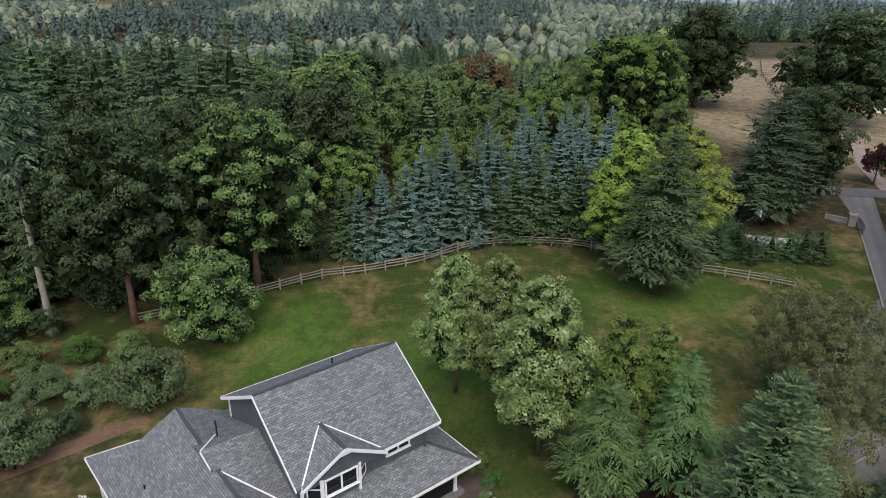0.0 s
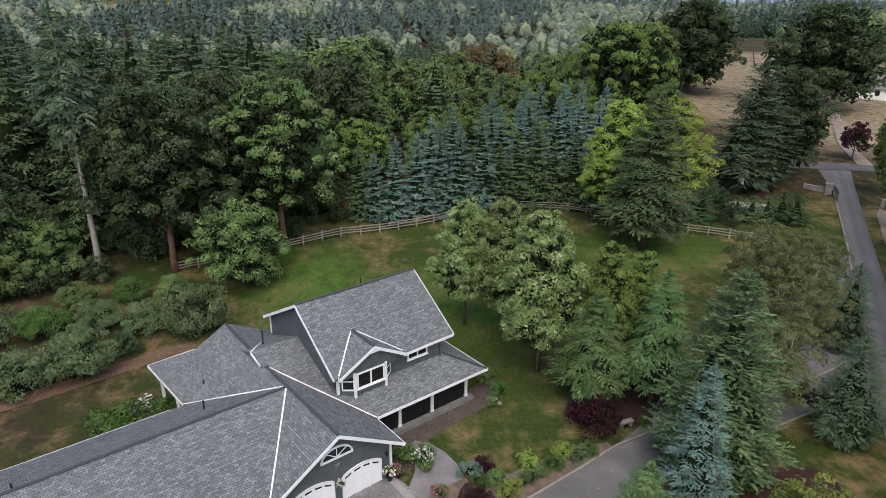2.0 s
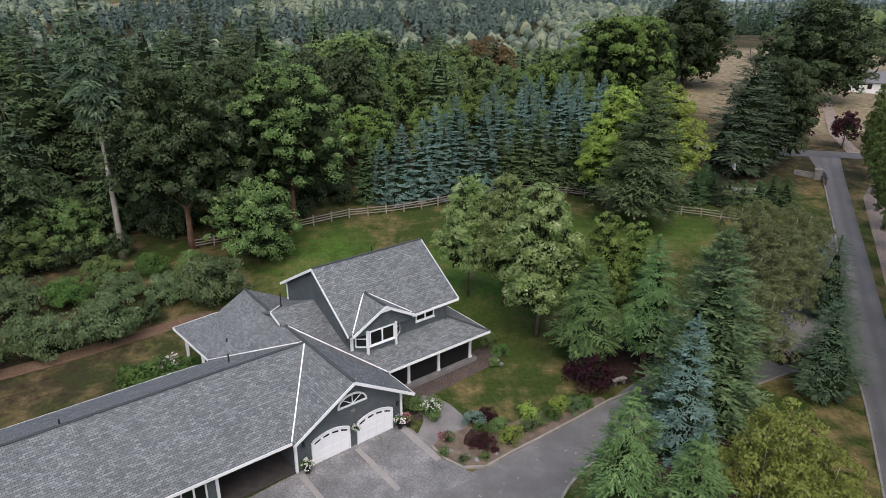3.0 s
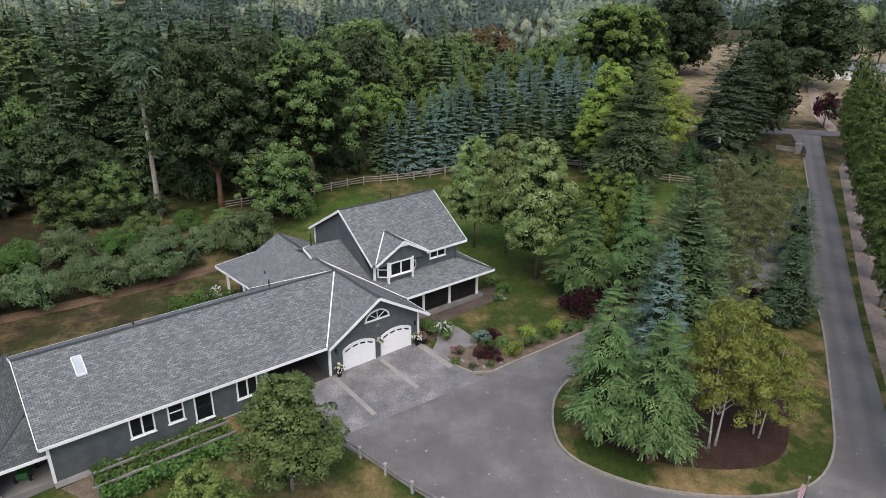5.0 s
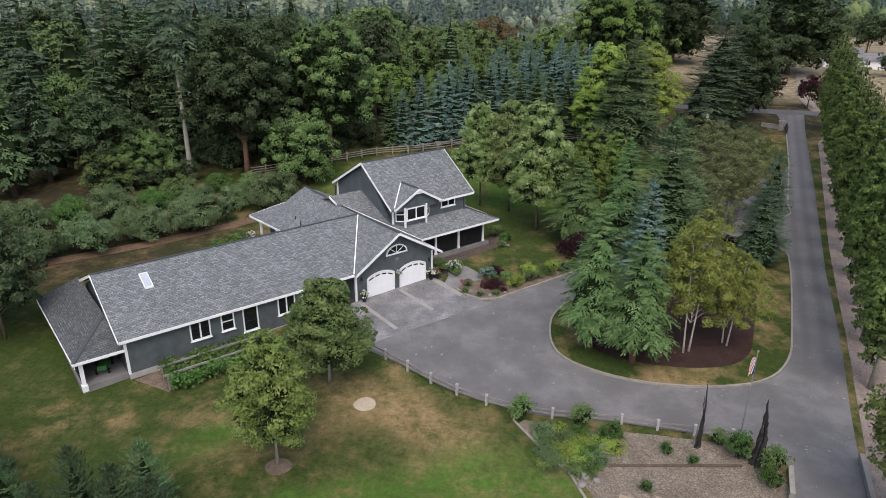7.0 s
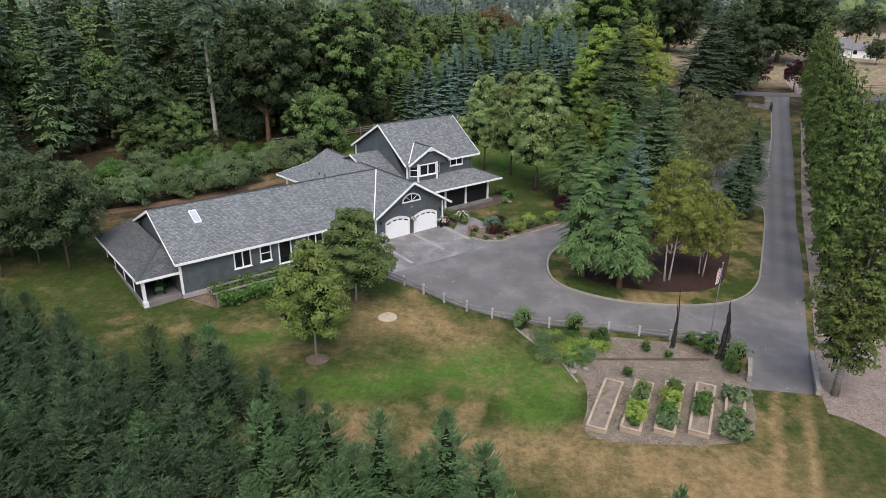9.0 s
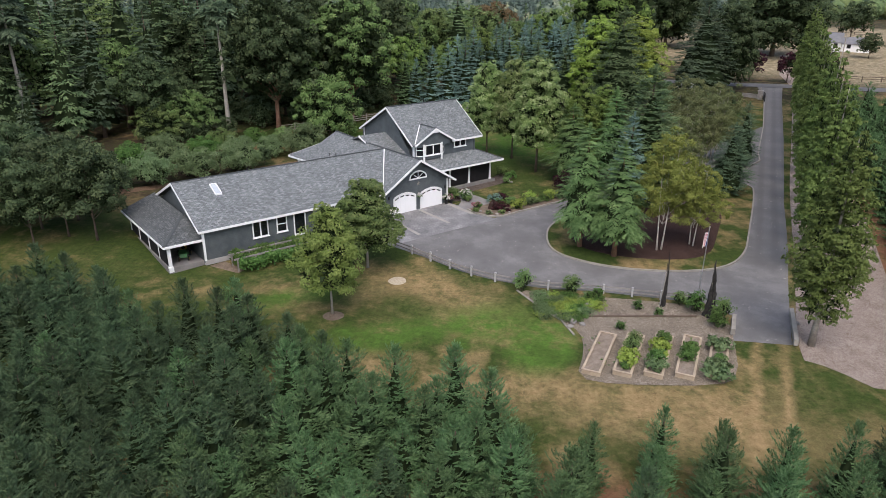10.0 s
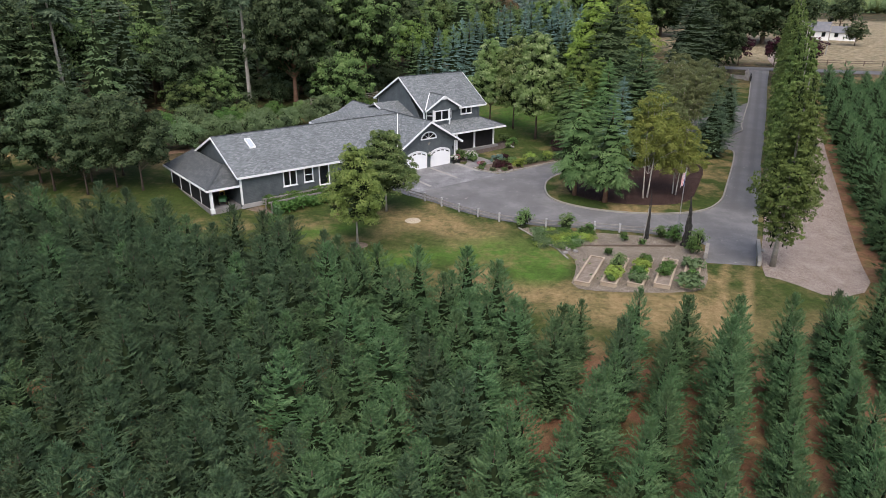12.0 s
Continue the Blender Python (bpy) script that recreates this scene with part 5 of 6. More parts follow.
# -- columnar poplars along the drive --
pop = []
for i in range(3):
    rng = np.random.default_rng(131 + i)
    lb = []
    for k in range(64):
        f = (k + 0.5) / 64
        R = 2.1 * min(1.0, 0.32 + 2.2 * f) * (1 - 0.95 * f) ** 0.6 + 0.12
        a = k * 2.4 + rng.uniform(-0.4, 0.4)
        q = 0.62 * R * rng.uniform(0.6, 1.15)
        rz = rng.uniform(1.1, 1.9)
        lb.append((q * math.cos(a), q * math.sin(a), 2.2 + 13.0 * f, 0.4 * R, min(rz, 16.3 - 13.0 * f)))
    c, d, n, s = crown_sprays(rng, lb, (30000, 17000, 17000)[i], (0.17, 0.23, 0.23)[i], 0.0, 1.7, 22)
    d[:, 2] += 2.2
    tm = trunk_mesh(rng, 15.5, 0.15, (), 0.004, 8)
    tm.materials.append(BARK_GREY)
    pop.append((tm, sprays("crown", c, d, n, s, s * 0.5, LEAF_POPLAR, lobe_core(rng, lb, 0.5, 20), None, 0.6)))
for i in range(15):
    f = i / 14
    x, y = 22.6 + (64.5 - 22.6) * f, -2.2 + (85.5 + 2.2) * f
    if i == 0 or i >= 2:
        k = 1.0 if i == 0 else 1.03 + 0.12 * rnd.random()
        plant(pop[0 if i == 0 else 1 + i % 2], "poplar_tree", "tall columnar poplar beside the drive", "tree", x, y, i * 83, ((1.45, 1.45, 1.02) if i == 0 else (k * 1.25, k * 1.25, k)), "poplars along the drive")

# -- orchard and berry rows --
orch = [broad(141 + i, 9.6, 3.5, 13000, LEAF_DARK, BARK, 2.2, 20, 0.21, "oval", 0.12) for i in range(2)]
for i, (x, y) in enumerate(((-39.0, 15.9), (-42.3, 16.8), (-44.4, 14.4), (-46.0, 18.6), (-48.6, 15.5), (-51.5, 18.0), (-55.0, 14.0), (-50.0, 22.5), (-58.0, 19.0), (-43.5, 21.0), (-54.0, 24.0), (-61.0, 15.0))):
    plant(orch[(i // 3) % 2], "fruit_tree", "small round-headed orchard tree on a thin trunk", "tree", x, y, i * 61, 0.82 + 0.25 * rnd.random(), "orchard trees")


def bush(seed, r, h, count, mat, leaf, upright=0.0):
    rng = np.random.default_rng(seed)
    lb = [(rng.uniform(-0.42, 0.42) * r, rng.uniform(-0.42, 0.42) * r, h * rng.uniform(0.3, 0.6), r * rng.uniform(0.45, 0.65), h * rng.uniform(0.38, 0.5)) for _ in range(9)]
    c, d, n, s = crown_sprays(rng, lb, count, leaf)
    c[:, 2] = np.maximum(c[:, 2], 0.03)
    if upright:
        d[:, 2] = np.abs(d[:, 2]) + upright
    tm = bmesh.new()
    for k in range(5):
        a = 2 * math.pi * k / 5
        tube(tm, [(0.1 * math.cos(a), 0.1 * math.sin(a), -0.1), (0.45 * r * math.cos(a), 0.45 * r * math.sin(a), h * 0.6)], [0.03, 0.012], 5)
    me = bpy.data.meshes.new("stem")
    tm.to_mesh(me)
    tm.free()
    me.materials.append(BARK)
    return me, sprays("leaves", c, d, n, s, s * 0.5, mat, lobe_core(rng, lb, 0.55, 60), None, 0.6)


def shrub(kind, name, label, x, y, turn=0.0, scale=1.0, group="", lift=0.0, category="shrub"):
    ob = thing(name, label, category, (x, y, level(x, y) + lift), turn, group)
    ob.scale = (scale,) * 3 if isinstance(scale, (int, float)) else scale
    for nm, me in zip(("stem", "leaves"), kind):
        o = new(nm, me)
        o.parent = ob
    return ob


sage = [bush(151 + i, 3.1, 4.4, 9000, LEAF_SAGE, 0.24, 0.9) for i in range(2)]
mid_green = [bush(161 + i, 3.0, 3.8, 6000, (LEAF_BRIGHT, LEAF_MAPLE)[i], 0.24, 0.3) for i in range(2)]
for i, (x, y, s, k) in enumerate(((-24.8, 47.3, 1.12, 0), (-29.4, 47.2, 0.75, 0), (-32.0, 39.6, 1.02, 0), (-36.6, 37.4, 1.0, 0), (-40.7, 34.0, 0.95, 0), (-45.0, 31.6, 0.95, 0), (-49.5, 29.4, 0.95, 1), (-34.2, 47.6, 0.72, 0), (-38.8, 45.8, 0.88, 1), (-43.2, 44.0, 0.98, 0), (-46.9, 41.8, 0.92, 1), (-51.2, 39.4, 0.95, 0), (-55.5, 36.5, 0.95, 1), (-29.0, 53.4, 0.7, 1), (-33.4, 53.0, 0.72, 1), (-37.6, 51.6, 0.75, 1))):
    shrub((sage, mid_green)[k][i % 2], "berry_bush", "dense sage-green bush in a planted row" if k == 0 else "dense green bush in a planted row", x, y, i * 47, (s * 1.0, s * 1.0, s * 0.94), "bushes in rows")
lone(orch[0], "fruit_tree", "very small thin orchard tree beside the bushes", -29.2, 42.6, 0, 0.28)
rhodo = bush(171, 2.2, 2.5, 2600, LEAF_BRIGHT, 0.3)
shrub(rhodo, "rhododendron", "round glossy green rhododendron behind the wing", -25.2, 31.5, 0, 1.05)
shrub(rhodo, "rhododendron", "small green bush behind the wing", -22.6, 33.5, 70, 0.7)

# -- small shrubs of the garden --
tiny = [bush(181 + i, 0.55, 0.7, 1100, m, 0.085) for i, m in enumerate((LEAF_BRIGHT, LEAF_LIME, LEAF_PLUM, LEAF_SAGE, LEAF_MAPLE, NEEDLE_BLUE))]
for x, y, k, s in ((-3.8, 29.6, 4, 1.5), (-1.9, 28.4, 4, 0.8), (1.1, 27.8, 5, 1.25), (2.1, 28.4, 2, 1.2), (1.8, 26.9, 0, 1.05), (3.6, 26.2, 1, 1.35), (3.0, 27.4, 4, 1.1), (5.2, 28.7, 1, 1.3), (5.1, 27.4, 3, 1.1), (6.0, 27.9, 4, 0.9), (8.1, 29.8, 1, 1.3), (7.1, 28.9, 0, 1.1), (9.2, 29.8, 3, 1.2), (10.1, 30.4, 0, 1.0), (0.3, 23.9, 3, 0.6), (1.8, 24.2, 4, 0.6), (-1.1, 24.4, 4, 0.7), (2.5, 24.9, 2, 0.5), (3.9, 37.9, 0, 1.2), (3.2, 36.3, 4, 0.8), (2.9, 39.4, 4, 1.4), (28.6, 36.9, 2, 1.3), (30.2, 36.6, 2, 1.4), (31.8, 37.0, 2, 1.2), (28.0, 38.0, 3, 1.0), (15.0, 33.8, 0, 0.8), (22.5, 40.8, 2, 1.2)):
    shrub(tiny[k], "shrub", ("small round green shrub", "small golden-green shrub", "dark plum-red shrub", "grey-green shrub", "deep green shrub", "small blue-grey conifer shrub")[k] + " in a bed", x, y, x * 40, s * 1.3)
plum = bush(191, 2.0, 3.0, 1800, LEAF_PLUM, 0.25)
shrub(tiny[2], "shrub", "low spreading plum-red shrub over a stump", 1.5, 25.5, 0, (2.0, 1.7, 1.3))
shrub(plum, "shrub", "dark plum-leaved bush under the cedars", 10.9, 33.5, 0, 1.0)
fence_bush = [bush(195 + i, 1.0, 1.9, 900, (LEAF_MAPLE, LEAF_BRIGHT)[i], 0.17) for i in range(2)]
for x, y, k, s in ((2.1, 6.5, 0, 1.0), (6.2, 5.9, 0, 0.95), (15.8, 3.0, 1, 1.0), (17.2, 1.6, 0, 1.0), (16.6, 0.4, 1, 0.8), (7.6, 4.5, 1, 0.55), (11.2, 3.2, 1, 0.5), (8.3, 5.0, 1, 0.6), (12.6, 2.2, 1, 0.4), (9.0, -0.2, 1, 0.45), (14.9, 4.0, 0, 0.7)):
    shrub(fence_bush[k], "shrub", "leafy green bush by the rail fence", x, y, x * 70, s)
herbs = [bush(201 + i, 0.8, 0.42, 700, (LEAF_SAGE, LEAF_BRIGHT, LEAF_LIME)[i], 0.12) for i in range(3)]
for i in range(38):
    x, y = 3.2 + rnd.random() * 5.2, 1.4 + rnd.random() * 4.2
    shrub(herbs[i % 3], "ground_cover", "low leafy ground cover at the fence's foot", x, y, i * 40, 0.7 + 0.5 * rnd.random(), "ground cover", category="plants")

# -- young firs of the tree farm --
farm = [fir(211 + i, 5.0, 1.95, 5600, NEEDLE_YOUNG if i < 4 else NEEDLE_DARKER, BARK, 0.02, 0.3, 0.26, power=0.58, rise=1.0, droop=0.02, wide=0.36, fill=0.36, fronds=6, leaflets=7, lift=0.45, tier=0.1) for i in range(7)]
HEAD = math.atan2(88.0, 39.6)
DX, DY = math.cos(HEAD), math.sin(HEAD)
NX, NY = DY, -DX


def farm_edge(x):
    pts = ((-70, 12), (-50, 7), (-39, 4), (-34, 2.7), (-30, 0.8), (-25.5, -2.0), (-20, -2.0), (-16, -3.6), (-12.7, -6.8), (-10, -8.0), (-7, -10.5), (-3.5, -10.5), (3, -13.0), (6, -15.0), (10, -15.5), (14, -17.5), (18, -17.5), (21, -13), (24, -9.5))
    for (a, ya), (b2, yb) in zip(pts, pts[1:]):
        if x < b2:
            return ya + (yb - ya) * (x - a) / (b2 - a)
    return -9.5


def farm_tree(x, y, i, k):
    w = k * (1.0 if x < 2 else 0.8)
    # darker needles are likelier towards -x
    darker_kind = rnd.random() < min(0.85, max(0.12, (-4.0 - x) / 18))
    plant(farm[4 + i % 3 if darker_kind else i % 4], "young_fir", ("darker bushy" if darker_kind else "bushy green") + " young fir in a tree-farm row", "tree", x, y, rnd.uniform(0, 360), (w * rnd.uniform(0.92, 1.12), w * rnd.uniform(0.92, 1.12), k), "young firs in rows")


spots, far_spots = [], []
for r in range(-22, 9):
    for q in range(-34, 60):
        px = 12.9 + NX * r * 2.95 + DX * q * 2.05 + rnd.uniform(-0.3, 0.3)
        py = -17.0 + NY * r * 2.95 + DY * q * 2.05 + rnd.uniform(-0.3, 0.3)
        if py > farm_edge(px) or py < -37 or px < -62 or px > 24 or rnd.random() < (0.05 if py < farm_edge(px) - 4 else 0.25):
            continue
        if abs(px + 6) > 0.74 * (py + 60) + 3:
            continue
        spots.append((px, py, rnd.uniform(0.78, 1.12)))
for r in range(0, 10):
    for q in range(0, 45):
        px = 28.8 + NX * r * 2.95 + DX * q * 2.1 + rnd.uniform(-0.3, 0.3)
        py = -10.5 + NY * r * 2.95 + DY * q * 2.1 + rnd.uniform(-0.3, 0.3)
        if py > 84 or px > 90 or r > 3 + q * 0.2 or rnd.random() < 0.06:
            continue
        (spots if r < 2 and q < 24 else far_spots).append((px, py, rnd.uniform(0.85, 1.2)))
spots.sort(key=lambda s: (s[0] + 6) ** 2 + (s[1] + 40) ** 2)
far_spots += spots[300:]
for i, (x, y, k) in enumerate(spots[:300]):
    farm_tree(x, y, i, k)
rng = np.random.default_rng(19)
C, D, N, S, V, F, at = [], [], [], [], [], [], 0
for x, y, k in far_spots:
    foot = np.array([x, y, level(x, y)])
    c, d, n, s = fir_sprays(rng, 5.0 * k, 1.95 * k, 1000, 0.02, 0.4, 0.58, 0.95, 0.03, 0.38, 5, 5, 0.4, 0.1)
    cv, cf = cone_core(rng, 5.0 * k, 1.95 * k, 0.02, 0.58, 0.4, 6, 8)
    C.append(c + foot); D.append(d); N.append(n); S.append(s)
    V.append(cv + foot); F.append(cf + at)
    at += len(cv)
C, D, N, S, V, F = (np.concatenate(q) for q in (C, D, N, S, V, F))
tagged(new("fir_plantation", sprays("fir_plantation", C, D, N, S, S * 0.3, NEEDLE_YOUNG, (V, F))), "close-set rows of young firs beyond the gravel", "firs", kind="stuff")

# -- the woods --
wood_fir = [fir(221 + i, 22.0, 4.9, (5200, 5200, 2600, 2600)[i], (NEEDLE_DARK, NEEDLE)[i % 2], BARK, 0.14, (0.7, 0.7, 0.9, 0.9)[i], 0.4, power=0.58, rise=0.4, droop=0.18, fill=0.54, fronds=6, leaflets=5) for i in range(4)]
wood_leaf = [broad(231 + i, 18.0, 5.6, (9000, 9000, 9000, 4500, 4500)[i], (LEAF_DARK, LEAF_MAPLE, LEAF_OLIVE, LEAF_DARK, LEAF_MAPLE)[i], BARK, 4.5, 26, (0.4, 0.4, 0.4, 0.52, 0.52)[i], "round", 0.3) for i in range(5)]


def wood_edge(x):
    pts = ((-140, 10), (-90, 22), (-70, 34), (-58, 45), (-46, 56), (-38, 63), (-28, 68), (-16, 76), (-6, 84), (6, 88), (14, 100), (22, 108), (40, 112), (46, 140), (60, 160), (300, 500))
    for (a, ya), (b2, yb) in zip(pts, pts[1:]):
        if x < b2:
            return ya + (yb - ya) * (x - a) / (b2 - a)
    return 500


placed = []
tries = 0
while len(placed) < 285 and tries < 20000:
    tries += 1
    x, y = rnd.uniform(-130, 72), rnd.uniform(10, 185)
    if y < wood_edge(x) or (x > 40 and x / y > 0.40) or x / (y + 60) < -0.85:
        continue
    gap = 4.6 if y < wood_edge(x) + 26 else 7.0
    if any((x - a) ** 2 + (y - b2) ** 2 < gap * gap for a, b2 in placed):
        continue
    placed.append((x, y))
for i, (x, y) in enumerate(placed):
    conifer = rnd.random() < (0.72 if x < -25 else 0.3)
    deep = min(1.0, (y - wood_edge(x)) / 18)
    s = rnd.uniform(0.66, 1.12) * (0.75 + 0.25 * deep)
    if x > -14:
        s *= 0.85
    if conifer:
        plant(wood_fir[i % 2 + (0 if y < wood_edge(x) + 20 else 2)], "fir_tree", "dark forest fir in mixed woods", "tree", x, y, i * 53, s, "trees of the woods")
    else:
        near = y < wood_edge(x) + 20
        dull = x < -14 and rnd.random() < 0.75
        plant(wood_leaf[(0 if near else 3) if dull else (1 + i % 2 if near else 4)], "forest_tree", "round-headed leafy tree in mixed woods", "tree", x, y, i * 53, s, "trees of the woods")
under = [bush(271 + i, 2.6, 4.2, 1800, LEAF_DARK, 0.32) for i in range(3)]
for i in range(32):
    x = rnd.uniform(-50, -14) if i % 4 else rnd.uniform(-14, 20)
    y = wood_edge(x) + rnd.uniform(-8.5, 5.0) - (0 if x < -14 else -3)
    shrub(under[i % 3], "undergrowth", "dark leafy undergrowth at the woods' edge", x, y, i * 37, rnd.uniform(0.6, 1.15), "undergrowth")
lone(broad(97, 21.0, 11.6, 34000, LEAF_OLIVE, BARK, 1.0, 64, 0.36, "round", 0.4), "maple_tree", "broad olive-green maple over the woods", 34.5, 127, 0, 1.04)
field_maple = broad(95, 22.0, 10.5, 26000, LEAF_DARK, BARK, 0.5, 48, 0.4, "round", 0.45)
lone(field_maple, "maple_tree", "great dark maple at the field's edge", 60.0, 158, 50, (1.05, 1.05, 1.08))
lone(field_maple, "maple_tree", "great dark maple beside the far lane", 84.3, 142.0, 200, (1.25, 1.25, 1.08))
lone(field_maple, "deciduous_tree", "dark dense round tree behind a spruce", 52.6, 94.2, 120, (0.68, 0.68, 0.79))
rust = broad(241, 17.0, 7.5, 9000, LEAF_RUST, BARK, 4.0, 24, 0.5, "round")
lone(rust, "deciduous_tree", "rust-brown tree among green woods", 8.0, 152.0, 0, 1.1)
lone(rust, "deciduous_tree", "rust-brown tree among green woods", 0.0, 160.0, 90, 0.9)
plum_tree = broad(251, 7.0, 3.2, 2500, LEAF_PLUM, BARK, 1.5, 10, 0.35, "round")
for x, y in ((62.5, 104.5), (70.0, 102.8), (78.5, 104.0)):
    lone(plum_tree, "plum_tree", "dark purple-leaved tree by the road", x, y, x * 9, 0.95)
far_broad = broad(261, 11.0, 5.5, 2200, LEAF_DARK, BARK, 2.0, 12, 0.6, "round")
for x, y, s in ((109.0, 139.0, 0.6), (113.0, 176.0, 1.2), (128.0, 182.0, 1.1), (140, 160, 0.8)):
    lone(far_broad, "deciduous_tree", "dark round tree near the neighbouring house", x, y, x * 7, s)

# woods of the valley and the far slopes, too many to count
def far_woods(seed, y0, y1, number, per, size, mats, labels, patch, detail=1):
    """Crowns of uneven outline, each a rough mass clad in clumps of leaves: stands of dark firs between stands of paler leafy trees."""
    rng = np.random.default_rng(seed)
    bv, bf = BALLS[detail]
    kinds = [([], [], [], [], [], [], [0]) for _ in mats]
    for _ in range(number):
        y = math.sqrt(rng.uniform(y0**2, y1**2))
        x = rng.uniform(-0.76, 0.76) * y
        q = x / y
        if 0.38 < q and (y < 290 or (q < 0.62 and y < 380)):
            continue
        if -0.5 < q < -0.36 and 880 < y < 1250:
            continue
        stand = noise.noise(Vector((x / patch, y / (patch * 1.6), seed))) + 0.12 * rng.normal()
        fir_like = stand > 0.02
        C, D, N, S, V, F, at = kinds[0 if fir_like else 1]
        h = size * rng.uniform(0.75, 1.15) * (1.12 if fir_like else 0.9) * (1 + 0.3 * stand)
        r = h * (rng.uniform(0.17, 0.24) if fir_like else rng.uniform(0.36, 0.56))
        lift = level(x, y)
        u = bv * rng.uniform(0.82, 1.14, (len(bv), 1))
        top = np.clip((u[:, 2:] + 1) / 2, 0, 1)
        wide = (1.05 - 0.95 * top) * 1.25 if fir_like else 1.0
        V.append(np.concatenate([u[:, :2] * wide * r * 0.84, 0.47 * h + u[:, 2:] * 0.42 * h], 1) + np.array([x, y, lift]))
        F.append(bf + at[0])
        at[0] += len(bv)
        f = rng.random(per)
        prof = 1.3 * (1 - f) ** 0.8 if fir_like else np.sqrt(np.maximum(1 - (1.7 * f - 0.7) ** 2, 0.02))
        a = rng.uniform(0, 2 * math.pi, per)
        rr = r * prof * rng.uniform(0.8, 1.08, per)
        C.append(np.stack([x + rr * np.cos(a), y + rr * np.sin(a), lift + h * (0.2 + 0.78 * f)], 1))
        N.append(np.stack([np.cos(a), np.sin(a), 0.5 + f], 1) + rng.normal(size=(per, 3)) * 0.2)
        D.append(rng.normal(size=(per, 3)))
        S.append(h * (0.06 if per > 100 else 0.12) * rng.uniform(0.7, 1.3, per))
    for mat, label, (C, D, N, S, V, F, _) in zip(mats, labels, kinds):
        C, D, N, S, V, F = (np.concatenate(z) for z in (C, D, N, S, V, F))
        ob = new("far_woods", sprays("far_woods", C, D, N, S, S * 0.9, mat, (V, F), mat, 1.0))
        tagged(ob, label, "woods", kind="stuff")


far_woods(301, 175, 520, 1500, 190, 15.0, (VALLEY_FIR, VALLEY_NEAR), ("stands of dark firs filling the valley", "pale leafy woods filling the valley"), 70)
# haze is put into the leaf colours of the next two
far_woods(302, 500, 1100, 3000, 60, 18.0, (SLOPE_FIR, VALLEY_FAR), ("stands of haze-tinted firs across the valley", "haze-tinted leafy woods across the valley"), 120)
far_woods(303, 1100, 2700, 4600, 12, 28.0, (HILL_FIR, HILLS), ("stands of haze-blued firs on the far hills", "haze-blued woods on the far hills"), 260)


# ---- fences ----
def rail_fence(label, pts, step, height, rails, mat, post_mat=None):
    f = thing("fence", label, "fence")
    stops = along(pts, step)
    for i, (x, y, a) in enumerate(stops):
        bm = bmesh.new()
        z = level(x, y)
        h = height * rnd.uniform(0.95, 1.08)
        box(bm, -0.08, -0.08, -0.2, 0.08, 0.08, h)
        box(bm, -0.1, -0.1, h, 0.1, 0.1, h + 0.04)
        bm.verts.ensure_lookup_table()
        bm.transform(pose(x, y, z, rnd.uniform(-2, 2), rnd.uniform(-2, 2), math.degrees(a)))
        part("post", bm, post_mat or mat, f)
        if i + 1 < len(stops):
            x1, y1, _ = stops[i + 1]
            for k in rails:
                bm = bmesh.new()
                beam(bm, (x, y, z + k * height + rnd.uniform(-0.04, 0.04)), (x1, y1, level(x1, y1) + k * height + rnd.uniform(-0.04, 0.04)), 0.06, 0.11)
                part("rail", bm, mat, f)
    return f


rail_fence("weathered split-rail fence along the woods", [(-31.0, 59.3), (-24.5, 62.8), (-18.8, 66.1), (-14.0, 69.2), (-9.2, 70.4), (-2.7, 73.0), (3.6, 77.4), (9.1, 78.6), (15.9, 78.2), (19.9, 76.8), (24.0, 74.6)], 2.5, 1.25, (0.35, 0.62, 0.9), FENCE_WOOD)
rail_fence("weathered split-rail fence beside the pad", [(28.6, 72.0), (30.8, 71.2), (33.6, 70.4), (37.8, 68.9), (40.8, 67.6)], 2.5, 1.25, (0.35, 0.62, 0.9), FENCE_WOOD)
rail_fence("low grey rail fence on the driveway's edge", [(-11.2, 16.6), (-10.1, 15.5), (-6.7, 12.7), (-3.1, 9.7), (-0.7, 8.3), (1.4, 7.4), (3.7, 6.7), (8.6, 6.1), (11.2, 5.5), (13.4, 5.0), (16.2, 4.4)], 2.35, 0.85, (0.42, 0.8), RAIL_GREY, POST_PALE)
rail_fence("dark wire-and-post fence across the dry field", [(78, 150), (88, 178), (97, 205), (112, 240)], 6.0, 1.3, (0.5, 0.9), BARK)
rail_fence("dark wire-and-post fence across the dry field", [(97, 205), (120, 200), (150, 196)], 6.0, 1.3, (0.5, 0.9), BARK)
rail_fence("low timber fence beyond the road", [(80, 106.5), (96, 104.0), (120, 99.5), (150, 94)], 4.0, 1.2, (0.5, 0.9), BARK)
rail_fence("slanting timber fence across the lane's mouth", [(50.0, 105.5), (57.5, 104.5), (61.0, 105.2)], 2.5, 1.0, (0.5, 0.9), BARK)

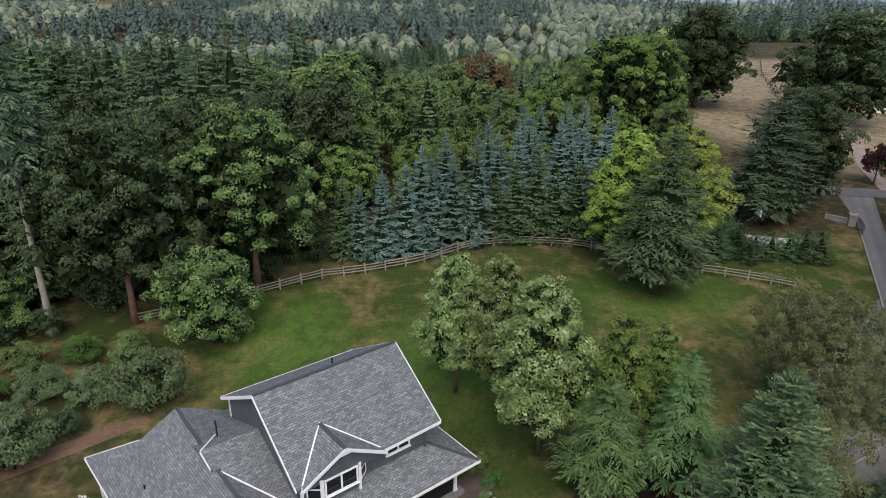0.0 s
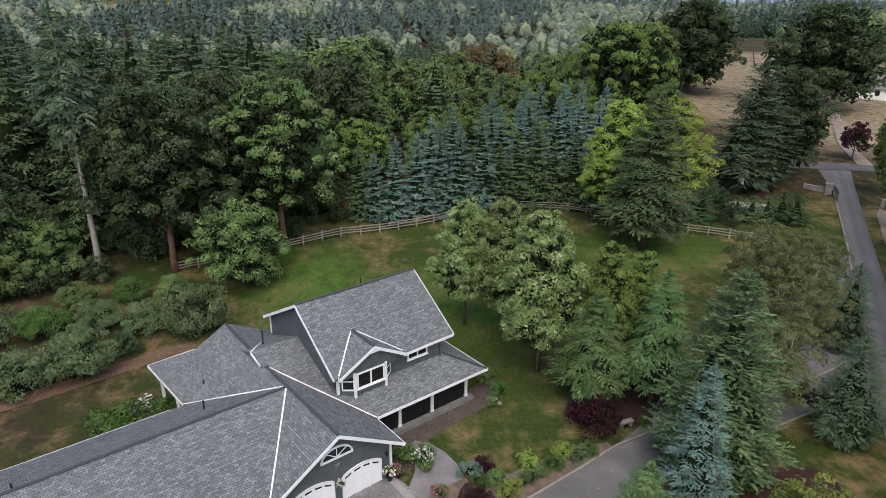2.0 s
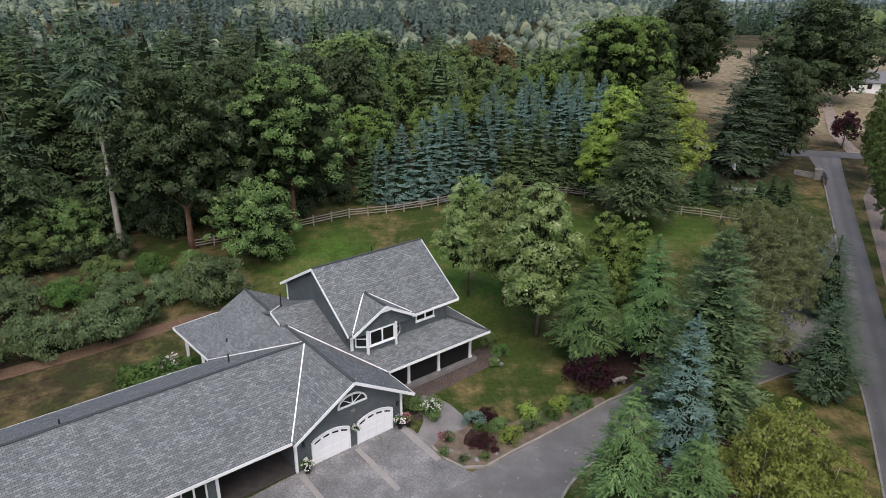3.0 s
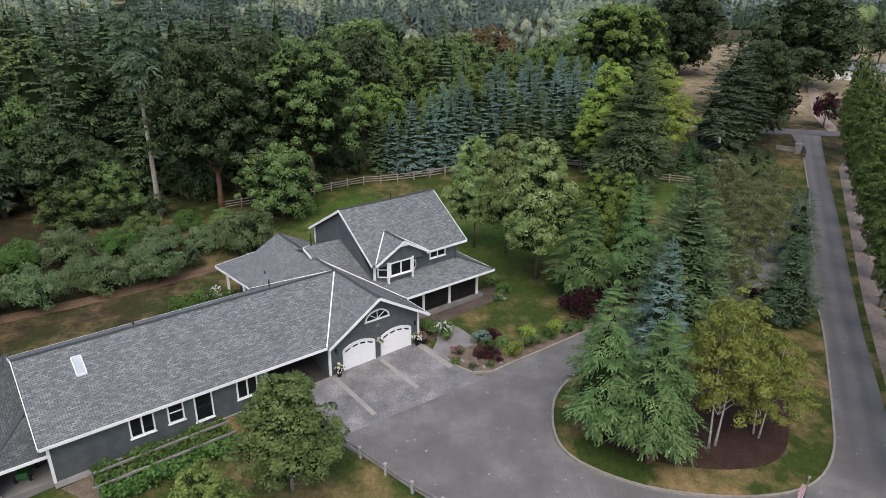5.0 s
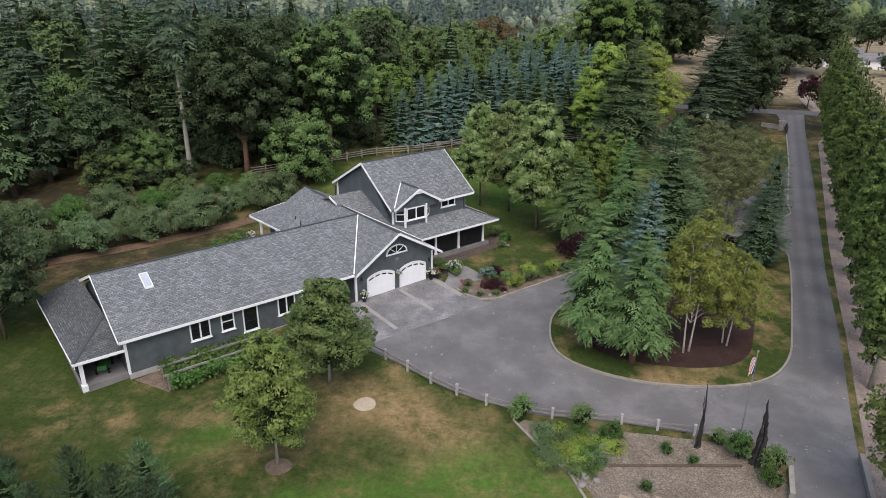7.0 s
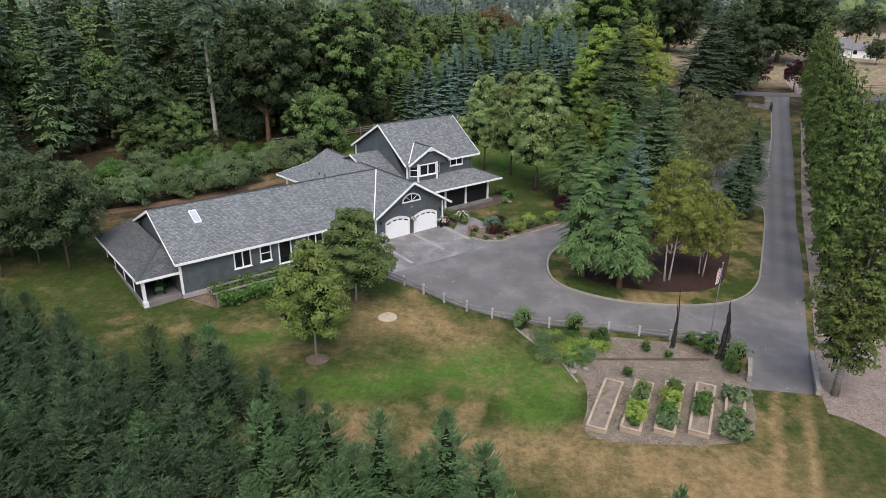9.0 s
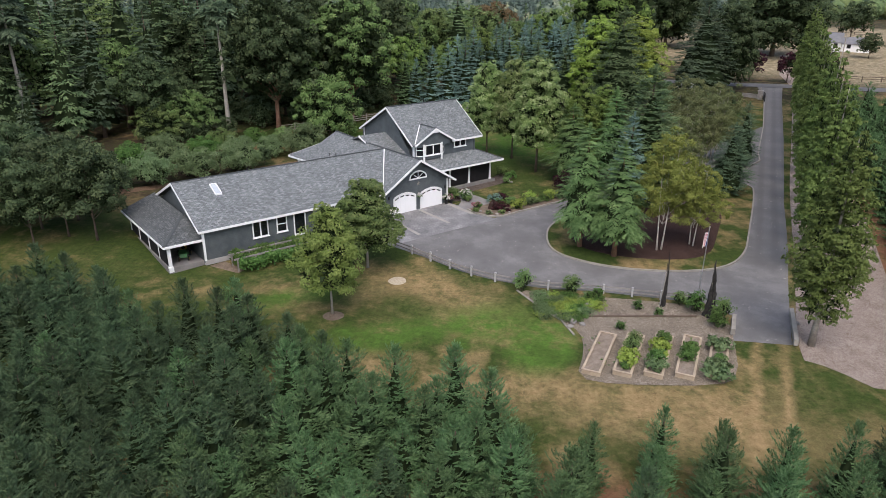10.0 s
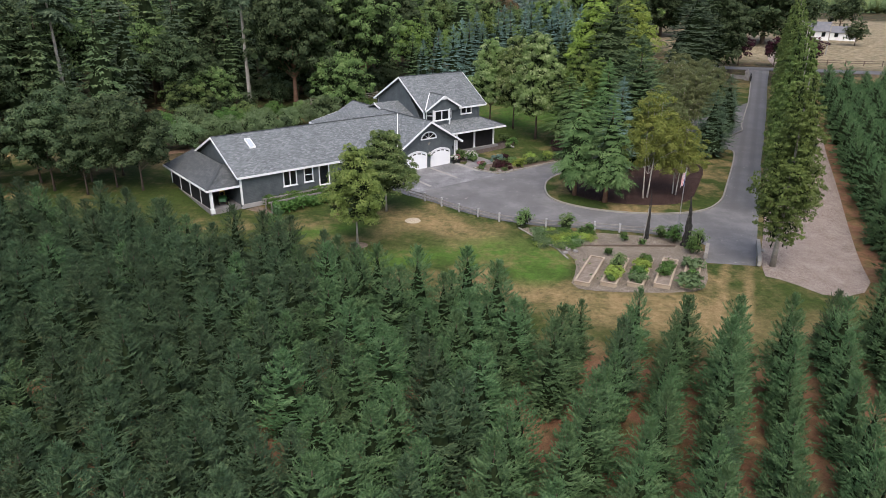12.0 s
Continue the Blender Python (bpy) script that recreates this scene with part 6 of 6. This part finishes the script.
# ---- raised beds ----
BX, BY, BED_H = 4.85, -6.2, 0.34
veg = [bush(401 + i, r, h, n, m, leaf) for i, (r, h, n, m, leaf) in enumerate(((0.62, 0.7, 480, LEAF_BRIGHT, 0.16), (0.7, 0.55, 420, LEAF_LIME, 0.2), (0.55, 0.9, 520, LEAF_MAPLE, 0.12), (0.75, 0.5, 380, LEAF_SAGE, 0.26)))]
PLANTING = ((), ((1, 1.5, 1.0), (1, 2.3, 0.9), (2, 3.4, 1.0), (2, 4.4, 0.95), (0, 0.7, 0.6)), ((3, 1.1, 0.95), (0, 2.0, 1.0), (1, 3.0, 1.0), (1, 4.0, 0.95), (0, 4.9, 0.9)), ((0, 2.2, 0.9), (0, 3.2, 0.95), (0, 3.9, 0.8)), ((3, 0.2, 1.15), (3, 1.1, 1.0), (0, 2.3, 0.7), (3, 4.3, 1.05)))
for k in range(5):
    L, W = (5.9, 1.25) if k < 4 else (5.2, 1.2)
    bx, by = BX + 2.09 * k, BY - 0.12 * k
    bed = thing("raised_bed", ("empty raised timber bed of bare soil", "raised timber bed with yellow-green squash", "raised timber bed full of leafy vegetables", "raised timber bed half planted with greens", "raised timber bed with a squash spilling over")[k], "raised bed", (bx, by, level(bx, by)), math.degrees(HEAD) - 90, "raised garden beds")
    for a in ((0, 0, W, 0.1), (0, L - 0.1, W, L), (0, 0.1, 0.1, L - 0.1), (W - 0.1, 0.1, W, L - 0.1)):
        bm = bmesh.new()
        box(bm, a[0], a[1], -0.15, a[2], a[3], BED_H)
        part("board", bm, TIMBER, bed)
    bm = bmesh.new()
    for a in ((-0.03, -0.03, W + 0.03, 0.13), (-0.03, L - 0.13, W + 0.03, L + 0.03), (-0.03, 0.13, 0.13, L - 0.13), (W - 0.13, 0.13, W + 0.03, L - 0.13)):
        box(bm, a[0], a[1], BED_H, a[2], a[3], BED_H + 0.04)
    part("cap", bm, TIMBER, bed)
    verts = [(0.1 + (W - 0.2) * i / 6, 0.1 + (L - 0.2) * j / 24, BED_H - 0.07 + rnd.uniform(-0.03, 0.03)) for j in range(25) for i in range(7)]
    faces = [(j * 7 + i, j * 7 + i + 1, (j + 1) * 7 + i + 1, (j + 1) * 7 + i) for j in range(24) for i in range(6)]
    mesh_object("soil", verts, faces, SOIL, bed)
    for j, (v, q, sc) in enumerate(PLANTING[k]):
        px, py = bx + NX * W / 2 + DX * q, by + NY * W / 2 + DY * q
        shrub(veg[v], "vegetable_plant", ("leafy green vegetable", "pale yellow-green squash plant", "tall feathery green vegetable", "large-leaved squash")[v] + " in a raised bed", px, py, j * 70 + k * 33, sc * 1.2, "vegetables", BED_H - 0.08, "vegetable")
    if k == 0:
        for j in range(14):
            px, py = bx + NX * rnd.uniform(0.3, 0.9) + DX * rnd.uniform(0.5, 5.3), by + NY * 0.6 + DY * rnd.uniform(0.5, 5.3)
            shrub(herbs[j % 3], "seedling", "tiny seedling in bare soil", px, py, j * 50, 0.14, "seedlings", BED_H - 0.06, "plants")

# timber edging in the chips
bm = bmesh.new()
beam(bm, (6.9, 1.9, level(7, 2) + 0.08), (15.6, 2.0, level(15, 2) + 0.08), 0.14, 0.16)
tagged(part("timber_edge", bm, BARK), "dark timber edging across the chip garden", "edging")
rnd2 = random.Random(3)


def boulder(x, y, r, mat=STONE, label="grey fieldstone in the garden"):
    bv, bf = BALLS[2]
    o = np.array([rnd2.uniform(0, 50)] * 3)
    v = [Vector(q) * r * (1 + 0.3 * noise.noise(Vector(q * 1.3 + o))) for q in bv]
    ob = mesh_object("boulder", [(q.x, q.y * 0.8, q.z * 0.6) for q in v], [tuple(int(i) for i in f) for f in bf], mat)
    ob.matrix_world = pose(x, y, level(x, y) + 0.3 * r, 0, 0, rnd2.uniform(0, 360))
    ob.data.polygons.foreach_set("use_smooth", [True] * len(bf))
    return tagged(ob, label, "stone")


for x, y, r in ((7.4, 3.6, 0.42), (5.6, 1.0, 0.35), (5.2, 0.2, 0.3), (6.2, 0.6, 0.28), (4.4, 2.0, 0.22), (23.0, 1.0, 0.35), (1.6, 25.0, 0.22), (0.6, 24.4, 0.2), (1.2, 24.0, 0.25), (-0.6, 24.9, 0.22), (2.6, 24.7, 0.2), (3.9, 36.4, 0.25), (3.6, 37.0, 0.22)):
    boulder(x, y, r)


# ---- charred trunks, flagpole ----
def charred(x, y, h, r, seed, label):
    rg = random.Random(seed)
    ob = thing("charred_trunk", label, "tree trunk", (x, y, level(x, y)))
    slabs = 7 if r > 0.2 else 5
    for j in range(slabs):
        bm = bmesh.new()
        a0 = 2 * math.pi * j / slabs + rg.uniform(-0.3, 0.3)
        hh = h * (1.0 if j == 0 else rg.uniform(0.45, 0.92))
        pts, rad = [], []
        for i in range(12):
            f = i / 11
            z = -0.2 + (hh + 0.2) * f
            g = z / h
            tw = a0 + 0.9 * g
            off = r * (0.75 - 0.45 * g) * (1.35 if i < 2 else 1.0)
            pts.append((off * math.cos(tw) + 0.14 * r * rg.uniform(-1, 1) + 0.35 * r * math.sin(4 * g), off * math.sin(tw) + 0.14 * r * rg.uniform(-1, 1), z))
            rad.append(r * (0.52 - 0.25 * g) * rg.uniform(0.65, 1.3))
        rad[-1], rad[-2] = 0.012, rad[-2] * 0.6
        tube(bm, pts, rad, 5)
        part("stem", bm, CHARRED if j != 2 else BARK_GREY, ob)
    return ob


charred(13.4, 3.8, 5.1, 0.17, 1, "thin charred black tree trunk")
charred(16.6, 2.3, 4.8, 0.3, 2, "twisted charred black tree trunk")
FLAG_RED = plain("flag_red", (0.4, 0.03, 0.04), (0.5, 0.05, 0.06), 2.0, 0.8)
FLAG_BLUE = plain("flag_blue", (0.02, 0.03, 0.12), (0.03, 0.05, 0.18), 2.0, 0.8)
STEEL = plain("pole_metal", (0.3, 0.3, 0.31), (0.5, 0.5, 0.5), 2.0, 0.4, 0.5, 0.05, 40, 0.7)
pole = thing("flagpole", "thin metal flagpole with a limp striped flag", "flagpole", (16.7, 4.9, level(16.7, 4.9)))
bm = bmesh.new()
tube(bm, [(0, 0, -0.2), (0, 0, 6.5)], [0.05, 0.03], 8)
part("pole", bm, STEEL, pole)
bm = bmesh.new()
bmesh.ops.create_uvsphere(bm, u_segments=10, v_segments=6, radius=0.08)
bm.transform(Matrix.Translation((0, 0, 6.55)))
part("finial", bm, KERB, pole)
flag = tagged(new("flag"), "limp red and white striped flag with a blue corner")
flag.parent = pole
for k in range(9):
    bm = bmesh.new()
    grid = []
    for j in range(9):
        f = j / 8
        z = 6.2 - 1.3 * f
        row = []
        for e in (k, k + 1):
            s = e / 9 * 0.42 * (0.55 + 0.45 * f)
            row.append(bm.verts.new((-0.04 - s * 0.8, -0.1 * math.sin(s * 14 + f * 2), z - s * 0.35)))
        grid.append(row)
    for a, b2 in zip(grid, grid[1:]):
        bm.faces.new((a[0], a[1], b2[1], b2[0]))
    part("stripe", bm, FLAG_BLUE if k in (0, 1) else (FLAG_RED if k % 2 else WHITE), flag)


# ---- drive-end barriers, gate, bench ----
for p, q in (((18.35, 1.5), (17.3, -0.9)), ((23.4, 2.6), (21.3, -2.5))):
    b = thing("barrier", "low pale grey barrier wall on the drive's end", "barrier")
    bm = bmesh.new()
    beam(bm, (*p, level(*p) + 0.38), (*q, level(*q) + 0.38), 0.3, 0.45)
    part("beam", bm, KERB, b)
    for s in (0.08, 0.92):
        x, y = p[0] + (q[0] - p[0]) * s, p[1] + (q[1] - p[1]) * s
        bm = bmesh.new()
        box(bm, x - 0.14, y - 0.14, level(x, y) - 0.1, x + 0.14, y + 0.14, level(x, y) + 0.3)
        part("post", bm, STONE, b)

gate = thing("driveway_gate", "open black metal gate on a stone pier", "gate", (56.7, 85.6, level(56.7, 85.6)), math.degrees(HEAD))
bm = bmesh.new()
box(bm, -0.45, -0.45, -0.2, 0.45, 0.45, 1.5)
box(bm, -0.55, -0.55, 1.5, 0.55, 0.55, 1.65)
part("pier", bm, STONE, gate)
bm = bmesh.new()
box(bm, -0.1, -0.1, 1.65, 0.1, 0.1, 1.85)
bmesh.ops.create_icosphere(bm, subdivisions=2, radius=0.16, matrix=Matrix.Translation((0, 0, 2.0)))
part("ornament", bm, KERB, gate)
bm = bmesh.new()
for z in (0.15, 1.35):
    beam(bm, (-0.5, -0.6, z), (-4.3, -0.9, z), 0.06, 0.06)
part("gate_frame", bm, METAL, gate)
for k in range(16):
    bm = bmesh.new()
    f = k / 15
    beam(bm, (-0.55 - 3.7 * f, -0.6 - 0.3 * f, 0.15), (-0.55 - 3.7 * f, -0.6 - 0.3 * f, 1.4 + 0.25 * math.sin(math.pi * f)), 0.03, 0.03)
    part("bar", bm, METAL, gate)
bm = bmesh.new()
beam(bm, (0.4, 0.4, 0.3), (1.3, 3.2, 0.3), 0.35, 0.9)
part("wing_wall", bm, STONE, gate)
bm = bmesh.new()
beam(bm, (0.4, 0.4, 0.79), (1.3, 3.2, 0.79), 0.45, 0.08)
part("coping", bm, STONE, gate)

bench = thing("garden_bench", "small white stone bench in the mulch", "bench", (13.5, 33.6, level(13.5, 33.6)), 25)
bm = bmesh.new()
box(bm, -0.65, -0.22, 0.42, 0.65, 0.22, 0.52)
part("seat", bm, KERB, bench)
for s in (-0.42, 0.42):
    bm = bmesh.new()
    box(bm, s - 0.09, -0.18, -0.05, s + 0.09, 0.18, 0.42)
    part("leg", bm, KERB, bench)

# tree stump with plum shrubs in the corner bed
stump = bmesh.new()
rg = random.Random(5)
for j in range(7):
    a = j * 0.9
    tube(stump, [(0.35 * math.cos(a), 0.35 * math.sin(a), -0.1), (0.25 * math.cos(a), 0.25 * math.sin(a), 0.3 + rg.uniform(0, 0.4)), (0.2 * math.cos(a), 0.2 * math.sin(a), 0.45 + rg.uniform(0, 0.6))], [0.32, 0.24, 0.04], 6)
RUST_WOOD = plain("rotten_red_wood", (0.022, 0.014, 0.012), (0.08, 0.05, 0.042), 3.0, 0.95, 0.1, 1.0, 14)
ob = part("tree_stump", stump, RUST_WOOD)
ob.matrix_world = pose(0.9, 26.0, level(0.9, 26.0))
tagged(ob, "rotten red-brown stump in the corner bed", "stump")

# ---- flowers ----
WHITE_FLOWER = leafy("white_petals", (0.5, 0.52, 0.42), (0.72, 0.72, 0.64), (0.85, 0.83, 0.8), 0.2, 0.3)
PINK_FLOWER = leafy("pink_petals", (0.3, 0.1, 0.12), (0.45, 0.2, 0.22), (0.55, 0.35, 0.35), 0.2, 0.3)


def flowers(x, y, r, h, mat, label, pot=False, lift=0.0):
    seed = int(abs(x * 31 + y * 17)) + 500
    ob = thing("flower_pot" if pot else "flowering_shrub", label, "flowers", (x, y, level(x, y) + lift))
    rg = np.random.default_rng(seed)
    lb = [(rg.uniform(-0.3, 0.3) * r, rg.uniform(-0.3, 0.3) * r, (0.4 if pot else 0.0) + h * rg.uniform(0.4, 0.6), r * 0.65, h * 0.45) for _ in range(4)]
    c, d, n, s = crown_sprays(rg, lb, int(420 * r), 0.15)
    o = new("leaves", sprays("leaves", c, d, n, s, s * 0.6, LEAF_BRIGHT, lobe_core(rg, lb, 0.7)))
    o.parent = ob
    lb2 = [(l[0], l[1], l[2] + 0.05, l[3] * 1.08, l[4] * 1.08) for l in lb]
    c, d, n, s = crown_sprays(rg, lb2, int(160 * r), 0.17)
    o = new("petals", sprays("petals", c, n + d * 0.2, d, s, s * 0.9, mat))
    o.parent = ob
    tagged(o, "many small blossoms", kind="stuff")
    if pot:
        bm = bmesh.new()
        tube(bm, [(0, 0, 0), (0, 0, 0.42)], [0.16, 0.24], 12)
        part("pot", bm, METAL, ob)
    return ob


def house_at(u, v):
    p = house.matrix_world @ Vector((u, v, 0))
    return p.x, p.y


for u, v, r, h, m, pot in ((0.75, -0.05, 0.45, 0.7, WHITE_FLOWER, True), (8.45, 0.0, 0.5, 0.7, WHITE_FLOWER, True), (9.1, -0.1, 0.45, 0.65, PINK_FLOWER, True), (11.1, -0.2, 0.85, 1.35, WHITE_FLOWER, False), (-3.2, 17.0, 1.4, 2.4, WHITE_FLOWER, False)):
    x, y = house_at(u, v)
    flowers(x, y, r, h, m, "pot of white and pink flowers by the garage" if pot else "shrub covered in white blossom", pot)
x, y = house_at(4.7, 0.15)
flowers(x, y, 0.36, 0.5, WHITE_FLOWER, "hanging basket of white flowers between garage doors", False, 1.45)
for x, y, m in ((-0.9, 26.0, PINK_FLOWER),):
    flowers(x, y, 0.6, 0.7, m, "low flowering shrub in the corner bed")
x, y = house_at(12.0, 0.3)
shrub(tiny[4], "shrub", "dark low shrub beside the path", x, y, 0, 1.4)
x, y = house_at(10.6, 0.9)
shrub(tiny[4], "shrub", "dark shrub against the garage wall", x, y, 0, 1.7)

# bands across the apron
for u, w in ((0.3, 0.4), (4.7, 0.42), (8.6, 0.55)):
    pts = [house_at(u - w / 2, -0.02), house_at(u + w / 2, -0.02), house_at(u + w / 2, -5.9 + 0.16 * u), house_at(u - w / 2, -5.9 + 0.16 * u)]
    drape("apron_band", pts, 0.062, BAND, "pale smooth concrete band across the apron", "pavement")

# ---- trellis with vines by the wing ----
arbor = thing("grape_trellis", "low timber trellis overgrown with vines", "trellis", (HX, HY, 0), HTURN)
GZ = -1.0
for v in (-0.9, -2.3):
    for k in range(6):
        u = -17.4 + 1.7 * k
        bm = bmesh.new()
        box(bm, u - 0.06, v - 0.06, GZ - 0.3, u + 0.06, v + 0.06, 0.25)
        part("post", bm, RAIL_GREY, arbor)
    bm = bmesh.new()
    beam(bm, (-17.7, v, 0.3), (-8.6, v, 0.3), 0.12, 0.14)
    part("rail", bm, RAIL_GREY, arbor)
rg = np.random.default_rng(77)
for v in (-0.5, -1.7, -2.8):
    k = 2600
    c = np.stack([rg.uniform(-17.4, -8.8, k), v + rg.normal(size=k) * 0.32, GZ + 0.2 + rg.beta(2.2, 1.5, k) * 1.2], 1)
    c[:, 2] += 0.15 * np.sin(c[:, 0] * 2.1)
    N = rg.normal(size=(k, 3)) * 0.6 + np.array([0, -0.3, 1.0])
    s = rg.uniform(0.14, 0.3, k)
    o = new("vine", sprays("vine", c, rg.normal(size=(k, 3)), N, s, s * 0.8, (LEAF_BRIGHT, LEAF_MAPLE, LEAF_OLIVE)[int(rg.integers(0, 3))]))
    o.parent = arbor

# ---- garden tractor in the lean-to ----
GREEN_PAINT = plain("green_paint", (0.02, 0.1, 0.02), (0.04, 0.16, 0.035), 3.0, 0.4, 0.5)
YELLOW_PAINT = plain("yellow_paint", (0.55, 0.33, 0.02), (0.7, 0.45, 0.04), 3.0, 0.45, 0.5)
RUBBER = plain("rubber", (0.012, 0.012, 0.012), (0.03, 0.03, 0.03), 4.0, 0.9, 0.2)
tractor = new("lawn_tractor")
tractor.matrix_world = house.matrix_world @ pose(-20.6, 2.6, -0.42, 0, 0, -20)
tagged(tractor, "green and yellow ride-on lawn tractor in the lean-to", "tractor")
bm = bmesh.new()
vs = box(bm, -0.32, -0.9, 0.4, 0.32, 0.05, 0.85)
for v in vs[4:6]:
    v.co.z -= 0.12
    v.co.y += 0.1
part("hood", bm, GREEN_PAINT, tractor)
bm = bmesh.new()
box(bm, -0.45, 0.05, 0.35, 0.45, 0.95, 0.55)
part("deck", bm, GREEN_PAINT, tractor)
bm = bmesh.new()
box(bm, -0.26, 0.4, 0.6, 0.26, 0.85, 0.72)
box(bm, -0.26, 0.78, 0.72, 0.26, 0.9, 1.15)
part("seat", bm, YELLOW_PAINT, tractor)
for x, y, r, w in ((-0.5, 0.6, 0.3, 0.24), (0.5, 0.6, 0.3, 0.24), (-0.42, -0.65, 0.2, 0.16), (0.42, -0.65, 0.2, 0.16)):
    bm = bmesh.new()
    tube(bm, [(x - w / 2, y, r), (x - w / 4, y, r), (x + w / 4, y, r), (x + w / 2, y, r)], [r * 0.8, r, r, r * 0.8], 14)
    wheel = part("tyre", bm, RUBBER, tractor)
    bm = bmesh.new()
    tube(bm, [(x - w / 2 - 0.01, y, r), (x + w / 2 + 0.01, y, r)], [r * 0.5, r * 0.5], 12)
    part("rim", bm, YELLOW_PAINT, wheel)
bm = bmesh.new()
tube(bm, [(0, 0.1, 0.6), (0, 0.3, 0.95)], [0.03, 0.03], 6)
tube(bm, [(0, 0.27, 0.94), (0, 0.32, 0.97)], [0.19, 0.19], 12)
part("steering_wheel", bm, RUBBER, tractor)

# sawdust ring about a young tree
drape("tree_ring", rounded([(-14.4, 1.5), (-13.4, 0.7), (-12.4, 1.4), (-12.7, 2.3), (-13.8, 2.5)], 2), 0.02, CHIPS, "brown chip ring round a young maple", "mulch")
drape("lean_to_path", [house_at(-19.1, 0.4), house_at(-17.6, 0.4), house_at(-16.9, -2.4), house_at(-17.6, -2.6)], 0.03, CHIPS, "brown chip bed beside the lean-to", "mulch")


# ---- neighbouring and distant houses ----
PALE_ROOF = plain("pale_grey_roof", (0.13, 0.13, 0.138), (0.21, 0.21, 0.22), 1.0, 0.9)


def cottage(label, x, y, turn, w, d, hw, hr, roof_mat, windows=3):
    h = thing("far_house", label, "house", (x, y, level(x, y)), turn)
    bm = bmesh.new()
    box(bm, -w / 2, -d / 2, -0.6, w / 2, d / 2, hw)
    part("wall", bm, WHITE, h)
    for s in (-1, 1):
        bm = bmesh.new()
        a = [(-w / 2 - 0.4, s * (d / 2 + 0.4), hw - 0.1), (w / 2 + 0.4, s * (d / 2 + 0.4), hw - 0.1), (w / 2 + 0.4, 0, hw + hr), (-w / 2 - 0.4, 0, hw + hr)]
        t = [bm.verts.new(p) for p in a]
        l = [bm.verts.new((p[0], p[1], p[2] - 0.2)) for p in a]
        bm.faces.new(t)
        bm.faces.new(l[::-1])
        for i in range(4):
            bm.faces.new((t[i], l[i], l[(i + 1) % 4], t[(i + 1) % 4]))
        part("roof", bm, roof_mat, h)
    for s in (-1, 1):
        bm = bmesh.new()
        q = [(s * w / 2, -d / 2, hw - 0.1), (s * w / 2, d / 2, hw - 0.1), (s * w / 2, 0, hw + hr - 0.25)]
        bm.faces.new([bm.verts.new(p) for p in q])
        bm.faces.new([bm.verts.new((p[0] - s * 0.2, p[1], p[2])) for p in q])
        part("gable", bm, WHITE, h)
    for k in range(windows):
        wx = -w / 2 + w * (k + 0.5) / windows
        win = new("window")
        win.parent = h
        bm = bmesh.new()
        box(bm, wx - 0.5, -d / 2 - 0.03, 0.9, wx + 0.5, -d / 2 + 0.03, 2.2)
        part("pane", bm, GLASS, win)
        bm = bmesh.new()
        for a in ((wx - 0.6, 0.8, wx + 0.6, 0.9), (wx - 0.6, 2.2, wx + 0.6, 2.3), (wx - 0.6, 0.9, wx - 0.5, 2.2), (wx + 0.5, 0.9, wx + 0.6, 2.2)):
            box(bm, a[0], -d / 2 - 0.06, a[1], a[2], -d / 2 + 0.04, a[3])
        part("frame", bm, WHITE, win)
    return h


cottage("low white house with a pale grey roof across the road", 105.0, 155.0, -25, 8.5, 6.0, 2.6, 2.4, PALE_ROOF)
cottage("long low white outbuilding beside the house", 113.0, 153.0, -25, 7.0, 5.0, 2.3, 1.6, PALE_ROOF, 2)
for x, y, w in ((-402, 925, 12), (-384, 921, 10), (-368, 925, 10)):
    cottage("distant white farmhouse across the valley", x, y, 10, w, 8.0, 4.5, 3.5, PALE_ROOF, 3)

# ---- poles ----
for x, y, h in ((92.0, 122.0, 8.0), (129.0, 140.0, 8.0)):
    p = thing("utility_pole", "pale timber utility pole in the field", "pole", (x, y, level(x, y)))
    bm = bmesh.new()
    tube(bm, [(0, 0, -0.5), (0, 0, h)], [0.16, 0.11], 8)
    part("pole", bm, BARK_GREY, p)
    bm = bmesh.new()
    box(bm, -0.9, -0.06, h - 0.6, 0.9, 0.06, h - 0.45)
    part("crossarm", bm, BARK_GREY, p)
hoop = thing("basketball_hoop", "dark leaning post with a small white board", "hoop", (40.2, 81.6, level(40.2, 81.6)))
bm = bmesh.new()
tube(bm, [(0, 0, -0.2), (0, 0, 2.2), (1.6, 0.3, 3.0)], [0.08, 0.08, 0.06], 8)
part("post", bm, METAL, hoop)
bm = bmesh.new()
box(bm, 1.55, -0.2, 2.8, 1.68, 0.75, 3.6)
part("board", bm, WHITE, hoop)
for i, (x, y, s) in enumerate(((39.0, 76.0, 0.55), (40.8, 75.4, 0.6), (42.8, 75.2, 0.6), (44.6, 75.0, 0.75), (37.0, 76.5, 0.7), (35.2, 77.0, 0.75), (36.4, 78.8, 0.8), (34.0, 75.4, 0.7), (46.4, 74.6, 0.7), (37.6, 74.4, 0.5))):
    plant(farm[i % 5], "fir_tree", "short bushy fir beside the pad", "tree", x, y, i * 51, (1.3 * s + 0.4, 1.3 * s + 0.4, s * 1.1), "firs beside the pad")
